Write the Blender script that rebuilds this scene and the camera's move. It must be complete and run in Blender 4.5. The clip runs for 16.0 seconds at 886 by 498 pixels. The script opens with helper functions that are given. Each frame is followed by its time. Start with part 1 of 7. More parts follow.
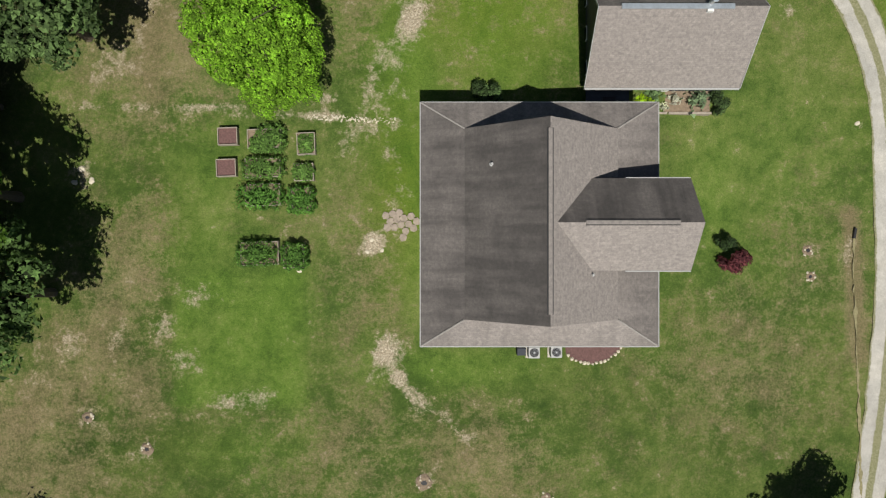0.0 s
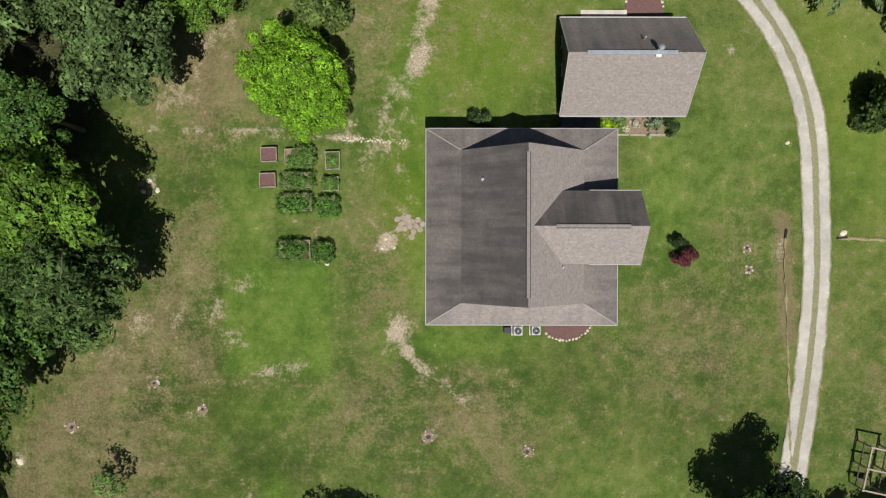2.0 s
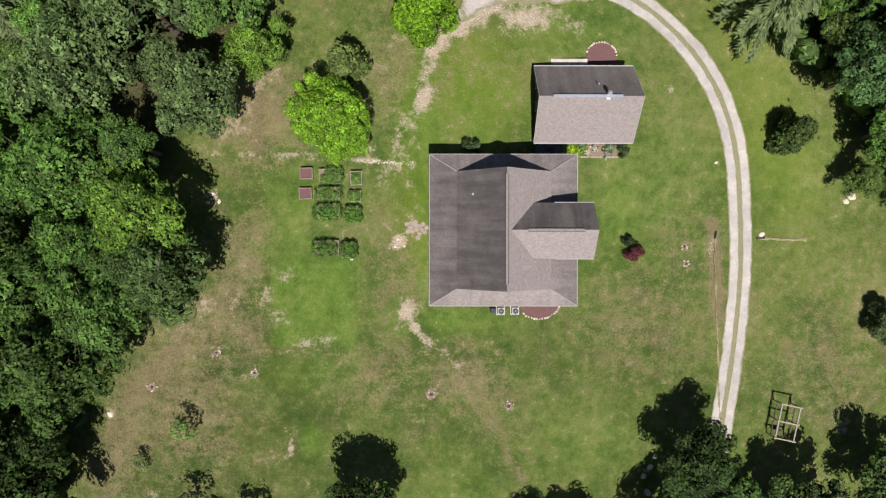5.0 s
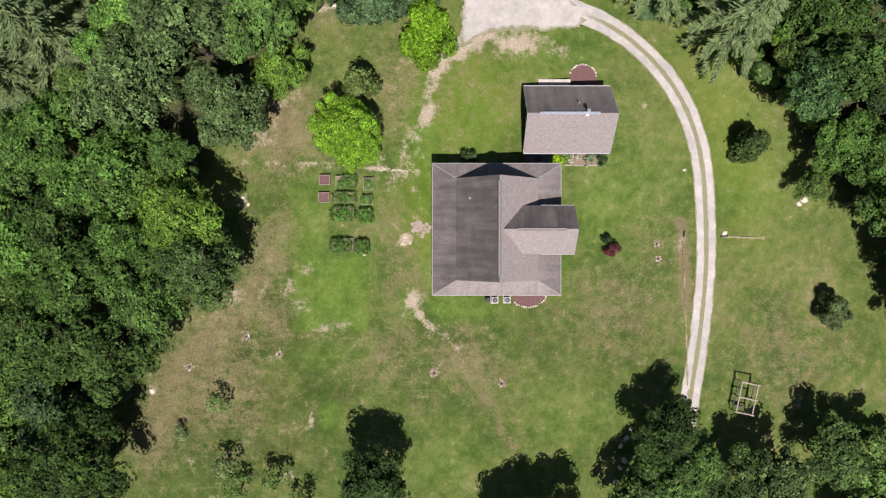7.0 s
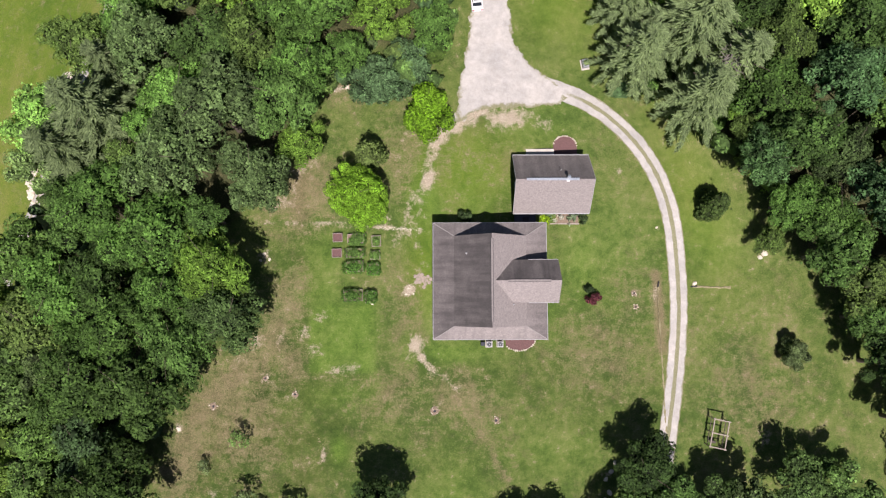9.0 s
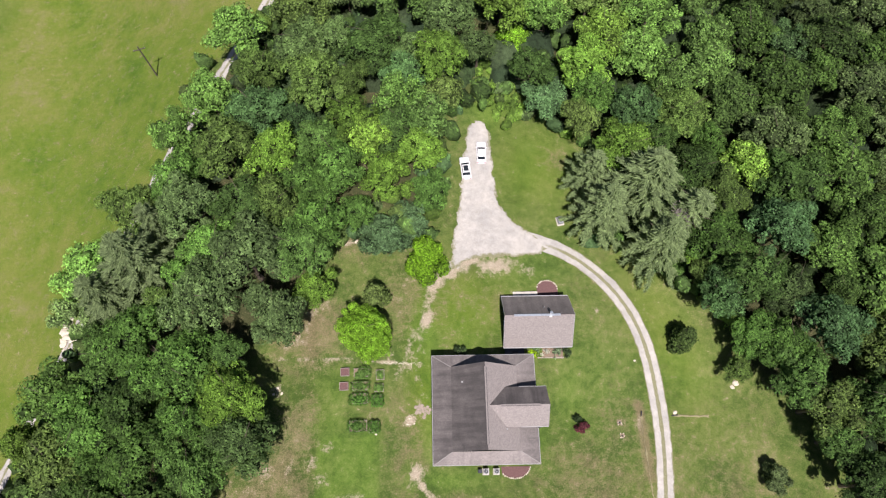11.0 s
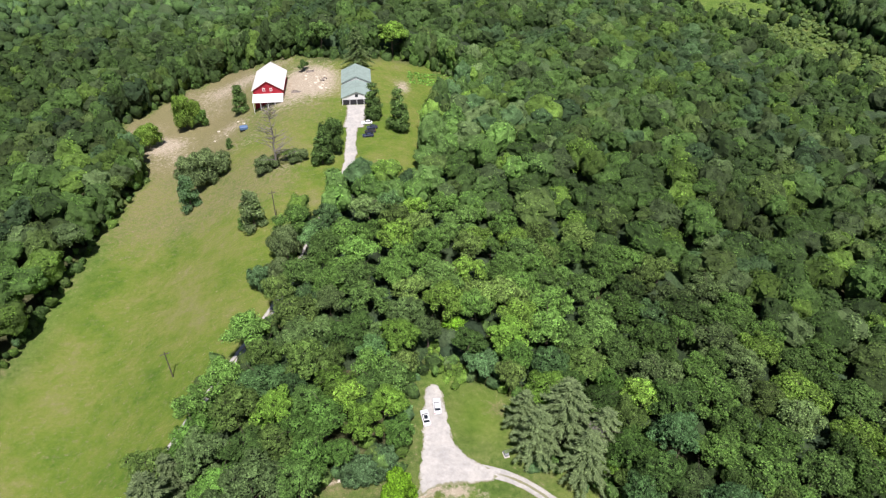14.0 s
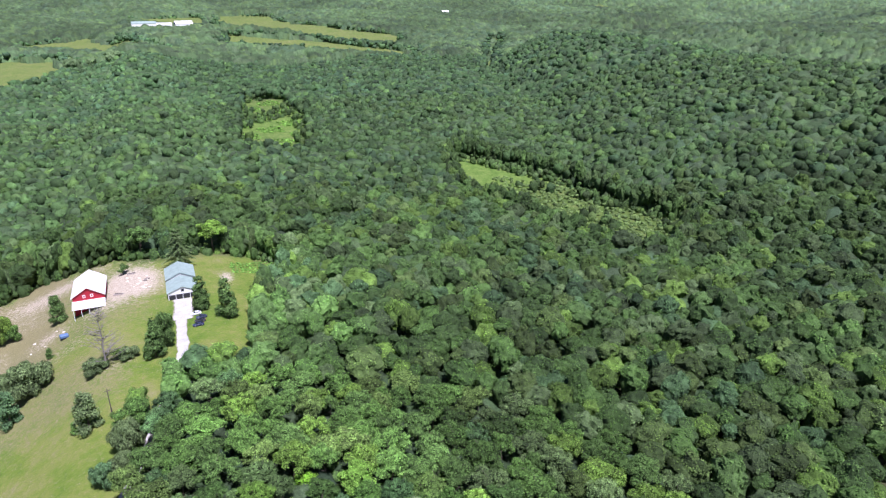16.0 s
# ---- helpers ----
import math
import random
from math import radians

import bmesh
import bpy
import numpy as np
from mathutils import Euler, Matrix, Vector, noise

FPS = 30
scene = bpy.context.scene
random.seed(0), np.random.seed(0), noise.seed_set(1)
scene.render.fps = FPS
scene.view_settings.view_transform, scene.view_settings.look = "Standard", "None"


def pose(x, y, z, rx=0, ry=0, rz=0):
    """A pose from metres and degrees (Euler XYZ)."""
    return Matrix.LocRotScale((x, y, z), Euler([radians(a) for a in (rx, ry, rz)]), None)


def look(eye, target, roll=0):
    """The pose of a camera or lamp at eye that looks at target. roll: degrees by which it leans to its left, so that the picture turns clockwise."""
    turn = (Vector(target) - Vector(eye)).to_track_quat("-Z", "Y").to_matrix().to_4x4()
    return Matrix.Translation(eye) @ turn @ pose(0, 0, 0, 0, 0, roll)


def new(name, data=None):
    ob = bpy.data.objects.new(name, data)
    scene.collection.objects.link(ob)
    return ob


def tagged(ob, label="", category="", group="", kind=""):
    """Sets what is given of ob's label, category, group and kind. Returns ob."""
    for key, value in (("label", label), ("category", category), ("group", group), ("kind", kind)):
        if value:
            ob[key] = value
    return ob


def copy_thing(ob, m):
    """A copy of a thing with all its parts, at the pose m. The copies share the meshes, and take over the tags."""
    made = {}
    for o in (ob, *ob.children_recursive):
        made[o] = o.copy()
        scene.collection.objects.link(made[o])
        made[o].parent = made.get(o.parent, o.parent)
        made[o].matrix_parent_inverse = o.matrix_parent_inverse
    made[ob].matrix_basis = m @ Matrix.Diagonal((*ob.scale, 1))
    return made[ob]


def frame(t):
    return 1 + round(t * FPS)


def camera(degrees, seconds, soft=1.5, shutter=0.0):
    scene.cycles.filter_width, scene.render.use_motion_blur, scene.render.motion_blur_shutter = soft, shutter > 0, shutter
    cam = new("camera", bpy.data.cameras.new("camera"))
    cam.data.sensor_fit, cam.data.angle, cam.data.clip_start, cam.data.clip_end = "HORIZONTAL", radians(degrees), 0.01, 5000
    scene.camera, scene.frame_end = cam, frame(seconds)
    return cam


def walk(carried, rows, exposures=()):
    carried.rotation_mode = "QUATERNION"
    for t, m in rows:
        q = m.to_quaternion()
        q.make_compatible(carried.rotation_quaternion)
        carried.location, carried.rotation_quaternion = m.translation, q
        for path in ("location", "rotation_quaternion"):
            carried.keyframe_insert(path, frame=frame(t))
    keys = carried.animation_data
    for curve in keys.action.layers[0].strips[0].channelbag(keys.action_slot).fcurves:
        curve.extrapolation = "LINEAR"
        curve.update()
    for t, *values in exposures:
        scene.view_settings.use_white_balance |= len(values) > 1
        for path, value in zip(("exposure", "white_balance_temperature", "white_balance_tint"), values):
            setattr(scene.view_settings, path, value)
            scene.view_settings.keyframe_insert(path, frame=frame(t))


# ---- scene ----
cam = camera(68.7, 16.0, soft=1.28)
METRES, EYE, TILT, LEAN, TURN = 126.0, 44.0, -90.0, 0.0, 0.0
ROWS = [
    (0.0, 0.0, 0.0, 0.0, 0.0, 0.0, -0.0),
    (0.5, -0.0003, -0.0201, 0.0003, -0.01, -0.08, -0.02),
    (1.0, 0.0002, -0.0401, 0.0014, 0.04, -0.25, -0.03),
    (1.5, -0.0002, -0.0602, 0.0016, 0.08, -0.33, -0.05),
    (2.0, -0.0003, -0.0802, 0.0006, 0.05, -0.3, -0.09),
    (2.5, -0.0001, -0.1004, 0.0013, 0.06, -0.39, -0.12),
    (3.0, -0.0001, -0.1205, 0.0014, 0.05, -0.42, -0.09),
    (3.5, 0.0001, -0.1407, 0.0016, 0.07, -0.45, -0.11),
    (4.0, 0.0002, -0.1606, 0.0022, 0.06, -0.52, -0.1),
    (6.5, -0.0011, -0.2607, -0.0003, -0.0, -0.47, -0.01),
    (7.0, -0.0019, -0.2804, -0.0011, -0.04, -0.46, -0.02),
    (7.5, -0.0023, -0.3005, -0.0015, -0.07, -0.45, -0.03),
    (8.0, -0.0024, -0.3203, -0.0024, -0.1, 0.1, -0.02),
    (8.5, -0.0023, -0.3401, -0.0031, -0.11, 1.73, 0.06),
    (9.0, -0.0028, -0.3595, -0.0031, -0.15, 4.12, 0.18),
    (9.5, -0.0038, -0.3792, -0.0029, -0.22, 7.81, 0.33),
    (12.0, -0.0078, -0.4745, -0.1634, -0.44, 29.7, 1.88),
    (12.5, -0.0098, -0.4941, -0.2113, -0.46, 34.96, 2.29),
    (13.0, -0.015, -0.5136, -0.2578, -0.6, 40.18, 2.76),
    (13.5, -0.0185, -0.533, -0.3073, -0.63, 46.16, 4.26),
    (14.0, -0.0228, -0.5526, -0.3565, -0.58, 51.97, 6.7),
    (14.5, -0.0302, -0.5715, -0.4077, -0.63, 57.95, 9.52),
    (15.0, -0.0396, -0.5906, -0.4575, -0.64, 63.8, 12.82),
    (15.5, -0.0532, -0.6082, -0.5094, -0.66, 67.53, 17.46),
    (16.0, -0.0716, -0.628, -0.5593, -0.67, 67.47, 24.0),
]
walk(cam, [(t, pose(0, 0, EYE, TILT, LEAN, TURN) @ pose(METRES * x, METRES * y, METRES * z, 90 + pitch, roll, yaw)) for t, x, y, z, yaw, pitch, roll in ROWS],
     exposures=[(0.0, -0.22, 6500, 7), (4.0, 0.02, 6450, 15), (9.5, 0.24, 6300, 23), (12.5, 0.28, 6250, 18), (14.5, 0.40, 5950, 22), (16.0, 0.60, 5400, 32)])

# ---- light ----
SUN_FROM = Vector((0.25, -3.3, 7.0)).normalized()
world = bpy.data.worlds.new("sky")
scene.world = world
world.use_nodes = True
sky = world.node_tree.nodes.new("ShaderNodeTexSky")
sky.sky_type = "NISHITA"
sky.sun_disc = False
sky.sun_elevation = math.asin(SUN_FROM.z)
sky.sun_rotation = math.atan2(SUN_FROM.x, SUN_FROM.y)
back = world.node_tree.nodes["Background"]
back.inputs["Strength"].default_value = 0.044
world.node_tree.links.new(sky.outputs[0], back.inputs["Color"])
sun_data = bpy.data.lights.new("sun", "SUN")
sun_data.energy, sun_data.angle, sun_data.color = 5.45, radians(0.53), (1.0, 0.95, 0.87)
sun = new("sun", sun_data)
sun.matrix_world = look(SUN_FROM * 900, (0, 0, 0))


# ---- materials ----
def material(name, rough=0.9, metal=0.0):
    m = bpy.data.materials.new(name)
    m.use_nodes = True
    b = m.node_tree.nodes["Principled BSDF"]
    b.inputs["Roughness"].default_value = rough
    b.inputs["Metallic"].default_value = metal
    b.inputs["Specular IOR Level"].default_value = 0.25
    return m


class Nodes:
    """Short hand for building a node tree."""
    def __init__(self, m):
        self.t = m.node_tree
        self.bsdf = self.t.nodes["Principled BSDF"]
        co = self.t.nodes.new("ShaderNodeNewGeometry")
        self.pos = co.outputs["Position"]
        self.island = co.outputs["Random Per Island"]

    def put(self, kind, **sockets):
        n = self.t.nodes.new(kind)
        return n

    def link(self, a, b):
        self.t.links.new(a, b)

    def noise(self, scale, detail=3.0, rough=0.6, vec=None, stretch=None):
        n = self.t.nodes.new("ShaderNodeTexNoise")
        n.inputs["Scale"].default_value = scale
        n.inputs["Detail"].default_value = detail
        n.inputs["Roughness"].default_value = rough
        v = vec or self.pos
        if stretch:
            mp = self.t.nodes.new("ShaderNodeMapping")
            mp.inputs["Scale"].default_value = stretch
            self.link(v, mp.inputs["Vector"])
            v = mp.outputs[0]
        self.link(v, n.inputs["Vector"])
        return n.outputs["Fac"]

    def ramp(self, fac, stops):
        r = self.t.nodes.new("ShaderNodeValToRGB")
        e = r.color_ramp.elements
        while len(e) < len(stops):
            e.new(0.5)
        for k, (p, c) in enumerate(stops):
            e[k].position = p
            e[k].color = (*c, 1) if not isinstance(c, float) else (c, c, c, 1)
        self.link(fac, r.inputs[0])
        return r.outputs[0]

    def mix(self, fac, a, b, mode="MIX"):
        n = self.t.nodes.new("ShaderNodeMix")
        n.data_type, n.blend_type = "RGBA", mode
        for sock, v in ((n.inputs[0], fac), (n.inputs[6], a), (n.inputs[7], b)):
            if isinstance(v, (int, float)):
                sock.default_value = v
            elif isinstance(v, tuple):
                sock.default_value = (*v, 1)
            else:
                self.link(v, sock)
        return n.outputs[2]

    def math(self, op, a, b=0.0, c=None):
        n = self.t.nodes.new("ShaderNodeMath")
        n.operation = op
        for sock, v in zip(n.inputs, (a, b, c)):
            if v is None:
                continue
            if isinstance(v, (int, float)):
                sock.default_value = v
            else:
                self.link(v, sock)
        return n.outputs[0]

    def attr(self, name):
        n = self.t.nodes.new("ShaderNodeAttribute")
        n.attribute_name = name
        return n

    def color(self, c):
        self.link(c, self.bsdf.inputs["Base Color"])

    def bump(self, h, strength=0.3, dist=0.05):
        n = self.t.nodes.new("ShaderNodeBump")
        if isinstance(strength, (int, float)):
            n.inputs["Strength"].default_value = strength
        else:
            self.link(strength, n.inputs["Strength"])
        n.inputs["Distance"].default_value = dist
        self.link(h, n.inputs["Height"])
        self.link(n.outputs[0], self.bsdf.inputs["Normal"])


def plain(name, c, rough=0.8, metal=0.0, scale=2.0, spread=0.25, bump=0.15):
    """A surface of one colour with grain and stains at two scales."""
    m = material(name, rough, metal)
    n = Nodes(m)
    lo = tuple(v * (1 - spread) for v in c)
    hi = tuple(min(1, v * (1 + spread)) for v in c)
    f = n.math("MULTIPLY_ADD", n.noise(scale, 4), 0.6, n.math("MULTIPLY", n.noise(scale * 14, 3), 0.4))
    n.color(n.ramp(f, [(0.3, lo), (0.7, hi)]))
    n.bump(n.noise(scale * 20, 3), bump, 0.01)
    return m


def make_ground():
    m = material("lawn", 0.95)
    n = Nodes(m)
    z = n.attr("zone")
    sep = n.put("ShaderNodeSeparateColor")
    n.link(z.outputs["Color"], sep.inputs[0])
    soil, lush, dry = sep.outputs[0], sep.outputs[1], sep.outputs[2]
    big, mid, fine = n.noise(0.13, 5, 0.62), n.noise(0.8, 6, 0.7), n.noise(5.0, 5, 0.75)
    blades = n.noise(26.0, 3, 0.7)
    streak = n.noise(0.35, 3, 0.6, stretch=(1, 6, 1))
    tone = n.math("MULTIPLY_ADD", big, 0.38, n.math("MULTIPLY_ADD", mid, 0.38, n.math("MULTIPLY", fine, 0.24)))
    grass = n.ramp(tone, [(0.38, (0.040, 0.076, 0.013)), (0.46, (0.071, 0.115, 0.022)), (0.54, (0.120, 0.156, 0.039)), (0.62, (0.196, 0.198, 0.083))])
    lawn2 = n.ramp(tone, [(0.40, (0.060, 0.118, 0.015)), (0.50, (0.108, 0.180, 0.028)), (0.60, (0.180, 0.236, 0.058))])
    c = n.mix(n.math("MULTIPLY", lush, n.math("MULTIPLY_ADD", mid, 0.8, 0.6)), grass, lawn2)
    c = n.mix(n.math("MULTIPLY", n.attr("turf").outputs["Fac"], n.ramp(n.noise(0.35, 5, 0.65), [(0.35, 0.2), (0.6, 0.9)])), c, n.mix(1.0, c, (0.56, 0.60, 0.50), "MULTIPLY"))
    hay = n.ramp(n.math("MULTIPLY_ADD", n.noise(0.030, 4, 0.62), 0.5, n.math("MULTIPLY_ADD", n.noise(0.22, 6, 0.78), 0.36, n.math("MULTIPLY", fine, 0.14))),
                 [(0.39, (0.068, 0.132, 0.010)), (0.47, (0.112, 0.168, 0.018)), (0.54, (0.158, 0.186, 0.036)), (0.62, (0.200, 0.192, 0.080))])
    c = n.mix(n.attr("meadow").outputs["Fac"], c, hay)
    litter = n.ramp(fine, [(0.3, (0.030, 0.038, 0.013)), (0.7, (0.075, 0.080, 0.032))])
    c = n.mix(n.attr("litter").outputs["Fac"], c, litter)
    straw = n.ramp(fine, [(0.3, (0.140, 0.122, 0.058)), (0.7, (0.265, 0.228, 0.124))])
    d = n.math("MULTIPLY_ADD", streak, 0.7, n.math("MULTIPLY_ADD", mid, 1.8, n.math("MULTIPLY_ADD", fine, 1.3, n.math("MULTIPLY_ADD", lush, -0.32, n.math("MULTIPLY_ADD", dry, 0.95, -1.96)))))
    c = n.mix(n.ramp(d, [(0.10, 0.0), (0.65, 0.85)]), c, straw)
    brown = n.ramp(fine, [(0.3, (0.105, 0.080, 0.043)), (0.7, (0.200, 0.158, 0.092))])
    worn = n.math("MULTIPLY_ADD", n.noise(0.42, 6, 0.68), 1.5, n.math("MULTIPLY_ADD", fine, 0.9, n.math("MULTIPLY_ADD", dry, 0.42, n.math("MULTIPLY_ADD", lush, -0.35, -1.24))))
    c = n.mix(n.math("MULTIPLY", n.ramp(worn, [(0.0, 0.0), (0.42, 0.60)]), n.math("SUBTRACT", 1.0, n.attr("meadow").outputs["Fac"])), c, brown)
    earth = n.ramp(n.noise(9.0, 4, 0.7), [(0.32, (0.20, 0.155, 0.105)), (0.5, (0.37, 0.31, 0.23)), (0.68, (0.64, 0.58, 0.47))])
    s = n.math("MULTIPLY_ADD", fine, 2.0, n.math("MULTIPLY_ADD", mid, 3.6, n.math("MULTIPLY_ADD", soil, 1.35, -3.33)))
    c = n.mix(n.ramp(s, [(0.0, 0.0), (0.85, 1.0)]), c, earth)
    c = n.mix(0.8, c, n.ramp(n.math("MULTIPLY_ADD", blades, 0.5, n.math("MULTIPLY", n.noise(11.0, 4, 0.75), 0.5)), [(0.33, (0.36, 0.40, 0.32)), (0.5, (0.98, 0.98, 0.96)), (0.67, (1.72, 1.68, 1.6))]), "MULTIPLY")
    n.color(c)
    n.bump(n.math("MULTIPLY_ADD", blades, 0.6, fine), 0.6, 0.10)
    return m


def make_foliage():
    m = material("foliage", 0.8)
    n = Nodes(m)
    a = n.attr("leaf")
    info = n.put("ShaderNodeObjectInfo")
    c = n.mix(1.0, a.outputs["Color"], info.outputs["Color"], "MULTIPLY")
    c = n.mix(1.0, c, n.ramp(n.island, [(0.0, (0.70, 0.72, 0.69)), (1.0, (1.36, 1.33, 1.28))]), "MULTIPLY")
    clump = n.noise(1.5, 6, 0.8)
    c = n.mix(0.9, c, n.ramp(clump, [(0.32, (0.44, 0.46, 0.46)), (0.68, (1.60, 1.58, 1.52))]), "MULTIPLY")
    n.color(c)
    n.bump(clump, n.math("SUBTRACT", 1.0, a.outputs["Alpha"]), 0.65)
    tr = n.put("ShaderNodeBsdfTranslucent")
    n.link(n.mix(1.0, c, (1.5, 1.5, 0.8), "MULTIPLY"), tr.inputs["Color"])
    mx = n.put("ShaderNodeMixShader")
    n.link(n.math("MULTIPLY", a.outputs["Alpha"], 0.30), mx.inputs[0])
    n.link(n.bsdf.outputs[0], mx.inputs[1])
    n.link(tr.outputs[0], mx.inputs[2])
    n.link(mx.outputs[0], n.t.nodes["Material Output"].inputs["Surface"])
    return m


def make_shingle():
    """Weathered asphalt shingle: courses along the slope, blotches and dark streaks running down it."""
    m = material("shingle", 0.93)
    n = Nodes(m)
    a = n.attr("slope_tone")
    uv = n.put("ShaderNodeUVMap")
    brick = n.put("ShaderNodeTexBrick")
    n.link(uv.outputs[0], brick.inputs["Vector"])
    brick.inputs["Scale"].default_value = 1.0
    brick.inputs["Brick Width"].default_value = 0.30
    brick.inputs["Row Height"].default_value = 0.145
    brick.inputs["Mortar Size"].default_value = 0.007
    brick.inputs["Color1"].default_value = (0.256, 0.233, 0.225, 1)
    brick.inputs["Color2"].default_value = (0.298, 0.272, 0.259, 1)
    brick.inputs["Mortar"].default_value = (0.235, 0.216, 0.207, 1)
    c = n.mix(0.8, brick.outputs["Color"], n.ramp(n.noise(5.0, 4, 0.7), [(0.32, (0.76, 0.75, 0.75)), (0.68, (1.22, 1.19, 1.15))]), "MULTIPLY")
    c = n.mix(0.6, c, n.ramp(n.noise(55.0, 2, 0.7), [(0.3, (0.7, 0.7, 0.7)), (0.7, (1.3, 1.3, 1.3))]), "MULTIPLY")
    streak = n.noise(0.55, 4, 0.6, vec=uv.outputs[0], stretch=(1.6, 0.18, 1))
    # streaks of weathering, plus a per-slope tone that also paints in shade
    streak_tone = n.math("MULTIPLY_ADD", streak, 0.9, n.math("MULTIPLY_ADD", n.noise(0.5, 3), 0.5, n.math("ADD", a.outputs["Fac"], -0.8)))
    c = n.mix(n.ramp(streak_tone, [(0.0, 0.0), (0.8, 0.88)]), c, (0.055, 0.051, 0.050))
    c = n.mix(0.42, c, n.ramp(n.noise(6.0, 6, 0.8), [(0.34, (0.70, 0.70, 0.71)), (0.66, (1.28, 1.27, 1.26))]), "MULTIPLY")
    n.color(c)
    n.bump(n.math("ADD", brick.outputs["Fac"], n.math("MULTIPLY", n.noise(40.0, 2), 0.6)), 0.5, 0.012)
    return m


def make_gravel():
    m = material("gravel", 0.95)
    n = Nodes(m)
    a = n.attr("track")
    stones = n.put("ShaderNodeTexVoronoi")
    stones.inputs["Scale"].default_value = 16.0
    n.link(n.pos, stones.inputs["Vector"])
    base = n.ramp(n.math("MULTIPLY_ADD", n.noise(1.2, 5, 0.65), 0.6, n.math("MULTIPLY", n.noise(14.0, 3), 0.4)),
                  [(0.32, (0.37, 0.350, 0.315)), (0.5, (0.450, 0.430, 0.394)), (0.66, (0.535, 0.515, 0.480))])
    base = n.mix(0.8, base, n.ramp(n.noise(0.28, 4, 0.65), [(0.35, (0.80, 0.81, 0.82)), (0.65, (1.12, 1.11, 1.09))]), "MULTIPLY")
    c = n.mix(0.55, base, n.ramp(stones.outputs["Color"], [(0.1, (0.8, 0.8, 0.8)), (0.9, (1.12, 1.12, 1.12))]), "MULTIPLY")
    weeds = n.ramp(n.noise(8.0, 4, 0.7), [(0.3, (0.12, 0.135, 0.050)), (0.7, (0.31, 0.29, 0.18))])
    w = n.math("MULTIPLY_ADD", n.noise(0.8, 5, 0.65), 1.1, n.math("MULTIPLY_ADD", n.noise(9.0, 3, 0.7), 0.7, n.math("ADD", a.outputs["Fac"], -1.3)))
    c = n.mix(n.ramp(w, [(0.05, 0.0), (0.3, 0.95)]), c, weeds)
    n.color(c)
    n.bump(stones.outputs["Distance"], 0.6, 0.03)
    return m


LAWN, FOLIAGE, SHINGLE, GRAVEL = make_ground(), make_foliage(), make_shingle(), make_gravel()
BARK = plain("bark", (0.13, 0.105, 0.08), 0.95, scale=3)
BARK_PALE = plain("pale_bark", (0.21, 0.19, 0.165), 0.9, scale=3)
WALL_DARK = plain("slate_siding", (0.05, 0.055, 0.068), 0.7, scale=1.2)
WHITE = plain("white_paint", (0.74, 0.74, 0.72), 0.6, scale=1.5, spread=0.08)
GUTTER = plain("pale_gutter_metal", (0.42, 0.42, 0.42), 0.45, scale=1.5, spread=0.12)
GREY_METAL = plain("grey_metal", (0.33, 0.34, 0.36), 0.5, 0.3, scale=2)
STEEL = plain("galvanised_steel", (0.50, 0.55, 0.60), 0.35, 0.6, scale=2)
DARK = plain("dark_plastic", (0.03, 0.03, 0.033), 0.6)
CONCRETE = plain("concrete", (0.52, 0.48, 0.42), 0.9, scale=1.2)
HIP = plain("pale_shingle", (0.30, 0.28, 0.265), 0.93, scale=3)
STONE = plain("pale_limestone", (0.60, 0.54, 0.43), 0.9, scale=4)
PAVER = plain("flagstone", (0.33, 0.275, 0.225), 0.9, scale=3, spread=0.4)
TIMBER = plain("weathered_timber", (0.36, 0.31, 0.26), 0.9, scale=4)
OLD_TIMBER = plain("dark_timber", (0.10, 0.085, 0.07), 0.9, scale=4)
MULCH = plain("reddish_mulch", (0.150, 0.085, 0.080), 0.95, scale=9, spread=0.45, bump=0.6)
PALE_SOIL = plain("pale_dry_soil", (0.25, 0.225, 0.125), 0.95, scale=5, spread=0.45, bump=0.6)
SOIL = plain("brown_soil", (0.23, 0.175, 0.125), 0.95, scale=6, spread=0.4, bump=0.6)
RED = plain("red_barn_siding", (0.36, 0.022, 0.035), 0.7, scale=0.8, spread=0.18)
ROOF_WHITE = plain("pale_metal_roof", (0.66, 0.645, 0.61), 0.55, scale=0.7, spread=0.10)
ROOF_GREEN = plain("grey_green_metal_roof", (0.255, 0.325, 0.285), 0.7, scale=0.5, spread=0.22)
CAR_WHITE = plain("white_car_paint", (0.80, 0.80, 0.80), 0.25, scale=1, spread=0.03, bump=0.0)
BLUE = plain("faded_blue_sheet", (0.10, 0.17, 0.30), 0.5, scale=2)
CAR_BLUE = plain("dark_blue_car_paint", (0.022, 0.030, 0.070), 0.3, scale=1, bump=0.0)
GLASS = plain("dark_glass", (0.02, 0.025, 0.03), 0.08, scale=1, spread=0.2, bump=0.0)


# ---- building blocks ----
def mesh_of(bm, name, mat):
    me = bpy.data.meshes.new(name)
    bm.normal_update()
    bm.to_mesh(me)
    bm.free()
    for m in (mat if isinstance(mat, (list, tuple)) else [mat]):
        me.materials.append(m)
    return me


def part(name, bm, mat, parent=None, label=""):
    ob = new(name, mesh_of(bm, name, mat))
    if parent:
        ob.parent = parent
    if label:
        ob["label"] = label
    return ob


def thing(name, label, category, at=(0, 0, 0), turn=0.0, group=""):
    ob = new(name)
    ob.empty_display_size = 0.2
    ob.matrix_basis = pose(*at, 0, 0, turn)
    return tagged(ob, label, category, group)


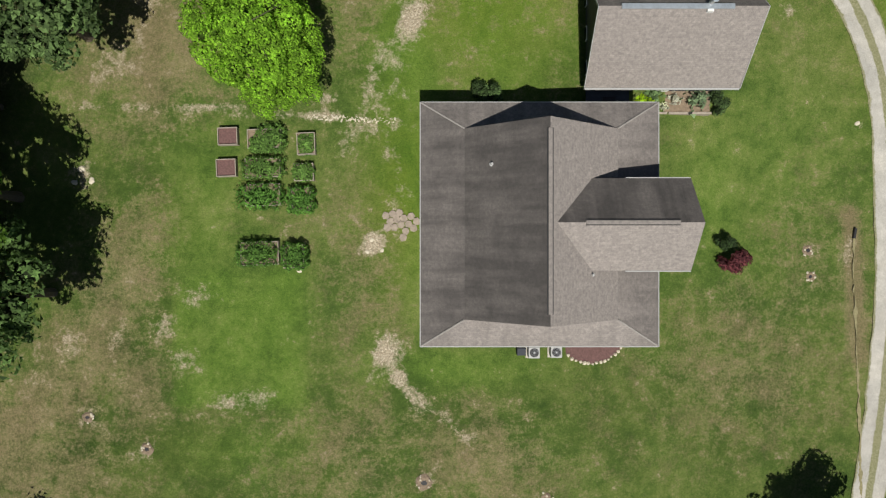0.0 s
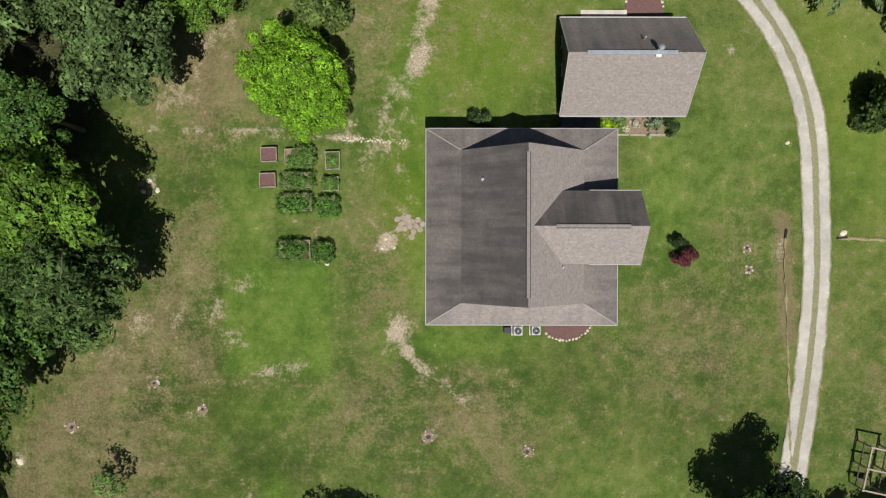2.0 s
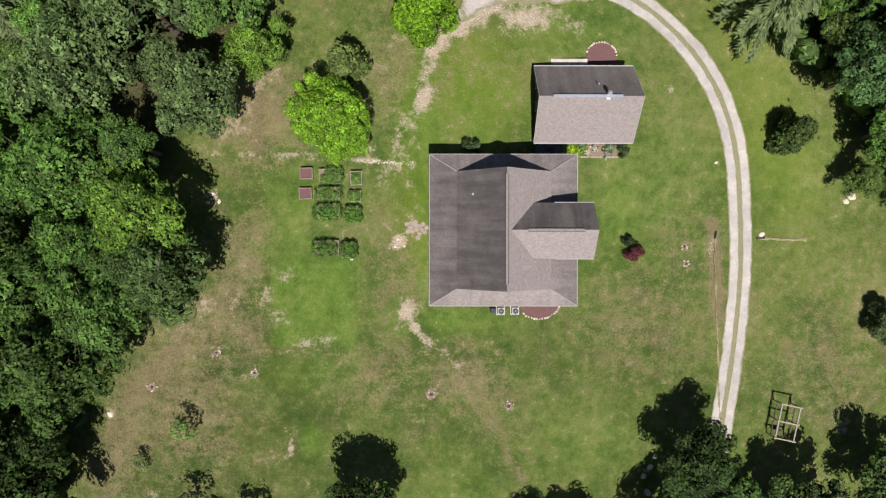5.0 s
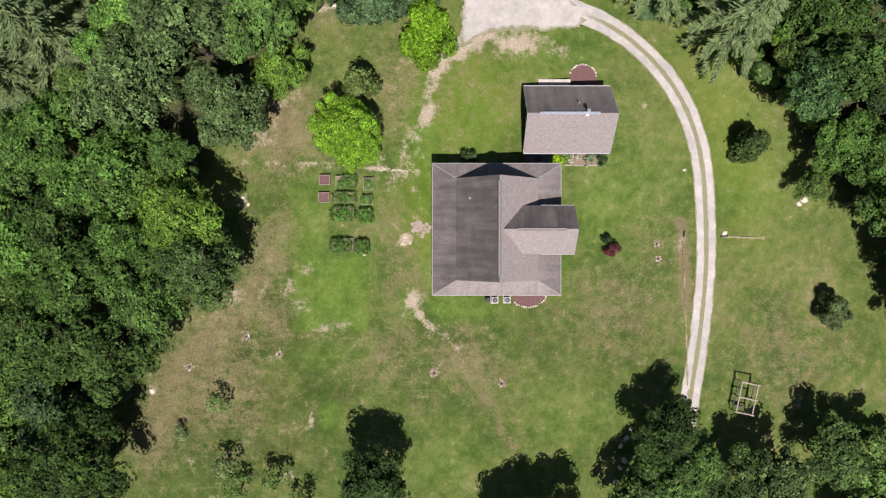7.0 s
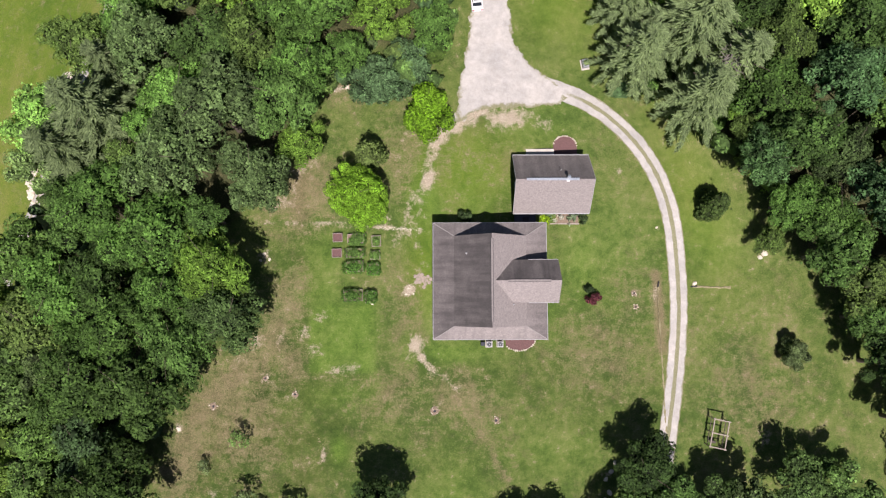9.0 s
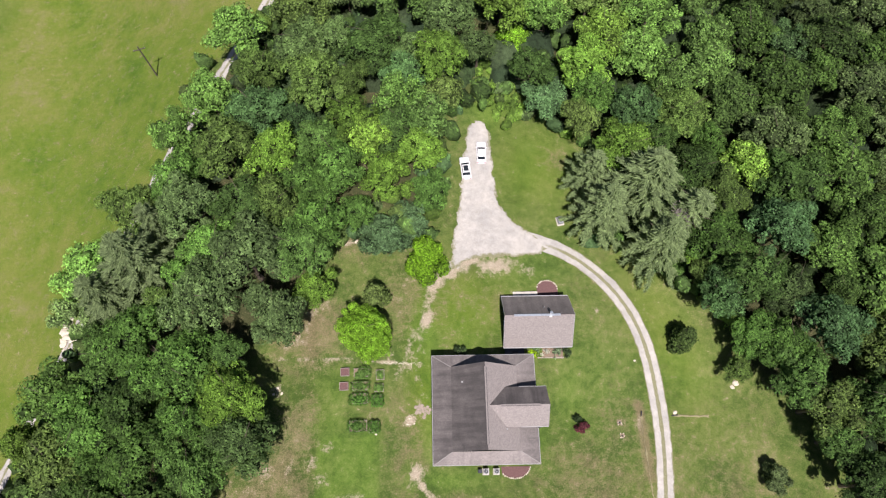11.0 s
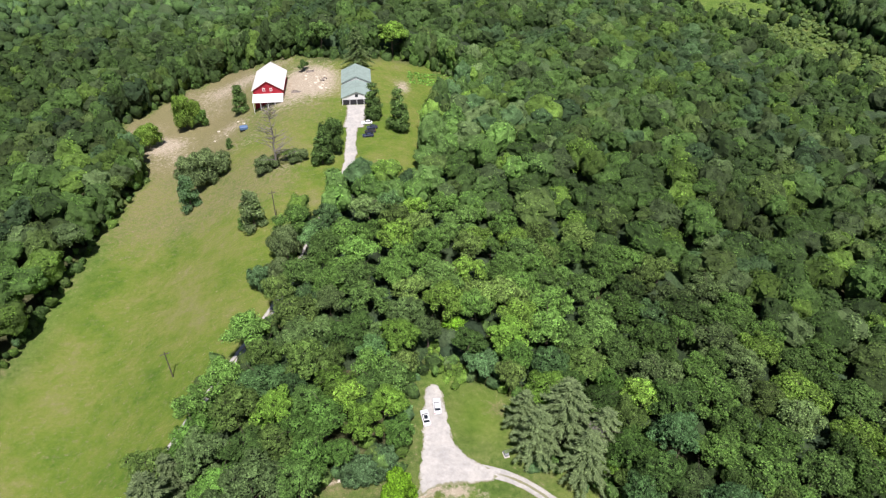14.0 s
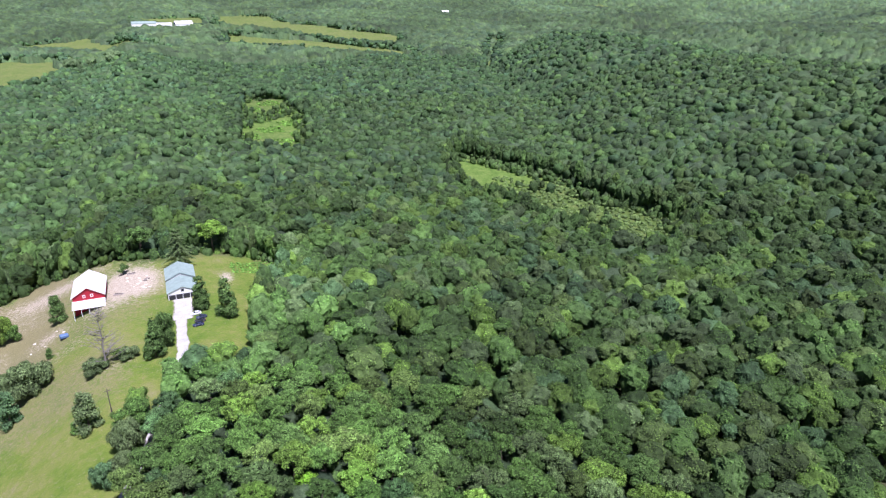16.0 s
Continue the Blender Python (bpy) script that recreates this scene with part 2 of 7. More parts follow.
def box(bm, x0, y0, z0, x1, y1, z1, bevel=0.0, m=None):
    """Add a box to bm, its edges bevelled."""
    r = bmesh.ops.create_cube(bm, size=1.0)
    vs = r["verts"]
    mat = Matrix.Translation(((x0 + x1) / 2, (y0 + y1) / 2, (z0 + z1) / 2)) @ Matrix.Diagonal((x1 - x0, y1 - y0, z1 - z0, 1))
    bmesh.ops.transform(bm, matrix=(m @ mat) if m else mat, verts=vs)
    if bevel:
        es = {e for v in vs for e in v.link_edges}
        bmesh.ops.bevel(bm, geom=list(es), offset=bevel, segments=1, affect="EDGES")
    return bm


def boxes(*items, bevel=0.0):
    bm = bmesh.new()
    for it in items:
        box(bm, *it, bevel=bevel)
    return bm


def rod(bm, a, b, r0, r1=None, sides=8):
    a, b = Vector(a), Vector(b)
    d = b - a
    r1 = r0 if r1 is None else r1
    m = Matrix.Translation((a + b) / 2) @ d.to_track_quat("Z", "Y").to_matrix().to_4x4()
    bmesh.ops.create_cone(bm, cap_ends=True, segments=sides, radius1=r0, radius2=r1, depth=d.length, matrix=m)
    return bm


def slab(bm, corners, thick):
    """A flat piece through the corners, thick downwards."""
    top = [bm.verts.new(c) for c in corners]
    low = [bm.verts.new((c[0], c[1], c[2] - thick)) for c in corners]
    bm.faces.new(top)
    bm.faces.new(low[::-1])
    k = len(top)
    for i in range(k):
        j = (i + 1) % k
        bm.faces.new((top[j], top[i], low[i], low[j]))
    return bm


def grid_mesh(name, verts, quads, mat):
    """A mesh from arrays of corners and of quads."""
    me = bpy.data.meshes.new(name)
    verts = np.asarray(verts, np.float32)
    quads = np.asarray(quads, np.int32)
    n, k = quads.shape
    me.vertices.add(len(verts))
    me.vertices.foreach_set("co", verts.ravel())
    me.loops.add(n * k)
    me.loops.foreach_set("vertex_index", quads.ravel())
    me.polygons.add(n)
    me.polygons.foreach_set("loop_start", np.arange(0, n * k, k, dtype=np.int32))
    me.materials.append(mat)
    me.update(calc_edges=True)
    return me


def colour_attr(me, name, cols):
    a = me.attributes.new(name, "FLOAT_COLOR", "POINT")
    full = np.ones((len(cols), 4), np.float32)
    full[:, :np.shape(cols)[1]] = cols
    a.data.foreach_set("color", full.ravel())


def float_attr(me, name, vals):
    a = me.attributes.new(name, "FLOAT", "POINT")
    a.data.foreach_set("value", np.asarray(vals, np.float32))


# ---- ground ----
import collections

from mathutils import geometry


def step(a, b, x):
    t = np.clip((np.asarray(x, float) - a) / (b - a), 0, 1)
    return t * t * (3 - 2 * t)


def ground_z(x, y):
    """The lie of the land: a knoll that falls away to the east, a bank down to the west field, rolling woods beyond."""
    x, y = np.asarray(x, float), np.asarray(y, float)
    z = -0.7 - 4.6 * step(2, 29, x) - 0.05 * np.maximum(0, np.minimum(x, 120) - 30) - 0.02 * np.maximum(0, np.minimum(y, 300) - 20)
    z = z - 19 * step(-28, -85, x) + 1.2 * step(2, 14, y) * step(12, 26, x) * (1 - step(60, 120, np.hypot(x, y)))
    far = step(380, 900, np.hypot(x, y))
    z = z + far * (1 - step(250, 420, x) * step(1500, 1100, y)) * (14 * np.sin(x / 210 + 0.6) * np.sin(y / 260 + 1.0) + 8 * np.sin(x / 97 + y / 140))
    z = z + 75 * step(2600, 4700, np.hypot(x, y))
    # a long wooded ridge to the east: a steep west flank, a rounded crest, a dale and a second rise behind it
    foot = np.interp(y, (0, 226, 310, 528, 719, 928, 1070, 1300), (300, 285, 285, 395, 455, 535, 640, 800))
    crest = np.maximum(600, foot + 150)
    rise = np.sin(np.clip((x - foot) / (crest - foot), 0, 1) * math.pi / 2) ** 0.85
    ridge = 57 * rise * (1 - step(610, 930, x - np.maximum(0, foot - 450))) * step(-60, 170, y) * (1 - step(900, 1280, y))
    ridge = ridge * (1 + 0.07 * np.sin(y / 83 + x / 120) + 0.05 * np.sin(x / 47 + 2))
    back = 42 * step(1010, 1250, x) * step(250, 500, y) * (1 - step(1100, 1500, y))
    # rolling hills beyond
    reach = np.hypot(x, y)
    roll = step(1500, 2100, reach) * step(0.42, 0.62, x / np.maximum(y, 1)) + step(2700, 3300, reach) * step(0.5, 0.3, x / np.maximum(y, 1))
    roll = roll * (26 * np.sin(x / 190 + y / 420 + 0.7 * np.sin(y / 230)) + 13 * np.sin(y / 130 - x / 260) + 8 * np.sin(x / 71 + y / 93))
    return z + ridge + back + roll


def z_at(x, y):
    return float(ground_z(x, y))


def inside(px, py, poly):
    """Which of the points lie inside the outline."""
    px, py = np.asarray(px, float), np.asarray(py, float)
    hit = np.zeros(px.shape, bool)
    for (x0, y0), (x1, y1) in zip(poly, poly[1:] + poly[:1]):
        if y0 == y1:
            continue
        cross = ((y0 > py) != (y1 > py)) & (px < (x1 - x0) * (py - y0) / (y1 - y0) + x0)
        hit ^= cross
    return hit


def line_gap(px, py, pts):
    """The distance from each point to a broken line."""
    best = np.full(np.shape(px), 1e9)
    for (x0, y0), (x1, y1) in zip(pts, pts[1:]):
        dx, dy = x1 - x0, y1 - y0
        t = np.clip(((px - x0) * dx + (py - y0) * dy) / (dx * dx + dy * dy), 0, 1)
        best = np.minimum(best, np.hypot(px - x0 - t * dx, py - y0 - t * dy))
    return best


YARD = [(-50, -60), (-41, -27), (-37, -17), (-33, -10), (-26, -5), (-27, 3), (-26, 9), (-21, 15), (-18, 20), (-16, 26), (-10, 31), (0, 28),
        (2.5, 34), (3.5, 51), (10, 54), (16, 51), (25, 46), (23, 40), (25, 29), (31, 28), (36, 21), (43, 14.5), (45, 7), (54, 0), (60, -7), (64, -22), (66, -60)]
FIELD = [(-130, -40), (-73, -10), (-66, 18), (-58, 31), (-52, 43), (-45, 50), (-48, 62), (-39, 70), (-32, 77), (-27, 91), (-29, 105), (-31, 118), (-20, 125),
         (-18, 140), (12, 140), (20, 195), (46, 225), (25, 255), (8, 256), (-31, 261), (-72, 289), (-90, 274), (-115, 232), (-104, 208), (-90, 186), (-97, 145),
         (-100, 120), (-102, 92), (-107, 74), (-150, 0)]
MEADOW = [(224, 432), (240, 410), (258, 366), (268, 325), (273, 254), (287, 215), (241, 177), (212, 188), (202, 238), (195, 281), (187, 332), (203, 390)]
GLADE = [(55, 502), (105, 456), (144, 631), (151, 804), (103, 823), (81, 691)]
FAR_FIELDS = [[(158, 1500), (330, 1340), (474, 1140), (520, 1283), (370, 1500), (182, 1630)], [(180, 1770), (320, 1640), (425, 1470), (540, 1370), (690, 1811), (556, 1990), (501, 2822), (292, 2975)],
              [(-199, 1030), (-150, 1090), (-120, 1177), (-148, 1364), (-190, 1350), (-300, 1400), (-520, 1420), (-640, 1380), (-620, 1050), (-400, 905), (-330, 930), (-270, 985)],
              [(-300, 1990), (-145, 2000), (-8, 1600), (60, 1440), (-20, 1400), (-190, 1560), (-300, 1700)], [(-40, 2330), (260, 2420), (230, 2900), (-20, 2700)],
              [(514, 930), (524, 924), (790, 1399), (1162, 2032), (1151, 2040), (778, 1409)],
              [(-60, 1830), (-30, 2060), (60, 2080), (150, 2020), (128, 1760), (40, 1800)]]
DRIVE = [(24.5, -75), (27.8, -50), (29.9, -34), (31.3, -25), (32.5, -18.6), (33.8, -9.5), (34.4, -1), (34.0, 6.5), (32.4, 14.5), (29.1, 21.0), (24.0, 26.1), (18.5, 29.0), (12.5, 30.5)]
APRON = [(5.6, 52), (9.3, 52.2), (9.5, 42), (10.4, 35.2), (14.3, 31.6), (19, 28.6), (15.5, 26.9), (9, 26.4), (4.5, 25.6), (1.4, 23.6), (2.0, 27.5), (3.4, 34.6), (4.6, 45)]

LANE = [(-13, 149), (-19, 126), (-28.4, 87), (-37, 69), (-47, 52.5), (-50.3, 46.5), (-57.7, 32), (-64, 18.4), (-72, 0), (-80, -20)]


def axis(lo, hi, fine, reach, grow):
    """Coordinates that are close between lo and hi and widen outwards."""
    mid = list(np.arange(lo, hi + 1e-6, fine))
    up, s = [], fine
    v = hi
    while v < reach:
        s *= grow
        v += s
        up.append(v)
    down, s, v = [], fine, lo
    while v > -reach:
        s *= grow
        v -= s
        down.append(v)
    return np.array(down[::-1] + mid + up)


def blob(x, y, cx, cy, rx, ry, turn=0.0):
    a = radians(turn)
    dx, dy = x - cx, y - cy
    u, v = dx * math.cos(a) + dy * math.sin(a), -dx * math.sin(a) + dy * math.cos(a)
    return np.exp(-((u / rx) ** 2 + (v / ry) ** 2))


def build_ground():
    xs, ys = axis(-44, 60, 0.6, 4900, 1.07), axis(-34, 54, 0.6, 4900, 1.07)
    X, Y = np.meshgrid(xs, ys)
    Z = ground_z(X, Y)
    yard = inside(X, Y, YARD)
    Z = Z + np.where(yard, 0.05 * np.sin(X * 0.9 + 1.3 * np.sin(Y * 0.5)) * np.sin(Y * 0.8), 0)
    nx, ny = len(xs), len(ys)
    i = np.arange(nx * ny).reshape(ny, nx)
    quads = np.stack([i[:-1, :-1], i[:-1, 1:], i[1:, 1:], i[1:, :-1]], -1).reshape(-1, 4)
    me = grid_mesh("ground", np.stack([X, Y, Z], -1).reshape(-1, 3), quads, LAWN)
    soil, lush, dry = np.zeros_like(X), np.zeros_like(X), np.zeros_like(X)
    # bare spots: centre, half sizes, turn, how bare
    for cx, cy, rx, ry, a, s in [(-2.85, 1.65, 1.3, 1.2, 0, 0.5), (-4.8, 0.35, 0.75, 0.65, 20, 2.1), (-3.8, -7.3, 1.0, 1.3, 15, 1.45), (-3.1, -8.9, 0.8, 0.9, 30, 1.15), (-2.4, -10.0, 0.5, 1.4, 35, 0.72), (-4.7, -6.2, 0.6, 0.6, 0, 0.75), (-4.6, -8.6, 0.5, 0.9, -30, 0.7), (-2.3, 16, 1.0, 1.8, 0, 1.35),
                             (-3.2, 12.5, 0.8, 3.0, 4, 0.58), (-1.8, 19.5, 1.2, 3.4, -12, 0.66), (-5.2, 8.2, 0.5, 0.5, 0, 0.8), (-4.3, 1.0, 0.4, 1.5, 20, 0.6), (-13.5, 13.6, 1.6, 1.2, 0, 0.55), (-8, 10.4, 1.2, 0.4, 0, 0.6), (0.4, 23, 1.6, 1.2, 40, 0.9), (-20.4, -13.8, 0.7, 0.7, 0, 0.9), (-13.2, -10.4, 2.4, 0.8, 3, 0.8),
                             (-1.3, -16.0, 0.8, 0.9, 0, 0.75), (7.2, -17.4, 0.7, 0.7, 0, 0.75), (-24.7, 5.1, 0.9, 1.0, 0, 0.9), (-19.4, -5.3, 1.0, 0.9, 30, 0.8), (-22.5, -6.2, 1.0, 1.4, 0, 0.75), (-17.2, -3.2, 1.6, 1.0, 20, 0.5), (-18, -7.6, 1.4, 0.9, 0, 0.5),
                             (27.7, -0.2, 0.5, 0.5, 0, 0.75), (27.9, -2.1, 0.5, 0.6, 0, 0.7), (25.5, 17.7, 0.9, 0.8, 0, 0.65), (28.6, 11.8, 0.5, 0.5, 0, 0.6), (31.2, 9.2, 0.45, 0.3, 0, 0.95),
                             (-31.6, -15.4, 0.8, 0.7, 0, 0.9), (-24.4, -11.4, 0.8, 1.0, 0, 0.75), (-25.6, -7.0, 1.0, 1.6, 0, 0.6), (46.5, -21, 0.8, 1.4, 0, 0.7), (-36.8, -18.6, 0.7, 0.7, 0, 0.9),
                             (-16.4, -22, 0.35, 1.1, 15, 0.85), (-31.3, -27, 0.9, 1.0, 0, 0.7), (-28.6, -32, 1.4, 1.0, 0, 0.8), (-19.0, -29, 0.8, 0.9, 0, 0.7), (23.6, -25.6, 0.5, 0.5, 0, 0.9),
                             (-22.5, 13, 2.2, 1.6, 40, 0.55), (-19.5, 17.5, 1.5, 2.4, -30, 0.55), (-14, 29, 3, 0.9, 0, 0.8), (-1, 37, 1.1, 2.6, 0, 0.7), (9, 24.9, 4.0, 1.6, 5, 1.15),
                             (14, 24.6, 2.0, 1.2, 0, 0.7), (47, 5.6, 0.5, 0.5, 0, 0.95), (31.0, -0.5, 0.6, 1.6, 0, 0.7), (-28, -8.5, 2, 2, 0, 0.35), (-9, 15, 0.8, 3.0, 0, 0.35), (-6, 20, 1.2, 5, -10, 0.35)]:
        soil = np.maximum(soil, s * blob(X, Y, cx, cy, rx, ry, a))
    # lush grass
    for cx, cy, rx, ry, a, s in [(-13.6, -6.2, 3.0, 3.2, 0, 1.4), (-11.8, -4.4, 2.2, 2.4, 0, 1.4), (-17, 1, 3, 4, 0, 0.8), (-15, -14, 5, 2, 0, 0.6), (-14.2, -21.4, 1.2, 1.9, 0, 1.3), (-1.6, 3, 1.3, 7, 0, 1.5), (-2.5, 13, 2.5, 5, 0, 1.1), (4, 16, 4, 5, 0, 1.2), (1, -8.2, 6, 1.5, 0, 0.9), (-16.5, 4, 3, 5, 0, 0.7), (20, 4, 3, 6, 0, 0.7), (15, -1, 1.4, 6, 0, 0.5), (13, 24, 8, 5, 0, 0.45), (3.5, 14, 4, 6, 0, 0.5), (24, 6, 6, 9, 0, 0.35),
                             (38, 14, 4, 12, 20, 0.6), (17, 42, 6, 8, 0, 0.7), (10, 57, 4, 7, -10, 1.3), (16, -22, 7, 4, 0, 0.4), (1, -27, 5, 4, 0, 0.5), (-20, 0, 3, 6, 0, 0.4)]:
        lush = np.maximum(lush, s * blob(X, Y, cx, cy, rx, ry, a))
    # dry, brownish turf
    for cx, cy, rx, ry, a, s in [(-8, -14, 7, 4.5, 0, 0.40), (-28, -16, 6, 10, 20, 0.52), (-21, -8, 4, 6, 0, 0.42), (-20, 14, 6, 6, 0, 0.7), (22, -8, 8, 7, 0, 0.42), (-6, 18, 4, 7, 0, 0.5),
                             (3, -15, 6, 4, -30, 0.5), (3.5, 17, 7, 6, 0, 0.55), (27, 0, 4, 8, 0, 0.35), (45, -14, 9, 10, 0, 0.35), (-16, 30, 6, 3, 0, 0.7), (-5, -2, 3, 6, 0, 0.40), (21, 45, 3, 3, 0, 0.6)]:
        dry = np.maximum(dry, s * blob(X, Y, cx, cy, rx, ry, a))
    for pts, w, s in [([(-3, -9), (0.5, -12.2), (4, -16), (10, -24)], 0.6, 0.3), ([(-8, -17), (-4, -11), (-3, -8)], 0.6, 0.5), ([(1.8, -15), (6, -21), (9, -26)], 0.5, 0.6)]:
        dry = np.maximum(dry, s * np.exp(-(line_gap(X, Y, pts) / w) ** 2))
    for pts, w, s in [([(6, 26), (3.2, 24.3), (0.3, 22.4), (-1.4, 21.2)], 1.25, 1.0), ([(-1.4, 21.2), (-2.0, 18.5), (-2.3, 16.7), (-3.2, 14.8)], 0.9, 0.72), ([(-3.2, 14.8), (-4.7, 12.3), (-5.4, 9.4), (-7, 6.8)], 0.7, 0.56),
                      ([(-3.9, -6.6), (-3.5, -8.0), (-2.6, -9.4), (-1.2, -11.0), (0.3, -11.8), (2.1, -13.2)], 0.55, 0.62), ([(-4.4, 11), (-3.0, 4), (-3.6, 2.2)], 0.8, 0.45)]:
        soil = np.maximum(soil, s * np.exp(-(line_gap(X, Y, pts) / w) ** 2))
    dry = np.maximum(dry, 0.62 * np.exp(-(line_gap(X, Y, [(-20.5, 1), (-22.6, -4.5), (-25.7, -8.8), (-29.5, -12.5), (-34, -18), (-37, -26)]) / 3.4) ** 2))
    dry = np.maximum(dry, 0.75 * blob(X, Y, -19.8, 15.5, 4.5, 5.0))
    lush = np.maximum(lush, 1.15 * step(-19.4, -17.8, X) * step(-8.6, -10.2, X) * step(-11.6, -10.4, Y) * step(-0.4, -2.2, Y) * (0.75 + 0.25 * np.sin(X * 1.3) * np.sin(Y * 0.9)))
    soil = np.maximum(soil, 1.1 * np.exp(-(line_gap(X, Y, [(-9.2, 9.1), (-6, 8.95), (-3.1, 8.85)]) / 0.3) ** 2))
    soil = np.maximum(soil, 0.9 * np.exp(-(line_gap(X, Y, [(-17.5, 9.75), (-14, 9.6), (-11, 9.3)]) / 0.3) ** 2))
    soil = np.maximum(soil, 0.62 * np.exp(-(line_gap(X, Y, [(-25, 9.8), (-16, 9.6), (-9, 9.1), (-3.1, 8.9)]) / 0.35) ** 2))
    dry = np.maximum(dry, 1.1 * np.exp(-(line_gap(X, Y, [(31.7, -8), (31.2, -1), (31.0, 2.5)]) / 0.8) ** 2))
    # the west field and the ground by the barn
    field = inside(X, Y, FIELD)
    dry = np.where(field, 0.1 + 0.45 * step(125, 150, Y) * step(190, 165, Y) * step(-22, -36, X) + 0.55 * step(-50, -72, X) * step(165, 190, Y) + 0.38 * step(-10, -30, X) * step(180, 200, Y), dry)
    lush = np.where(field, 0.6 * np.exp(-(line_gap(X, Y, [(-107, 74), (-102, 92), (-100, 120), (-97, 145)]) / 7) ** 2), lush)
    for cx, cy, rx, ry, s in [(-350, 1105, 60, 16, 1.3), (-29, 233, 13, 17, 2.0), (-25, 226, 7, 9, 1.3), (-38, 213, 12, 5, 0.8), (-47, 262, 12, 6, 0.9), (-93, 213, 12, 7, 1.5), (-104, 222, 9, 8, 1.1), (-62, 214, 10, 7, 0.85), (-66, 264, 24, 8, 1.1), (12, 222, 3.6, 4, 1.9), (-35, 160, 7, 4, 0.8), (-75, 245, 18, 14, 0.6), (-52, 190, 10, 6, 0.55), (-86, 200, 14, 10, 0.6)]:
        soil = np.maximum(soil, s * blob(X, Y, cx, cy, rx, ry) * field)
    wild = inside(X, Y, MEADOW) | inside(X, Y, GLADE)
    lush = np.where(wild, 0.45 + 1.3 * step(318, 345, Y) * step(460, 440, Y) + 0.6 * step(560, 600, Y) * step(720, 660, Y), lush)
    for f in FAR_FIELDS:
        k = inside(X, Y, f)
        lush, dry, field = np.where(k, 0.3, lush), np.where(k, 0.3, dry), field | k
    far_field = field & (Y > 800)
    float_attr(me, "meadow", np.where(far_field, 0.45, np.where(field, 0.95 - 0.75 * np.exp(-(line_gap(X, Y, [(-107, 74), (-102, 92), (-100, 120), (-97, 145)]) / 6) ** 2), np.maximum(0.75 * blob(X, Y, 3, 18, 8, 7), np.maximum(0.6 * blob(X, Y, 17, 44, 8, 9), np.maximum(0.55 * blob(X, Y, 36, 14, 5, 14, 20), 0.75 * blob(X, Y, -3, 5, 2.4, 7)))))).ravel())
    float_attr(me, "turf", np.where(wild, 0.75 - 0.6 * step(318, 345, Y), np.maximum(np.maximum(1.35 * blob(X, Y, -26, -20, 18, 15), 0.9 * blob(X, Y, -21, -2, 6, 12)), np.maximum(0.6 * blob(X, Y, 24, -14, 12, 9), np.maximum(0.5 * blob(X, Y, 0, -24, 12, 8), 0.55 * blob(X, Y, 6, -12, 26, 6))))).ravel())
    edge = np.min([line_gap(X, Y, p + p[:1]) for p in (YARD, FIELD, MEADOW, GLADE)], axis=0)
    float_attr(me, "litter", np.where(yard | field | inside(X, Y, MEADOW) | inside(X, Y, GLADE), 0.0, step(2.5, 6, edge)).ravel() * ((np.hypot(X, Y + 75) < 1000) & (Y > -45)).ravel() * (1 - np.minimum(1, 1.6 * blob(X, Y, 12, 60, 5, 9))).ravel())
    colour_attr(me, "zone", np.stack([soil, lush, dry], -1).reshape(-1, 3))
    for p in me.polygons:
        p.use_smooth = True
    return tagged(new("ground", me), "uneven lawn and meadow with worn bare patches", "ground", kind="structure")


build_ground()


def strip(name, pts, half, mat, lift=0.05, step_m=0.4, across=9, ragged=0.25, middle=0.0, fade=0.0):
    """A track that follows the ground along a smoothed line, with ragged edges."""
    p = np.array(pts, float)
    for _ in range(3):
        q = np.empty((2 * len(p) - 2, 2))
        q[0::2], q[1::2] = 0.75 * p[:-1] + 0.25 * p[1:], 0.25 * p[:-1] + 0.75 * p[1:]
        p = np.vstack([p[:1], q, p[-1:]])
    d = np.r_[0, np.cumsum(np.hypot(*np.diff(p, axis=0).T))]
    s = np.arange(0, d[-1], step_m)
    x, y = np.interp(s, d, p[:, 0]), np.interp(s, d, p[:, 1])
    tx, ty = np.gradient(x), np.gradient(y)
    L = np.hypot(tx, ty)
    nx, ny = ty / L, -tx / L
    u = np.linspace(-1, 1, across)
    rng = np.random.default_rng(5)
    edge = rng.normal(0, ragged, (len(s), 2))
    edge = (edge + np.roll(edge, 1, 0) + np.roll(edge, -1, 0)) / 2
    H = half + np.where(u[None, :] < 0, edge[:, :1], edge[:, 1:])
    X, Y = x[:, None] + nx[:, None] * u * H, y[:, None] + ny[:, None] * u * H
    Z = ground_z(X, Y) + lift + 0.03 * (1 - u ** 2)
    i = np.arange(X.size).reshape(X.shape)
    quads = np.stack([i[:-1, :-1], i[:-1, 1:], i[1:, 1:], i[1:, :-1]], -1).reshape(-1, 4)
    me = grid_mesh(name, np.stack([X, Y, Z], -1).reshape(-1, 3), quads[:, ::-1], mat)
    w = np.maximum(middle * np.exp(-(u / 0.27) ** 4), 0.95 * np.abs(u) ** 5)
    w = w[None, :] * (np.clip((d[-1] - s - 3) / fade, 0, 1)[:, None] if fade else 1.0) * np.ones((len(s), 1))
    float_attr(me, "track", w.ravel())
    return new(name, me)


tagged(strip("road", DRIVE, 1.36, GRAVEL, ragged=0.04, across=15, middle=1.0, fade=7.0), "pale gravel driveway with two wheel tracks and a weedy middle", "driveway", kind="structure")


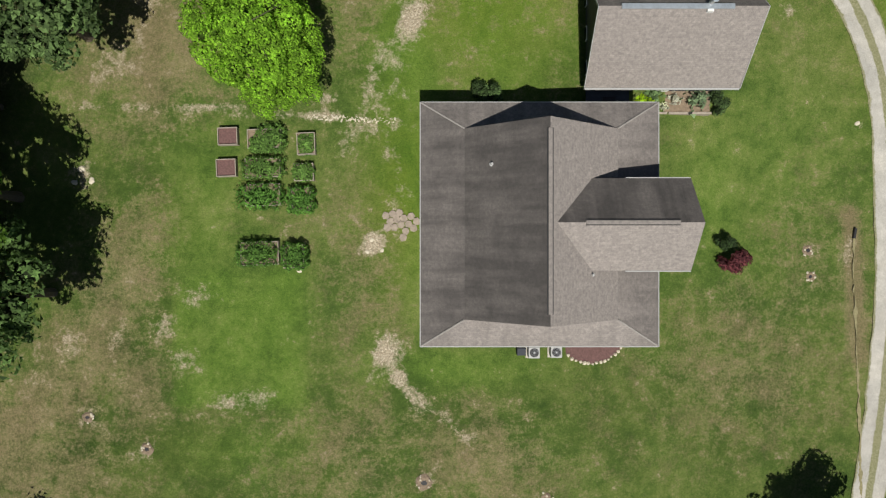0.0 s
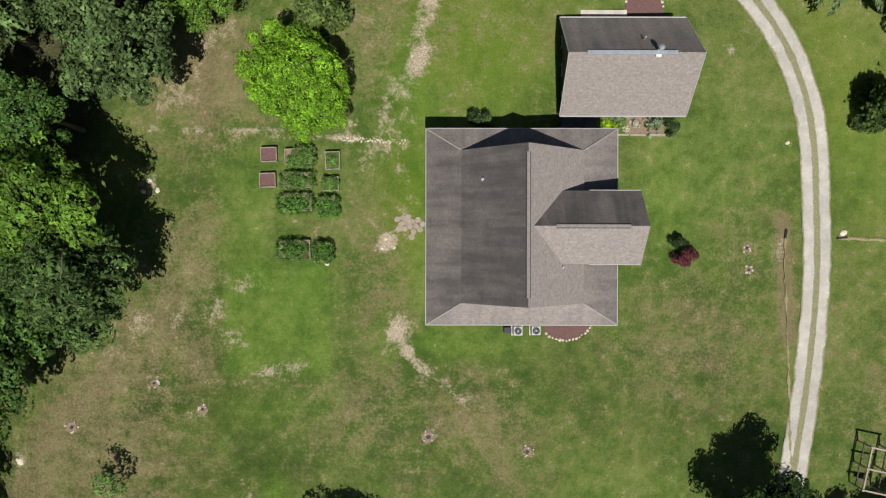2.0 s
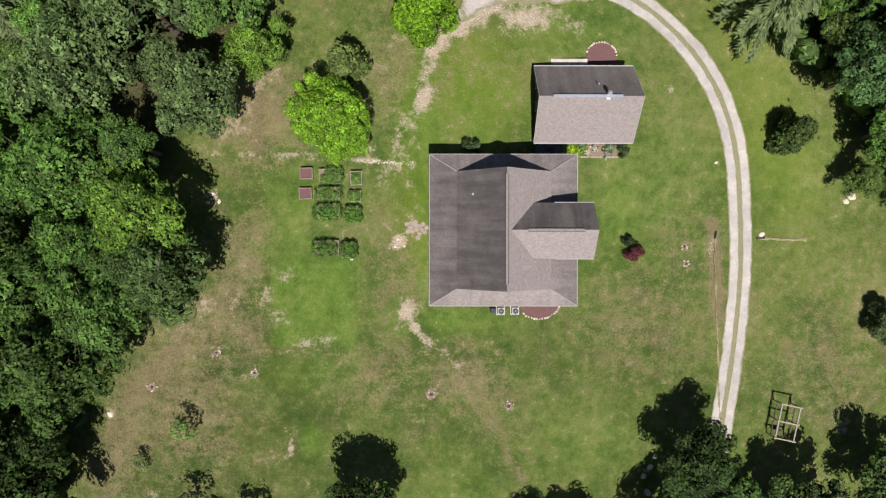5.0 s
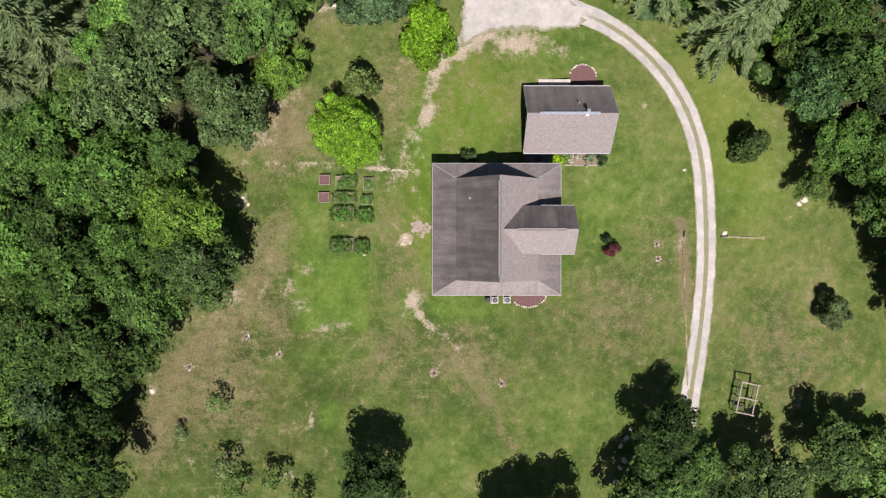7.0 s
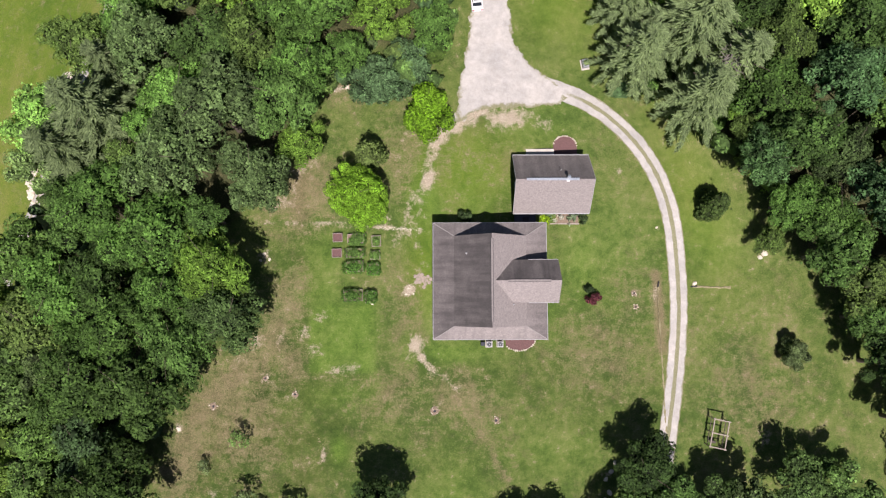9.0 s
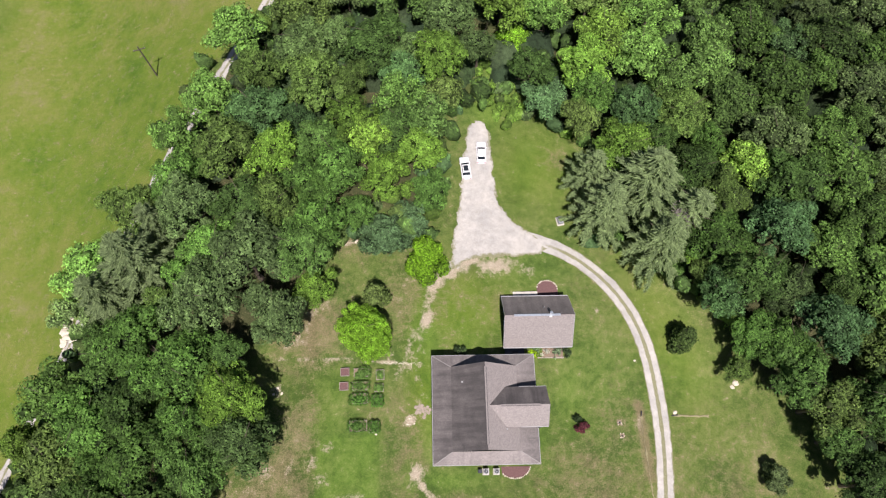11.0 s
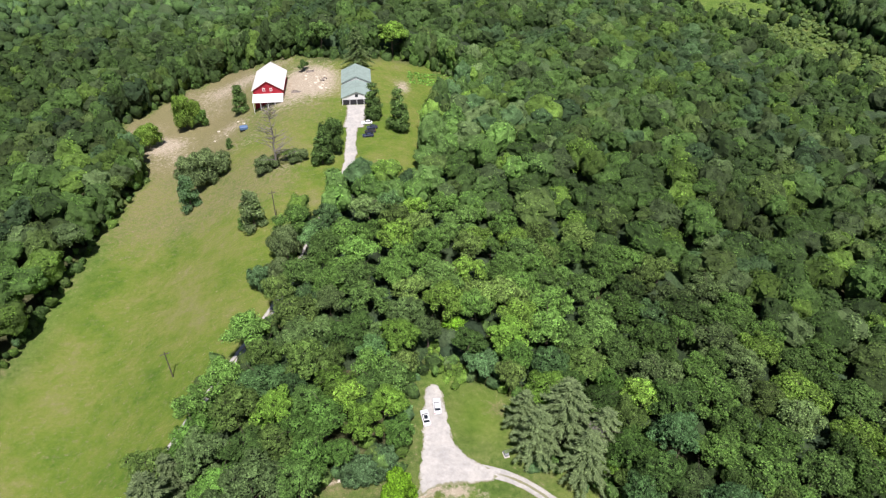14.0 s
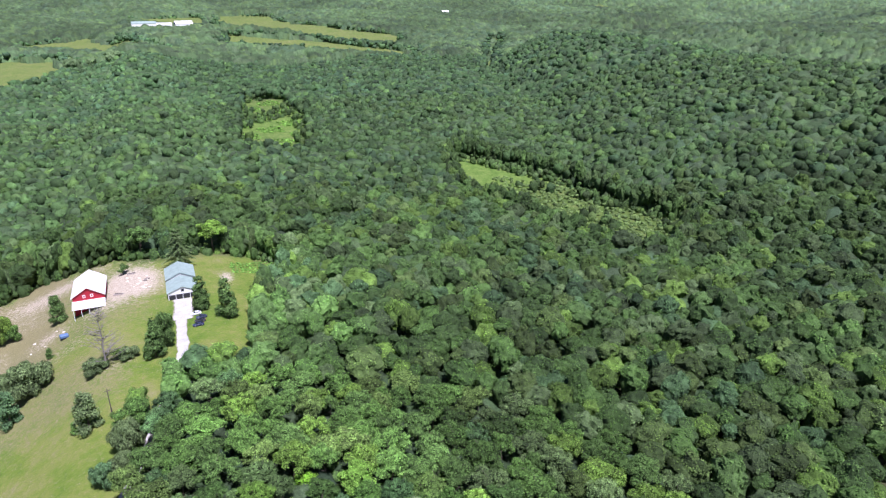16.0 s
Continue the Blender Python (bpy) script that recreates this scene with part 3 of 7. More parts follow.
def build_apron():
    """The gravel parking place: a draped sheet with a worn, uneven outline."""
    rng = np.random.default_rng(8)
    p = np.array(APRON, float)
    for _ in range(2):
        q = np.roll(p, -1, 0)
        p = np.stack([0.8 * p + 0.2 * q, 0.2 * p + 0.8 * q], 1).reshape(-1, 2)
    loop = np.vstack([p, p[:1]])
    d = np.r_[0, np.cumsum(np.hypot(*np.diff(loop, axis=0).T))]
    s = np.arange(0, d[-1] - 0.1, 0.22)
    ring = np.stack([np.interp(s, d, loop[:, 0]), np.interp(s, d, loop[:, 1])], 1)
    ring = ring + rng.normal(0, 0.09, ring.shape) + 0.28 * np.stack([np.sin(s * 1.7) * np.sin(s * 0.43), np.sin(s * 1.3 + 2) * np.cos(s * 0.57)], 1)
    X, Y = np.meshgrid(np.arange(0.4, 20, 0.6), np.arange(22.5, 53, 0.6))
    ok = inside(X, Y, APRON) & (line_gap(X, Y, [tuple(v) for v in loop]) > 0.7)
    pts = [Vector(v) for v in ring] + [Vector(v) for v in np.stack([X[ok], Y[ok]], 1)]
    n = len(ring)
    vs, _, fs, *_ = geometry.delaunay_2d_cdt(pts, [(i, (i + 1) % n) for i in range(n)], [], 1, 1e-4)
    co = np.array([(v.x, v.y) for v in vs])
    me = bpy.data.meshes.new("pavement")
    me.from_pydata([(x, y, z_at(x, y) + 0.075) for x, y in co], [], [tuple(f) for f in fs])
    me.materials.append(GRAVEL)
    gap = line_gap(co[:, 0], co[:, 1], [tuple(v) for v in loop])
    float_attr(me, "track", np.clip(0.75 - gap * 0.8, 0, 0.75) + 0.35 * blob(co[:, 0], co[:, 1], 9, 26.5, 5, 1.5))
    return tagged(new("pavement", me), "pale gravel parking place with ragged edges", "parking place", kind="structure")


build_apron()
tagged(strip("pavement", [(-9.6, 184), (-8.6, 195), (-8.2, 205.2)], 4.2, GRAVEL, lift=0.15, step_m=0.8, ragged=0.3), "pale gravel apron before the metal building", "driveway", kind="structure")
tagged(strip("road", [(-13.5, 140), (-12.7, 149.5), (-10.5, 160), (-10.8, 175), (-9.6, 190)], 2.2, GRAVEL, lift=0.12, step_m=0.8, ragged=0.25), "pale gravel lane leading to the metal building", "driveway", kind="structure")
tagged(strip("road", LANE, 1.25, GRAVEL, lift=0.1, step_m=1.0, ragged=0.2, middle=0.9), "narrow pale lane along the edge of the woods", "lane", kind="structure")


# ---- trees ----
PHI = (1 + 5 ** 0.5) / 2
ICO_V = np.array([(-1, PHI, 0), (1, PHI, 0), (-1, -PHI, 0), (1, -PHI, 0), (0, -1, PHI), (0, 1, PHI), (0, -1, -PHI), (0, 1, -PHI), (PHI, 0, -1), (PHI, 0, 1), (-PHI, 0, -1), (-PHI, 0, 1)]) / math.hypot(1, PHI)
OCT_V = np.array([(1, 0, 0), (-1, 0, 0), (0, 1, 0), (0, -1, 0), (0, 0, 1), (0, 0, -1)], float)
OCT_F = np.array([(0, 2, 4, 4), (2, 1, 4, 4), (1, 3, 4, 4), (3, 0, 4, 4), (2, 0, 5, 5), (1, 2, 5, 5), (3, 1, 5, 5), (0, 3, 5, 5)])
ICO_F = np.array([(a, b, c, c) for a in range(12) for b in range(a + 1, 12) for c in range(b + 1, 12)
                  if max(np.linalg.norm(ICO_V[a] - ICO_V[b]), np.linalg.norm(ICO_V[b] - ICO_V[c]), np.linalg.norm(ICO_V[a] - ICO_V[c])) < 1.1])

ICO_F = np.array([f if np.dot(np.cross(ICO_V[f[1]] - ICO_V[f[0]], ICO_V[f[2]] - ICO_V[f[0]]), ICO_V[f[0]]) > 0 else (f[0], f[2], f[1], f[1]) for f in ICO_F])


def unit(v):
    return v / np.maximum(np.linalg.norm(v, axis=-1, keepdims=True), 1e-9)


def leaf_cards(rng, pos, nrm, size, aspect=1.0, along=None, tri=False):
    """One small bent four-cornered clump of leaves at each place."""
    n = len(pos)
    ref = unit(rng.normal(size=(n, 3))) if along is None else along
    u = unit(ref - (ref * nrm).sum(1, keepdims=True) * nrm)
    w = np.cross(nrm, u)
    s = size * rng.uniform(0.6, 1.35, (n, 1))
    a, b = s * aspect * rng.uniform(0.75, 1.2, (n, 1)), s / aspect ** 0.5 * rng.uniform(0.5, 1.0, (n, 1))
    lift = nrm * s * rng.uniform(-0.3, 0.3, (n, 1))
    if tri:
        return np.stack([pos - u * a, pos + w * b * 1.3 + lift, pos + u * a - w * b * 0.6], 1).reshape(-1, 3)
    corners = np.stack([pos - u * a, pos - w * b + lift, pos + u * a, pos + w * b + lift], 1)
    return corners.reshape(-1, 3)


def crown_arrays(seed, radius, low, top, count, leaf, lobes=14, aspect=1.0, core=0.74, spread=1.0, cone=0.0, up=0.28, tri=True, spray=10, deep=0.42, lobe=(0.20, 0.40), soft_core=False, hug=(0.80, 1.14), full=False, frond=0.0):
    """Corners, quads and tones of a crown: many leaf clumps over uneven lobes, inner shade painted into dark masses."""
    rng = np.random.default_rng(seed)
    mid, half = (low + top) / 2, (top - low) / 2
    d = unit(rng.normal(size=(lobes, 3)))
    d[:, 2] = d[:, 2] * 0.95 if full else np.abs(d[:, 2]) * 1.1 - 0.35
    k = rng.uniform(0.36, 0.85, (lobes, 1))
    c = d * k * np.array([radius, radius, half]) * spread
    lr = radius * rng.uniform(*lobe, lobes)
    if cone:
        c[:, 2] = rng.uniform(-0.95, 0.9, lobes) * half
        taper = 1 - cone * (c[:, 2] / half * 0.5 + 0.5)
        ang = rng.uniform(0, 2 * np.pi, lobes)
        c[:, 0], c[:, 1] = np.cos(ang) * radius * 0.55 * taper, np.sin(ang) * radius * 0.55 * taper
        lr = radius * 0.36 * taper * rng.uniform(0.7, 1.1, lobes) + 0.1 * radius
    c[0], lr[0] = (0, 0, half * 0.25), radius * (0.46 if not cone else 0.3)
    c[:, 2] += mid
    n_spray = max(1, count // spray)
    pick = rng.choice(lobes, n_spray * 3, p=lr ** 2 / (lr ** 2).sum())
    dirs = unit(rng.normal(size=(len(pick), 3)))
    dirs[:, 2] = np.where(dirs[:, 2] < -0.35, -dirs[:, 2], dirs[:, 2])
    rr = lr[pick][:, None] * rng.uniform(*hug, (len(pick), 1))
    squash = np.array([1, 1, 0.8])
    pos = c[pick] + dirs * rr * squash
    depth = np.full(len(pos), 9.0)
    for j in range(lobes):
        g = np.linalg.norm((pos - c[j]) / squash, axis=1) / lr[j]
        depth = np.minimum(depth, np.where(pick == j, 9.0, g))
    ok = np.flatnonzero((depth > 0.82) & (pos[:, 2] > low * 0.9))[:n_spray]
    pos, dirs, pick = pos[ok], dirs[ok], pick[ok]
    tone = rng.uniform(0.52, 1.55, len(ok))
    if spray > 1:
        pos, dirs, pick, tone = (np.repeat(v, spray, 0) for v in (pos, dirs, pick, tone))
        off = rng.normal(size=pos.shape)
        off -= (off * dirs).sum(1, keepdims=True) * dirs
        if frond:
            out = unit(dirs * np.array([1, 1, 0.3]) + 0.6 * unit(pos - np.array([0, 0, mid])) * np.array([1, 1, 0.2]))
            off = off * (1 - 0.45 * frond) + (off * out).sum(1, keepdims=True) * out * frond
        reach = leaf * spray ** 0.5 * 0.62
        pos = pos + off * reach - dirs * (off ** 2).sum(1, keepdims=True) * reach * 0.22
        nrm = unit(dirs * 0.8 + off * 0.45 + rng.normal(0, 0.42 if spray > 4 else 0.30, dirs.shape) + np.array([0, 0, up]))
    else:
        nrm = unit(dirs + rng.normal(0, 0.42, dirs.shape) + np.array([0, 0, up]))
    along = None
    if aspect > 1.2:
        out = unit(pos - np.array([0, 0, mid]))
        along = unit(out + rng.normal(0, 0.35, out.shape) + np.array([0, 0, -0.25]))
    V = leaf_cards(rng, pos, nrm, leaf, aspect, along, tri)
    k = 3 if tri else 4
    Q = np.arange(len(V)).reshape(-1, k)
    if tri:
        Q = np.c_[Q, Q[:, 2]]
    lob = rng.uniform(0.88, 1.14, lobes)[pick]
    # leaf tone rises towards the top of the crown
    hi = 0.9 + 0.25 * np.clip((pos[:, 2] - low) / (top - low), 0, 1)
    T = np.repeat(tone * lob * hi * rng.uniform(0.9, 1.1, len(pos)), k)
    # inner shade of the crown, painted as a darker core colour
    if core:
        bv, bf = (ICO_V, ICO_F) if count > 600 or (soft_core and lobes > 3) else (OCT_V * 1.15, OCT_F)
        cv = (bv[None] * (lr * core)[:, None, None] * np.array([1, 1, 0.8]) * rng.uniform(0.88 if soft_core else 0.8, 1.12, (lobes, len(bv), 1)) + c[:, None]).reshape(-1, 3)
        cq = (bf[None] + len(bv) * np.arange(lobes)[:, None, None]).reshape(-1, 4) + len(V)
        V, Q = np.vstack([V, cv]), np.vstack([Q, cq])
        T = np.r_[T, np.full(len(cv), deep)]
    thin = np.ones(len(T))
    if soft_core:
        thin[len(T) - len(cv):] = 0
    return V, Q, T, thin


def leaf_mesh(name, V, Q, cols, smooth=True):
    tri = Q[:, 2] == Q[:, 3]
    me = bpy.data.meshes.new(name)
    loops = np.r_[Q[~tri].ravel(), Q[tri][:, :3].ravel()].astype(np.int32)
    nq, nt = int((~tri).sum()), int(tri.sum())
    me.vertices.add(len(V))
    me.vertices.foreach_set("co", np.asarray(V, np.float32).ravel())
    me.loops.add(len(loops))
    me.loops.foreach_set("vertex_index", loops)
    me.polygons.add(nq + nt)
    me.polygons.foreach_set("loop_start", np.r_[np.arange(nq) * 4, nq * 4 + np.arange(nt) * 3].astype(np.int32))
    me.materials.append(FOLIAGE)
    me.polygons.foreach_set("use_smooth", np.full(nq + nt, smooth))
    me.update(calc_edges=True)
    colour_attr(me, "leaf", np.asarray(cols))
    return me


def trunk_bm(height, girth, seed, reach=2.0, limbs=6):
    """A tapered, slightly crooked trunk with limbs and a flared foot."""
    rng = random.Random(seed)
    bm = bmesh.new()
    last, r = Vector((0, 0, -0.5)), girth * 1.35
    for k in range(1, 6):
        f = k / 5
        nxt = Vector((rng.uniform(-0.12, 0.12) * k, rng.uniform(-0.12, 0.12) * k, height * f))
        r2 = girth * (1 - 0.75 * f)
        rod(bm, last, nxt, r, r2, 7)
        if k >= 2:
            for _ in range(max(1, limbs // 4)):
                a = rng.uniform(0, 6.28)
                tip = nxt + Vector((math.cos(a) * reach, math.sin(a) * reach, rng.uniform(0.4, 1.0) * reach))
                rod(bm, nxt, tip, r2 * 0.55, r2 * 0.12, 5)
        last, r = nxt, r2
    return bm


def pine_arrays(seed, radius, low, top, leaf, whorls=10, arms=7):
    """A feathery crown: whorls of drooping branches, set with tufts of long needles."""
    rng = np.random.default_rng(seed)
    P, D, T = [], [], []
    for w in range(whorls):
        f = w / (whorls - 1)
        z0 = low + (top - low) * (0.08 + 0.9 * f)
        for k in range(arms):
            a = 2 * math.pi * (k + 0.5 * (w % 2)) / arms + rng.uniform(-0.25, 0.25)
            reach = radius * (1.0 - 0.82 * f ** 1.4) * rng.uniform(0.7, 1.15)
            n = max(5, int(reach * 7))
            u = np.linspace(0.12, 1, n)[:, None]
            out = np.array([[math.cos(a), math.sin(a), 0]])
            line = out * reach * u + np.array([[0, 0, z0]]) + np.array([[0, 0, 1.0]]) * reach * (0.30 * u - 0.55 * u * u)
            side = np.array([[-math.sin(a), math.cos(a), 0]])
            for s in (-1, -0.66, -0.33, 0, 0.33, 0.66, 1):
                P.append(line + side * s * 0.55 * (1.15 - u) ** 0.6 * rng.uniform(0.5, 1.2, (n, 1)) + rng.normal(0, 0.10, (n, 3)))
                D.append(unit(out + side * s * 0.9 + np.array([[0, 0, -0.30]]) + rng.normal(0, 0.15, (n, 3))))
                T.append(rng.uniform(0.75, 1.3, n))
    P, D, T = np.vstack(P), np.vstack(D), np.concatenate(T)
    nrm = unit(np.array([0, 0, 1.0]) + rng.normal(0, 0.3, P.shape))
    V = leaf_cards(rng, P, nrm, leaf, 2.2, D, True)
    Q = np.arange(len(V)).reshape(-1, 3)
    return V, np.c_[Q, Q[:, 2]], np.repeat(T, 3), np.ones(len(V))


def tree_kind(name, label, category, seed, radius, height, count, leaf, bark=None, clear=0.25, **kw):
    """The first tree of a kind, to be copied."""
    t = thing(name, label, category)
    part("trunk", trunk_bm(height * 0.8, 0.035 * height * 0.5 + 0.05, seed, radius * 0.55), bark or BARK, t)
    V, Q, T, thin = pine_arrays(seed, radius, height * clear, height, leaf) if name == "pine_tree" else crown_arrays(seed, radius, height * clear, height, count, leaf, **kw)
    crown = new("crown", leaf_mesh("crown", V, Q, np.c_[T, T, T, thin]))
    crown.parent = t
    return t


OAK, GREEN, YELLOW = (0.090, 0.156, 0.043), (0.112, 0.205, 0.047), (0.165, 0.270, 0.045)
GREY, BLUISH, OLIVE = (0.128, 0.182, 0.074), (0.092, 0.168, 0.072), (0.124, 0.180, 0.050)
PALE = (0.150, 0.205, 0.094)
LIME = (0.170, 0.325, 0.026)
# leaf green darkened to hold the shade of crowns' north sides
SHADY = (0.056, 0.096, 0.028)

KINDS = {
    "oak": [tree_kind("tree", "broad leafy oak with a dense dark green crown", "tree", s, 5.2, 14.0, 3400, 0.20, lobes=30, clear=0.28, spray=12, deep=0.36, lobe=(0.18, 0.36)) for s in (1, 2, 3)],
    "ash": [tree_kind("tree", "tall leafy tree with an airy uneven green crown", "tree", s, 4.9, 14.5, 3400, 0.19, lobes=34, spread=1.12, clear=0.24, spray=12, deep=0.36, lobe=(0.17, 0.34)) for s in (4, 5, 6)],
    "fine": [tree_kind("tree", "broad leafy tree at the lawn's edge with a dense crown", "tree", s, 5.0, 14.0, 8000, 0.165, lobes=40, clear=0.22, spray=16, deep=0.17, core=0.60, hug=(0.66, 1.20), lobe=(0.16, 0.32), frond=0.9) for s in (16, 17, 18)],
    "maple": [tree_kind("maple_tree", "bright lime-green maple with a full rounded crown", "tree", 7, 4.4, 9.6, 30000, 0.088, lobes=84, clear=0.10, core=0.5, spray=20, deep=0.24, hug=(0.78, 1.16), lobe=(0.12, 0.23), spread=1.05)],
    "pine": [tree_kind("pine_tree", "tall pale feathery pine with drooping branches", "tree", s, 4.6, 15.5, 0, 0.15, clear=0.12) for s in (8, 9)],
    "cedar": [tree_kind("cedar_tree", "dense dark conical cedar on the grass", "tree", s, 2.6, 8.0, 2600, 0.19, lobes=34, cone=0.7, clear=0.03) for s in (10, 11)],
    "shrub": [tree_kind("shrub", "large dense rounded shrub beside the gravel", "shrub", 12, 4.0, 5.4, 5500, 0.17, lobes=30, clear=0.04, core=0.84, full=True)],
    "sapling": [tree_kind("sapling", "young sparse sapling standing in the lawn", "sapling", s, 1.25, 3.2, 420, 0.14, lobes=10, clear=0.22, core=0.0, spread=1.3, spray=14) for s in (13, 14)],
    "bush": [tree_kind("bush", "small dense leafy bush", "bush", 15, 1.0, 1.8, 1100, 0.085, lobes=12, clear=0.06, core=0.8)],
}
used = {}


def plant(kind, x, y, size=1.0, colour=GREEN, label="", tall=1.0, rng=random, drop=0.0):
    """Set a tree of a kind on the ground; the first one of each is the original itself."""
    protos = KINDS[kind]
    first = protos[int(rng.random() * len(protos)) % len(protos)]
    m = pose(x, y, z_at(x, y) - drop, 0, 0, rng.uniform(0, 360))
    if first.name in used:
        t = copy_thing(first, m)
    else:
        used[first.name] = first
        t = first
        t.matrix_basis = m
    t.scale = (size * rng.uniform(0.88, 1.15), size * rng.uniform(0.88, 1.15), size * tall)
    v = rng.uniform(0.85, 1.15)
    hue = {"fine": (0.78, 0.88, 0.77), "oak": (1.20, 1.26, 1.18), "ash": (1.20, 1.26, 1.18)}.get(kind, (1, 1, 1))
    for ch in t.children:
        if ch.name.startswith("crown"):
            ch.color = (colour[0] * v * hue[0], colour[1] * v * hue[1], colour[2] * v * hue[2], 1)
    if label:
        t["label"] = label
    return t


PLACED = []
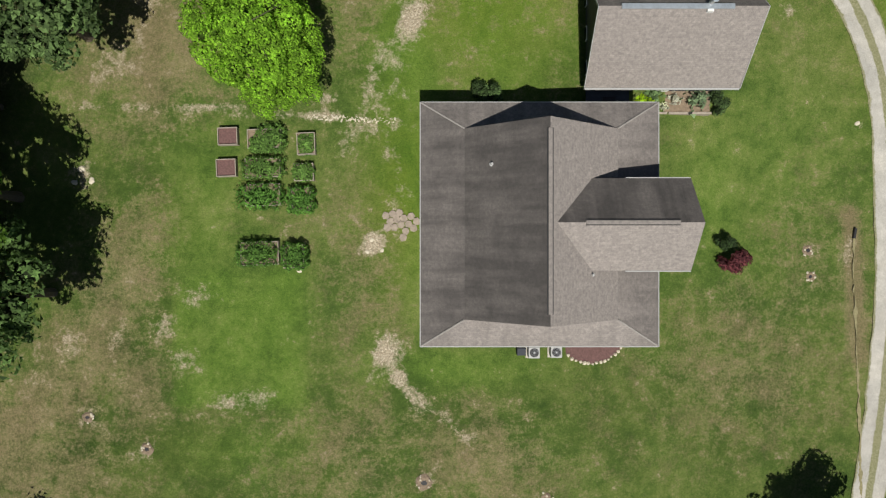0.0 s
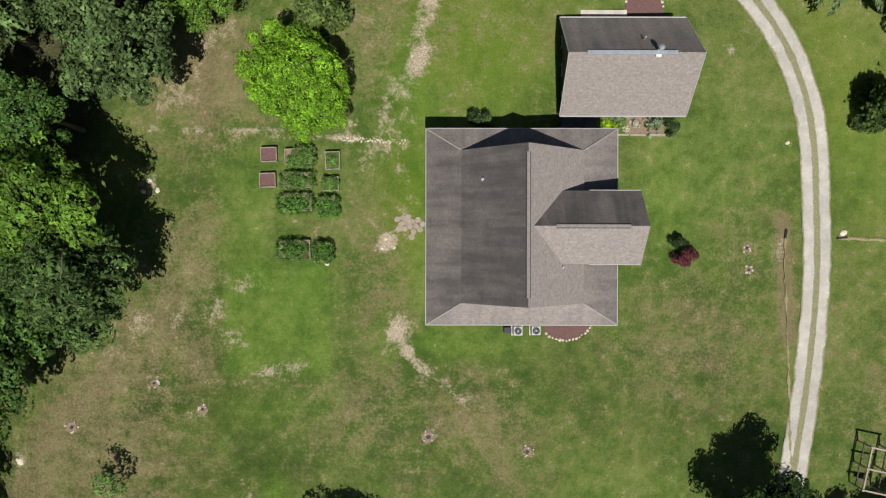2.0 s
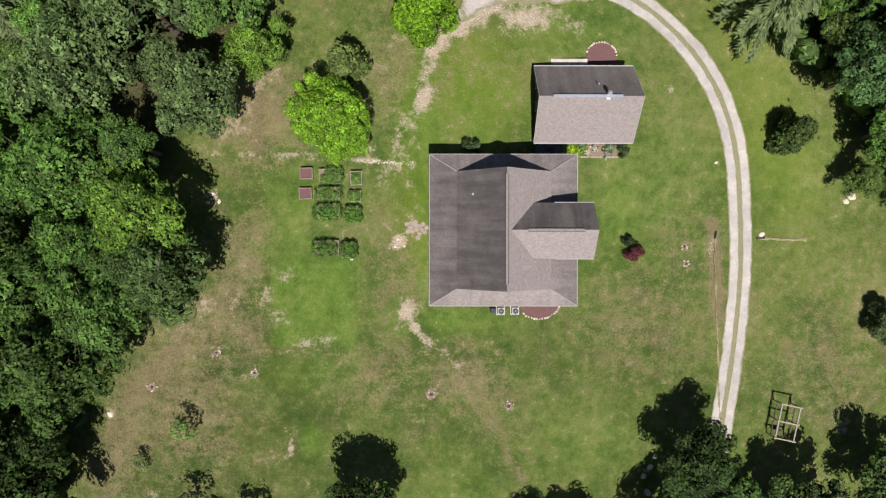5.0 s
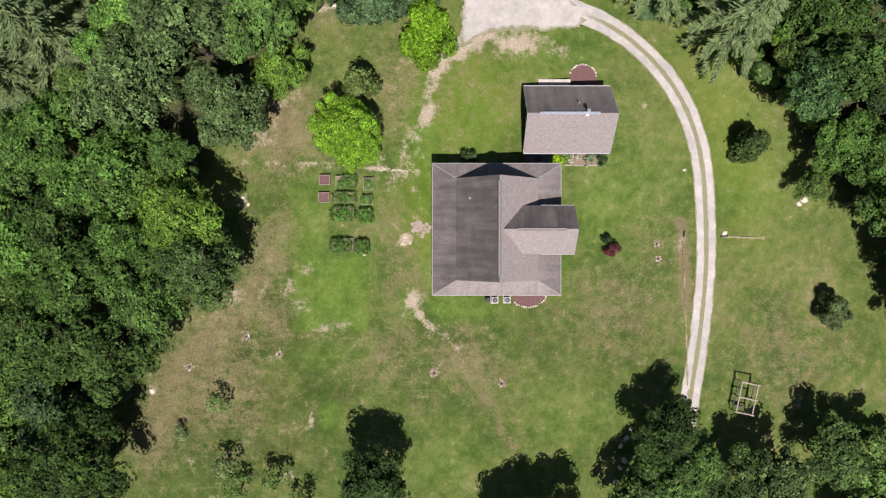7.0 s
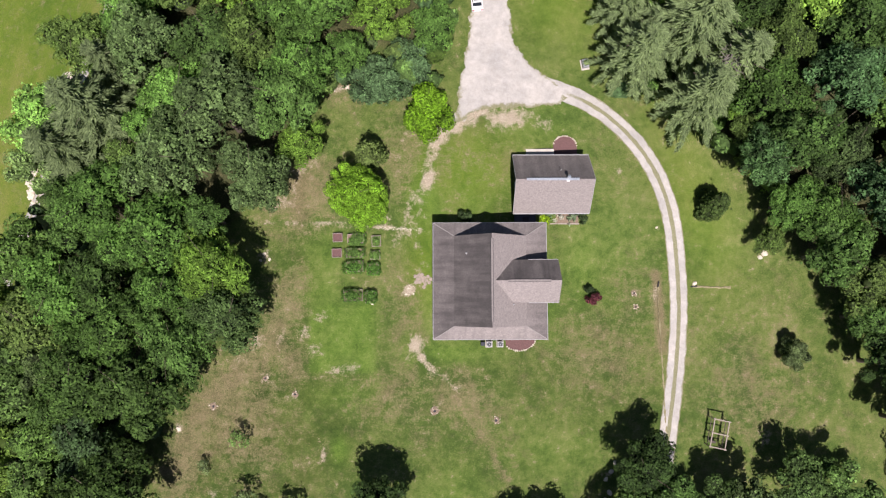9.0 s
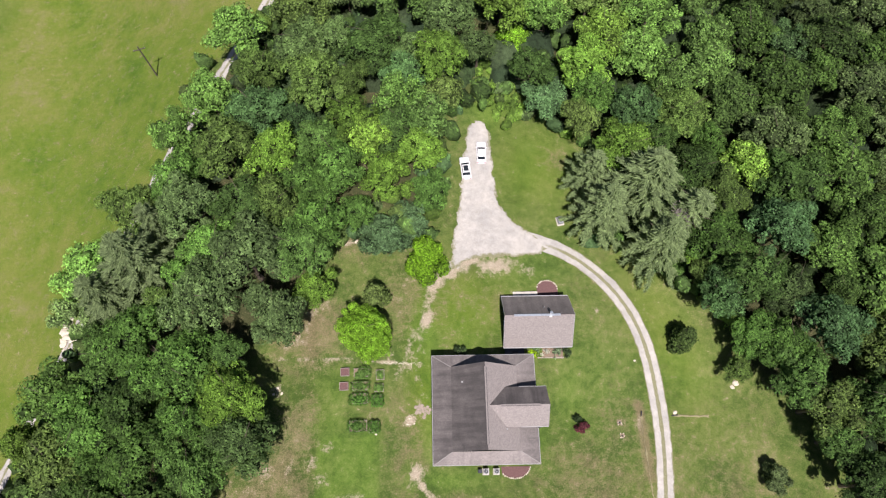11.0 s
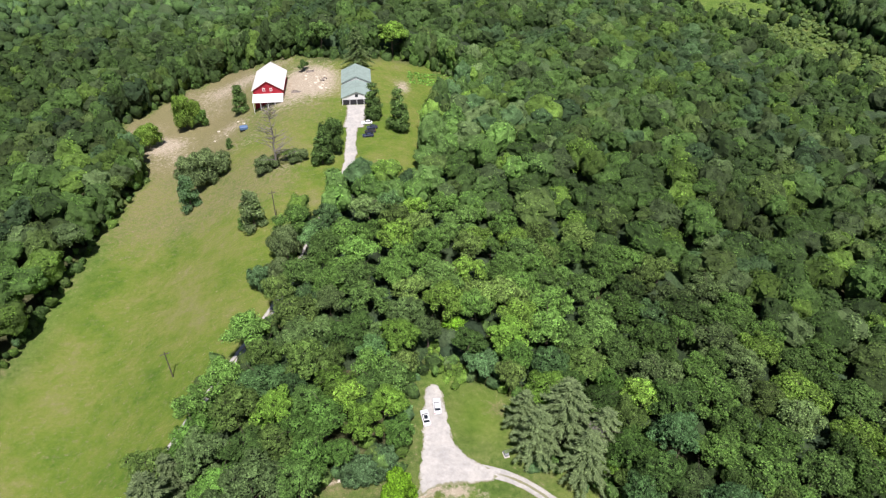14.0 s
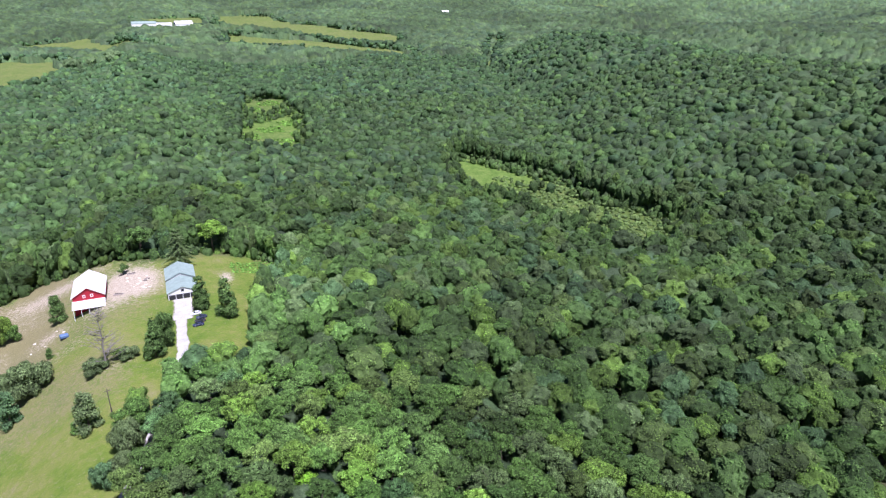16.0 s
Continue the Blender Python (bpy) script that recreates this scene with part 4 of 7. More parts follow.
# trees that stand apart: kind, x, y, size, colour, height
for kind, x, y, size, colour, tall, label in [
    ("maple", -11.6, 12.9, 1.05, LIME, 1.0, ""),
    ("cedar", -10.0, 18.6, 1.05, OLIVE, 0.85, "dark olive evergreen with a bare twiggy tip"),
    ("shrub", -2.2, 25.2, 1.0, (0.150, 0.30, 0.016), 1.0, "large rounded bright yellow-green shrub beside the gravel"),
    ("shrub", -8.8, 29.0, 1.0, BLUISH, 1.0, "large rounded blue-green shrub at the wood's edge"),
    ("shrub", -4.2, 31.6, 0.85, BLUISH, 1.0, "rounded blue-green shrub at the wood's edge"),
    ("cedar", 38.4, 12.4, 1.0, (0.06, 0.10, 0.025), 0.75, "round dark green tree on the lawn edge"),
    ("shrub", 50.2, -8.6, 0.64, GREY, 1.25, "small grey-green tree standing in the lawn"),
    ("fine", -8.0, -28.4, 0.98, SHADY, 0.80, "dark round-crowned tree standing alone on the lawn"),
    ("oak", 7.6, -34.0, 0.80, SHADY, 0.8, ""), ("oak", 13.0, -34.0, 0.98, SHADY, 0.8, ""),
    ("fine", 26.9, -23.3, 1.0, SHADY, 0.80, ""), ("fine", 28.6, -28.2, 0.98, OAK, 0.85, ""), ("oak", 23.5, -31.0, 0.85, SHADY, 0.8, ""),
    ("oak", 37.4, -28.5, 0.72, SHADY, 0.8, ""), ("oak", 32.6, -31.0, 0.8, SHADY, 0.8, ""), ("ash", 40.2, -29.4, 0.9, (0.085, 0.128, 0.046), 0.8, ""), ("oak", 48.4, -26.0, 0.85, SHADY, 0.8, ""),
    ("ash", 54.5, -27.5, 0.9, OAK, 0.8, ""), ("oak", 53.0, -34.0, 1.0, (0.075, 0.132, 0.036), 0.8, ""),
    # the east side
    ("pine", 33.0, 36.0, 1.75, PALE, 0.72, ""), ("pine", 26.6, 32.6, 1.3, PALE, 0.75, ""), ("pine", 35.2, 26.8, 1.35, PALE, 0.72, ""), ("pine", 40.0, 31.5, 1.25, PALE, 0.8, ""), ("pine", 25.6, 40.0, 1.05, PALE, 0.75, ""),
    ("fine", 42.6, 22.4, 0.6, OLIVE, 0.9, "bushy olive-green tree at the lawn edge"), ("fine", 40.6, 26.0, 0.5, YELLOW, 1.04, ""),
    ("fine", 48.6, 20.6, 1.15, OAK, 0.99, ""), ("fine", 54.0, 28.0, 1.25, BLUISH, 0.99, ""), ("fine", 57.5, 37.0, 1.15, OAK, 1.04, ""), ("fine", 46.5, 34.5, 1.0, OLIVE, 0.99, ""),
    ("fine", 47.9, 12.4, 0.85, GREEN, 0.87, ""), ("fine", 46.2, 7.6, 0.5, OLIVE, 0.93, ""), ("fine", 53.2, 5.2, 1.05, OAK, 0.99, ""), ("fine", 58.5, 12.0, 1.2, BLUISH, 0.99, ""),
    ("fine", 58.6, -3.6, 0.85, OAK, 0.93, ""), ("fine", 61.0, -10.0, 1.05, SHADY, 0.93, ""), ("fine", 64.0, -18.0, 1.0, OAK, 0.93, ""), ("fine", 64.5, 1.5, 1.1, OAK, 0.99, ""),
    # the west side
    ("pine", -46.5, 24.5, 1.45, PALE, 0.85, ""), ("pine", -52.5, 20.0, 1.25, PALE, 0.85, ""), ("pine", -45.0, 31.0, 1.1, PALE, 0.85, ""),
    ("fine", -18.9, 19.8, 0.68, YELLOW, 0.8, "bright green tree at the edge of the wood"),
    ("fine", -24.4, 14.6, 1.0, GREY, 0.95, ""), ("fine", -30.6, 9.8, 0.8, OAK, 1.0, ""), ("fine", -28.6, 23.0, 1.25, GREY, 0.99, ""), ("fine", -35.0, 17.0, 1.2, GREY, 1.04, ""), ("fine", -18.0, 29.4, 0.95, GREEN, 1.04, ""), ("fine", -24.9, 32.5, 0.95, OLIVE, 1.04, ""),
    ("fine", -25.5, 40.5, 1.05, YELLOW, 1.04, ""), ("fine", -33.5, 41.0, 1.15, OLIVE, 1.04, ""), ("fine", -50.0, 35.0, 1.0, OLIVE, 1.04, ""), ("fine", -38.5, 32.5, 1.15, GREY, 1.04, ""),
    ("fine", -29.2, 3.6, 1.05, YELLOW, 0.93, ""), ("fine", -26.9, -3.0, 1.0, (0.096, 0.148, 0.052), 0.93, ""), ("fine", -31.8, -2.2, 0.7, OAK, 0.99, ""), ("fine", -37.4, 7.6, 1.1, GREEN, 1.04, ""), ("fine", -36.0, 0.6, 0.85, GREEN, 1.04, ""),
    ("fine", -38.0, -12.4, 1.25, (0.070, 0.116, 0.030), 0.93, ""), ("fine", -41.5, -4.5, 1.1, (0.080, 0.140, 0.034), 0.99, ""), ("fine", -43.0, -25.0, 1.2, (0.066, 0.112, 0.028), 0.93, ""), ("fine", -48.5, -12.0, 1.2, (0.075, 0.130, 0.032), 0.93, ""), ("fine", -50.5, 0.5, 1.2, GREEN, 0.99, ""), ("fine", -45.0, 12.0, 1.1, GREEN, 1.04, ""),
    ("sapling", -27.2, -18.9, 1.0, OAK, 1.0, ""), ("sapling", -32.6, -23.4, 0.8, GREY, 0.6, ""), ("sapling", -26.6, -26.5, 1.2, GREY, 1.0, ""), ("sapling", -24.8, -30.0, 1.15, OAK, 1.0, ""),
    ("sapling", -20.2, -28.6, 1.15, OAK, 1.1, ""), ("sapling", -16.6, -31.4, 1.2, OAK, 1.0, ""),
    ("bush", 21.3, -0.9, 1.2, (0.12, 0.035, 0.045), 0.9, "small bush with dark red leaves on the lawn"),
    ("bush", 20.7, 0.45, 0.8, (0.04, 0.07, 0.025), 1.0, "small dark green bush beside the red one"),
    ("bush", 3.1, 10.4, 1.0, (0.05, 0.085, 0.03), 1.0, "round dark bush against the north side of the house"),
    ("bush", 19.9, 10.6, 0.85, (0.05, 0.085, 0.03), 0.9, "dark leafy bush at the shed's corner"),
    # beside the parking place
    ("fine", -1.2, 36.0, 0.75, GREEN, 0.9, ""), ("fine", -3.0, 42.0, 0.9, YELLOW, 0.9, ""), ("ash", -1.8, 48.5, 0.85, OAK, 0.95, ""), ("fine", -8.5, 37.0, 1.05, YELLOW, 0.85, ""), ("ash", -10.5, 44.5, 0.9, YELLOW, 0.95, ""),
    ("oak", 1.0, 54.0, 0.75, OLIVE, 0.85, ""), ("ash", -7.0, 52.0, 0.9, GREEN, 0.95, ""), ("fine", -12.8, 31.8, 0.7, GREEN, 0.9, ""), ("fine", -16.5, 39.5, 1.05, GREEN, 0.9, ""),
    ("oak", 19.0, 54.5, 0.8, BLUISH, 0.8, ""), ("oak", 25.0, 51.0, 0.85, OLIVE, 0.85, ""), ("ash", 14.5, 69.0, 0.6, LIME, 0.7, "bright yellow-green tree among the darker woods"),
    # round the barn
    ("pine", -7.0, 243, 1.5, GREY, 0.85, "tall grey-green pine behind the metal building"), ("oak", 9.5, 259, 1.5, YELLOW, 0.9, "large bright green tree behind the metal building"), ("oak", -24, 262, 1.2, OAK, 1.1, ""), ("bush", -32, 245, 2.6, OAK, 1.1, "round dark bush beside the barn yard"),
    ("cedar", -68.5, 156, 1.7, BLUISH, 1.05, ""), ("cedar", -40.5, 122.5, 1.8, GREY, 1.0, ""), ("cedar", -45, 124.5, 0.6, GREEN, 0.9, ""), ("shrub", -28.8, 103, 1.15, GREY, 1.9, "tall pale green tree at the field edge"), ("shrub", -34.8, 91, 0.85, BLUISH, 1.8, "blue-green tree at the field edge"), ("shrub", -30.0, 94, 0.8, GREY, 1.7, "pale green tree at the field edge"),
    ("shrub", -16.8, 166, 1.25, OAK, 2.1, "tall dense dark green tree beside the lane"), ("cedar", -20.5, 157, 1.8, OAK, 0.9, ""), ("cedar", -1.6, 192, 1.8, OAK, 1.0, ""), ("cedar", 7.6, 181, 2.1, OAK, 1.0, ""),
    ("cedar", -59, 225, 1.6, OAK, 1.1, ""), ("shrub", -84, 229, 1.7, YELLOW, 1.9, "tall leafy green tree by the barn field"), ("shrub", -64, 171, 2.0, GREY, 1.3, "wide low grey-green tree in the field"), ("cedar", -59.5, 193, 0.75, OAK, 0.8, ""), ("shrub", -97, 212, 1.4, YELLOW, 1.5, "leafy green tree by the bare ground"),
    ("shrub", -105, 209, 1.2, OLIVE, 1.3, "leafy olive tree by the bare ground"), ("shrub", -78, 230, 0.9, GREEN, 1.7, "leafy green tree by the barn field"), ("shrub", -71.5, 176, 1.5, GREY, 1.4, "low grey-green tree in the field"), ("shrub", -40.5, 158, 1.1, GREY, 1.0, "low grey-green growth at the foot of the dead tree"), ("shrub", -29.5, 160, 0.9, GREY, 1.0, "low grey-green bush by the lane"), ("ash", -33, 161, 0.5, OLIVE, 0.7, ""),
]:
    r = random.Random(int(x * 131 + y * 17))
    plant(kind, x, y, size, colour, label, tall, r)
    if kind not in ("bush", "sapling"):
        PLACED.append((x, y, 3.6 * size * (0.6 if kind == "cedar" else 1)))

PLACED.append((-33.5, 6.0, 3.5))


def scatter(seed, spacing, ring, keep, loose=0.34):
    """Jittered places between two distances from the yard, where keep says so."""
    rng = np.random.default_rng(seed)
    r1 = ring[1]
    gx = np.arange(-r1, r1, spacing)
    X, Y = np.meshgrid(gx, gx)
    X = X + (np.arange(len(gx)) % 2)[:, None] * spacing / 2 + rng.uniform(-loose, loose, X.shape) * spacing
    Y = Y + rng.uniform(-loose, loose, Y.shape) * spacing
    X, Y = X.ravel(), Y.ravel()
    d = np.hypot(X, Y + 75)
    ok = (d >= ring[0]) & (d < r1) & keep(X, Y)
    return X[ok], Y[ok]


def wooded(X, Y):
    az = np.degrees(np.arctan2(X, Y + 75))
    k = (az > np.where(np.hypot(X, Y) < 300, -41, -27)) & (az < np.where(np.hypot(X, Y) < 420, 66, 61))
    k |= (np.hypot(X, Y) < 80) & (Y > -38)
    k &= Y > -38
    for poly in (YARD, FIELD, MEADOW, GLADE, *FAR_FIELDS):
        k &= ~inside(X, Y, poly)
        k &= ~((line_gap(X, Y, poly + poly[:1]) < 2.2) & (np.hypot(X, Y) < 300))
    for x, y, r in PLACED:
        k &= np.hypot(X - x, Y - y) > r + 1.3
    k &= ~((line_gap(X, Y, [(9, 52), (12, 60), (14, 66)]) < 4))
    k &= line_gap(X, Y, LANE) > 2.8
    return k


def tree_colour(rng, n, x, y):
    """Leaf colours of a mixed wood, in drifts."""
    base = np.array([OAK, GREEN, GREEN, YELLOW, OAK, OLIVE, GREEN, GREY, OAK, BLUISH])
    mean = np.array((0.114, 0.190, 0.046))
    drift = 0.5 + 0.5 * np.sin(x / 23 + 1.7 * np.sin(y / 31)) * np.sin(y / 27 + 1.1 * np.sin(x / 37))
    idx = (np.clip(drift * 0.5 + rng.uniform(0, 1, n) * 0.85 - 0.17, 0, 0.999) * 10).astype(int)
    wide = step(420, 250, np.hypot(x, y))[:, None]
    east = 1 - (step(42, 62, x) * (0.22 + 0.15 * step(280, 160, y)))[:, None]
    east = east * (1 - 0.36 * step(-85, -110, x) * step(400, 290, y))[:, None]
    east = east * (1 + 0.08 * (step(-12, -24, x) * step(75, 50, y))[:, None])
    east = east * (1 - 0.42 * step(-34, -42, x) * step(4, -8, y))[:, None]
    # shade of the wood's edge behind the barn, put into the leaf colour
    east = east * (1 - 0.34 * blob(x, y, -25, 295, 80, 50))[:, None]
    tint = base[idx] + (mean - base[idx]) * (0.5 - 0.3 * wide)
    # leaves set darker with distance from the yard
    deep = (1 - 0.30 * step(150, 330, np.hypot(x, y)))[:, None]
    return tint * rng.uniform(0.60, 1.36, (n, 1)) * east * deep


def pack(seed, ring, keep, small, large, snug=0.80, tries=2.6):
    """Places and crown radii of a wood that fills the ground: the broad crowns first, small ones in the gaps."""
    rng = np.random.default_rng(seed)
    mean = (small + large) / 2
    n = int(tries * 16 * (ring[1] / mean) ** 2 / 4)
    X, Y = rng.uniform(-ring[1], ring[1], n), rng.uniform(-75 - ring[1], ring[1] - 75, n)
    d = np.hypot(X, Y + 75)
    ok = (d >= ring[0]) & (d < ring[1]) & (Y > -40)
    X, Y = X[ok], Y[ok]
    ok = keep(X, Y)
    X, Y = X[ok], Y[ok]
    R = small + (large - small) * rng.beta(1.5, 2.2, len(X))
    order = np.argsort(-R)
    cells, out = collections.defaultdict(list), []
    cell = 2 * large * snug
    for k in order:
        x, y, r = X[k], Y[k], R[k]
        i, j = int(x // cell), int(y // cell)
        free = True
        for di in (-1, 0, 1):
            for dj in (-1, 0, 1):
                for ox, oy, orad in cells[(i + di, j + dj)]:
                    if (x - ox) ** 2 + (y - oy) ** 2 < (snug * (r + orad)) ** 2:
                        free = False
                        break
                if not free:
                    break
            if not free:
                break
        if free:
            cells[(i, j)].append((x, y, r))
            out.append(k)
    out = np.array(out)
    return X[out], Y[out], R[out]


def ball(level):
    """A round mesh of triangles, each side halved so many times."""
    V, F = [tuple(v) for v in ICO_V], [tuple(f[:3]) for f in ICO_F]
    for _ in range(level):
        mid, G = {}, []

        def half(i, j):
            key = (min(i, j), max(i, j))
            if key not in mid:
                p = unit(np.array(V[i]) + np.array(V[j]))
                mid[key] = len(V)
                V.append(tuple(p))
            return mid[key]
        for i, j, k in F:
            p, q, r = half(i, j), half(j, k), half(k, i)
            G += [(i, p, r), (p, j, q), (r, q, k), (p, q, r)]
        F = G
    return np.array(V), np.array(F)


def shell_crown(seed, level, lobes, cards, leaf, rough=0.075, core=0.8):
    """A crown one metre in radius: bulging boughs over a rounded top, roughened with clumps of leaves."""
    rng = np.random.default_rng(seed)
    e = unit(rng.normal(size=(lobes, 3)) + np.array([0, 0, 0.35]))
    wide, amp = rng.uniform(0.30, 0.56, lobes), rng.uniform(0.20, 0.46, lobes)
    lean = rng.normal(0, 0.10, 2)
    shade = rng.uniform(0.82, 1.16, lobes)

    def skin(d):
        ang = np.arccos(np.clip(d @ e.T, -1, 1)) / wide
        h = amp * np.sqrt(np.maximum(0, 1 - ang ** 2))
        return 0.70 + h.max(1), shade[h.argmax(1)]

    def place(d, r):
        p = d * r[:, None]
        p[:, :2] += lean * np.clip(p[:, 2:3] + 0.4, 0, 2)
        p[:, 2] = np.where(p[:, 2] > 0, p[:, 2] * 0.86, p[:, 2] * 1.1)
        return p

    d, F = ball(level)
    r, sh = skin(d)
    V = place(d, r * (1 + rng.normal(0, rough, len(d))))
    F = F[(d[F][:, :, 2] > -0.62).any(1)]
    # shade between the leaf tufts, painted as a darker skin tone
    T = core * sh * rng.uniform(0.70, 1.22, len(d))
    # leaves in tufts of seven, each tuft with its own tone
    per = 7 if cards > 60 else 2
    g = unit(rng.normal(size=(max(1, cards // per), 3)) + np.array([0, 0, 0.25]))
    tuft = np.repeat(rng.uniform(0.62, 1.36, len(g)), per)
    g = np.repeat(g, per, 0)
    g0 = g
    g = unit(g + rng.normal(0, 1.0, g.shape) * leaf * per ** 0.5 * 0.55)
    ok = g[:, 2] > -0.5
    g, g0, tuft = g[ok], g0[ok], tuft[ok]
    r2, sh2 = skin(g)
    nrm = unit(g0 + (g - g0) * 2.0 + rng.normal(0, 0.30, g.shape) + np.array([0, 0, 0.25]))
    C = leaf_cards(rng, place(g, r2 * rng.uniform(0.96, 1.12, len(g))), nrm, leaf, 1.0, None, True)
    Q = np.vstack([np.c_[F, F[:, 2]], np.c_[(q := np.arange(len(C)).reshape(-1, 3)), q[:, 2]] + len(V)])
    T = np.r_[T, np.repeat(sh2 * tuft * rng.uniform(0.88, 1.14, len(g)), 3)]
    thin = np.r_[np.zeros(len(V)), np.ones(len(C))]
    return np.vstack([V, C]), Q, T, thin


def wood_stuff(name, label, X, Y, R, cols, level, seed, height=(13.0, 1.0), squash=0.9):
    """Many trees of a wood joined into one mesh. level: fineness, boughs, leaf clumps and their size; height: of a mean tree, and its spread."""
    rng = np.random.default_rng(seed)
    protos = [shell_crown(seed + 50 + k, *level) for k in range(9)]
    which = rng.integers(0, len(protos), len(X))
    Zg = ground_z(X, Y)
    Vs, Qs, Cs, base = [], [], [], 0
    mean = float(np.mean(R))
    for p, (V, Q, T, thin) in enumerate(protos):
        k = np.flatnonzero(which == p)
        if not len(k):
            continue
        a = rng.uniform(0, 2 * np.pi, len(k))
        s, st = R[k], rng.uniform(0.86, 1.16, len(k))
        deep = s * squash * rng.uniform(0.85, 1.3, len(k))
        top = height[0] + 0.75 * (s - mean) + rng.normal(0, height[1], len(k))
        ca, sa = np.cos(a), np.sin(a)
        vx, vy = V[None, :, 0] * st[:, None], V[None, :, 1] / st[:, None]
        x = (vx * ca[:, None] - vy * sa[:, None]) * s[:, None] + X[k][:, None]
        y = (vx * sa[:, None] + vy * ca[:, None]) * s[:, None] + Y[k][:, None]
        z = (V[None, :, 2] - 0.86) * deep[:, None] + (Zg[k] + top)[:, None]
        Vs.append(np.stack([x, y, z], -1).reshape(-1, 3))
        Qs.append((Q[None] + len(V) * np.arange(len(k))[:, None, None]).reshape(-1, 4) + base)
        Cs.append(np.c_[(cols[k][:, None, :] * np.array((1.12, 1.20, 1.17)) * T[None, :, None]).reshape(-1, 3), np.tile(thin, len(k))])
        base += len(V) * len(k)
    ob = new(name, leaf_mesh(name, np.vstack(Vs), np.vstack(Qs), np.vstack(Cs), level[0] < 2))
    return tagged(ob, label, "woods", kind="stuff")


# the nearest of the wood, tree by tree
nx_, ny_, nr_ = pack(21, (0, 235), wooded, 2.6, 6.0, 0.70)
order = np.argsort(np.hypot(nx_ - 2, ny_ - 14))
nx_, ny_, nr_ = nx_[order], ny_[order], nr_[order]
rng_n = np.random.default_rng(31)
cols_n = tree_colour(rng_n, len(nx_), nx_, ny_)
NEAR = 200
pyr = random.Random(77)
for k in range(NEAR):
    plant("fine" if k < 40 else pyr.choice(("oak", "ash", "ash", "oak")), float(nx_[k]), float(ny_[k]), float(nr_[k]) / 4.7, tuple(cols_n[k]), "", (12.5 + 0.6 * (nr_[k] - 4) + pyr.uniform(-1, 1)) / (14 * nr_[k] / 4.7), pyr)

r2 = np.random.default_rng(32)
rest_x, rest_y, rest_r = nx_[NEAR:], ny_[NEAR:], nr_[NEAR:]
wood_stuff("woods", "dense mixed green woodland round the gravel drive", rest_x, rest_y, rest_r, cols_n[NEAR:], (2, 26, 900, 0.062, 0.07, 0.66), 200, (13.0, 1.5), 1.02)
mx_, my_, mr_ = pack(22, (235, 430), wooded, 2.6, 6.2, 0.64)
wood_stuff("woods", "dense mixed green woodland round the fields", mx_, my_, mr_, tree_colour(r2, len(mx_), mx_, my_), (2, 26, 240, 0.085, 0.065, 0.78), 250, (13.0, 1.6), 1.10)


def cell_random(i, j, k):
    """A repeatable random number between 0 and 1 for each cell."""
    h = np.sin(i * 127.1 + j * 311.7 + k * 74.7) * 43758.5453
    return h - np.floor(h)


def domes(X, Y, size, k):
    """Height over uneven cells, each one a dome, and the cell of each place."""
    i0, j0 = np.floor(X / size), np.floor(Y / size)
    best, ci, cj = np.full(X.shape, -9.0), i0.copy(), j0.copy()
    for di in (-1, 0, 1):
        for dj in (-1, 0, 1):
            i, j = i0 + di, j0 + dj
            px, py = (i + 0.1 + 0.8 * cell_random(i, j, k)) * size, (j + 0.1 + 0.8 * cell_random(i, j, k + 1)) * size
            w = 0.56 + 0.30 * cell_random(i, j, k + 2)
            d2 = ((X - px) ** 2 + (Y - py) ** 2) / (w * size) ** 2
            h = 0.35 * cell_random(i, j, k + 3) + w * (np.sqrt(np.maximum(0.0, 1 - d2)) - 2.2 * np.minimum(0.5, np.maximum(0, d2 - 0.8)))
            up = h > best
            best, ci, cj = np.where(up, h, best), np.where(up, i, ci), np.where(up, j, cj)
    return best, ci, cj


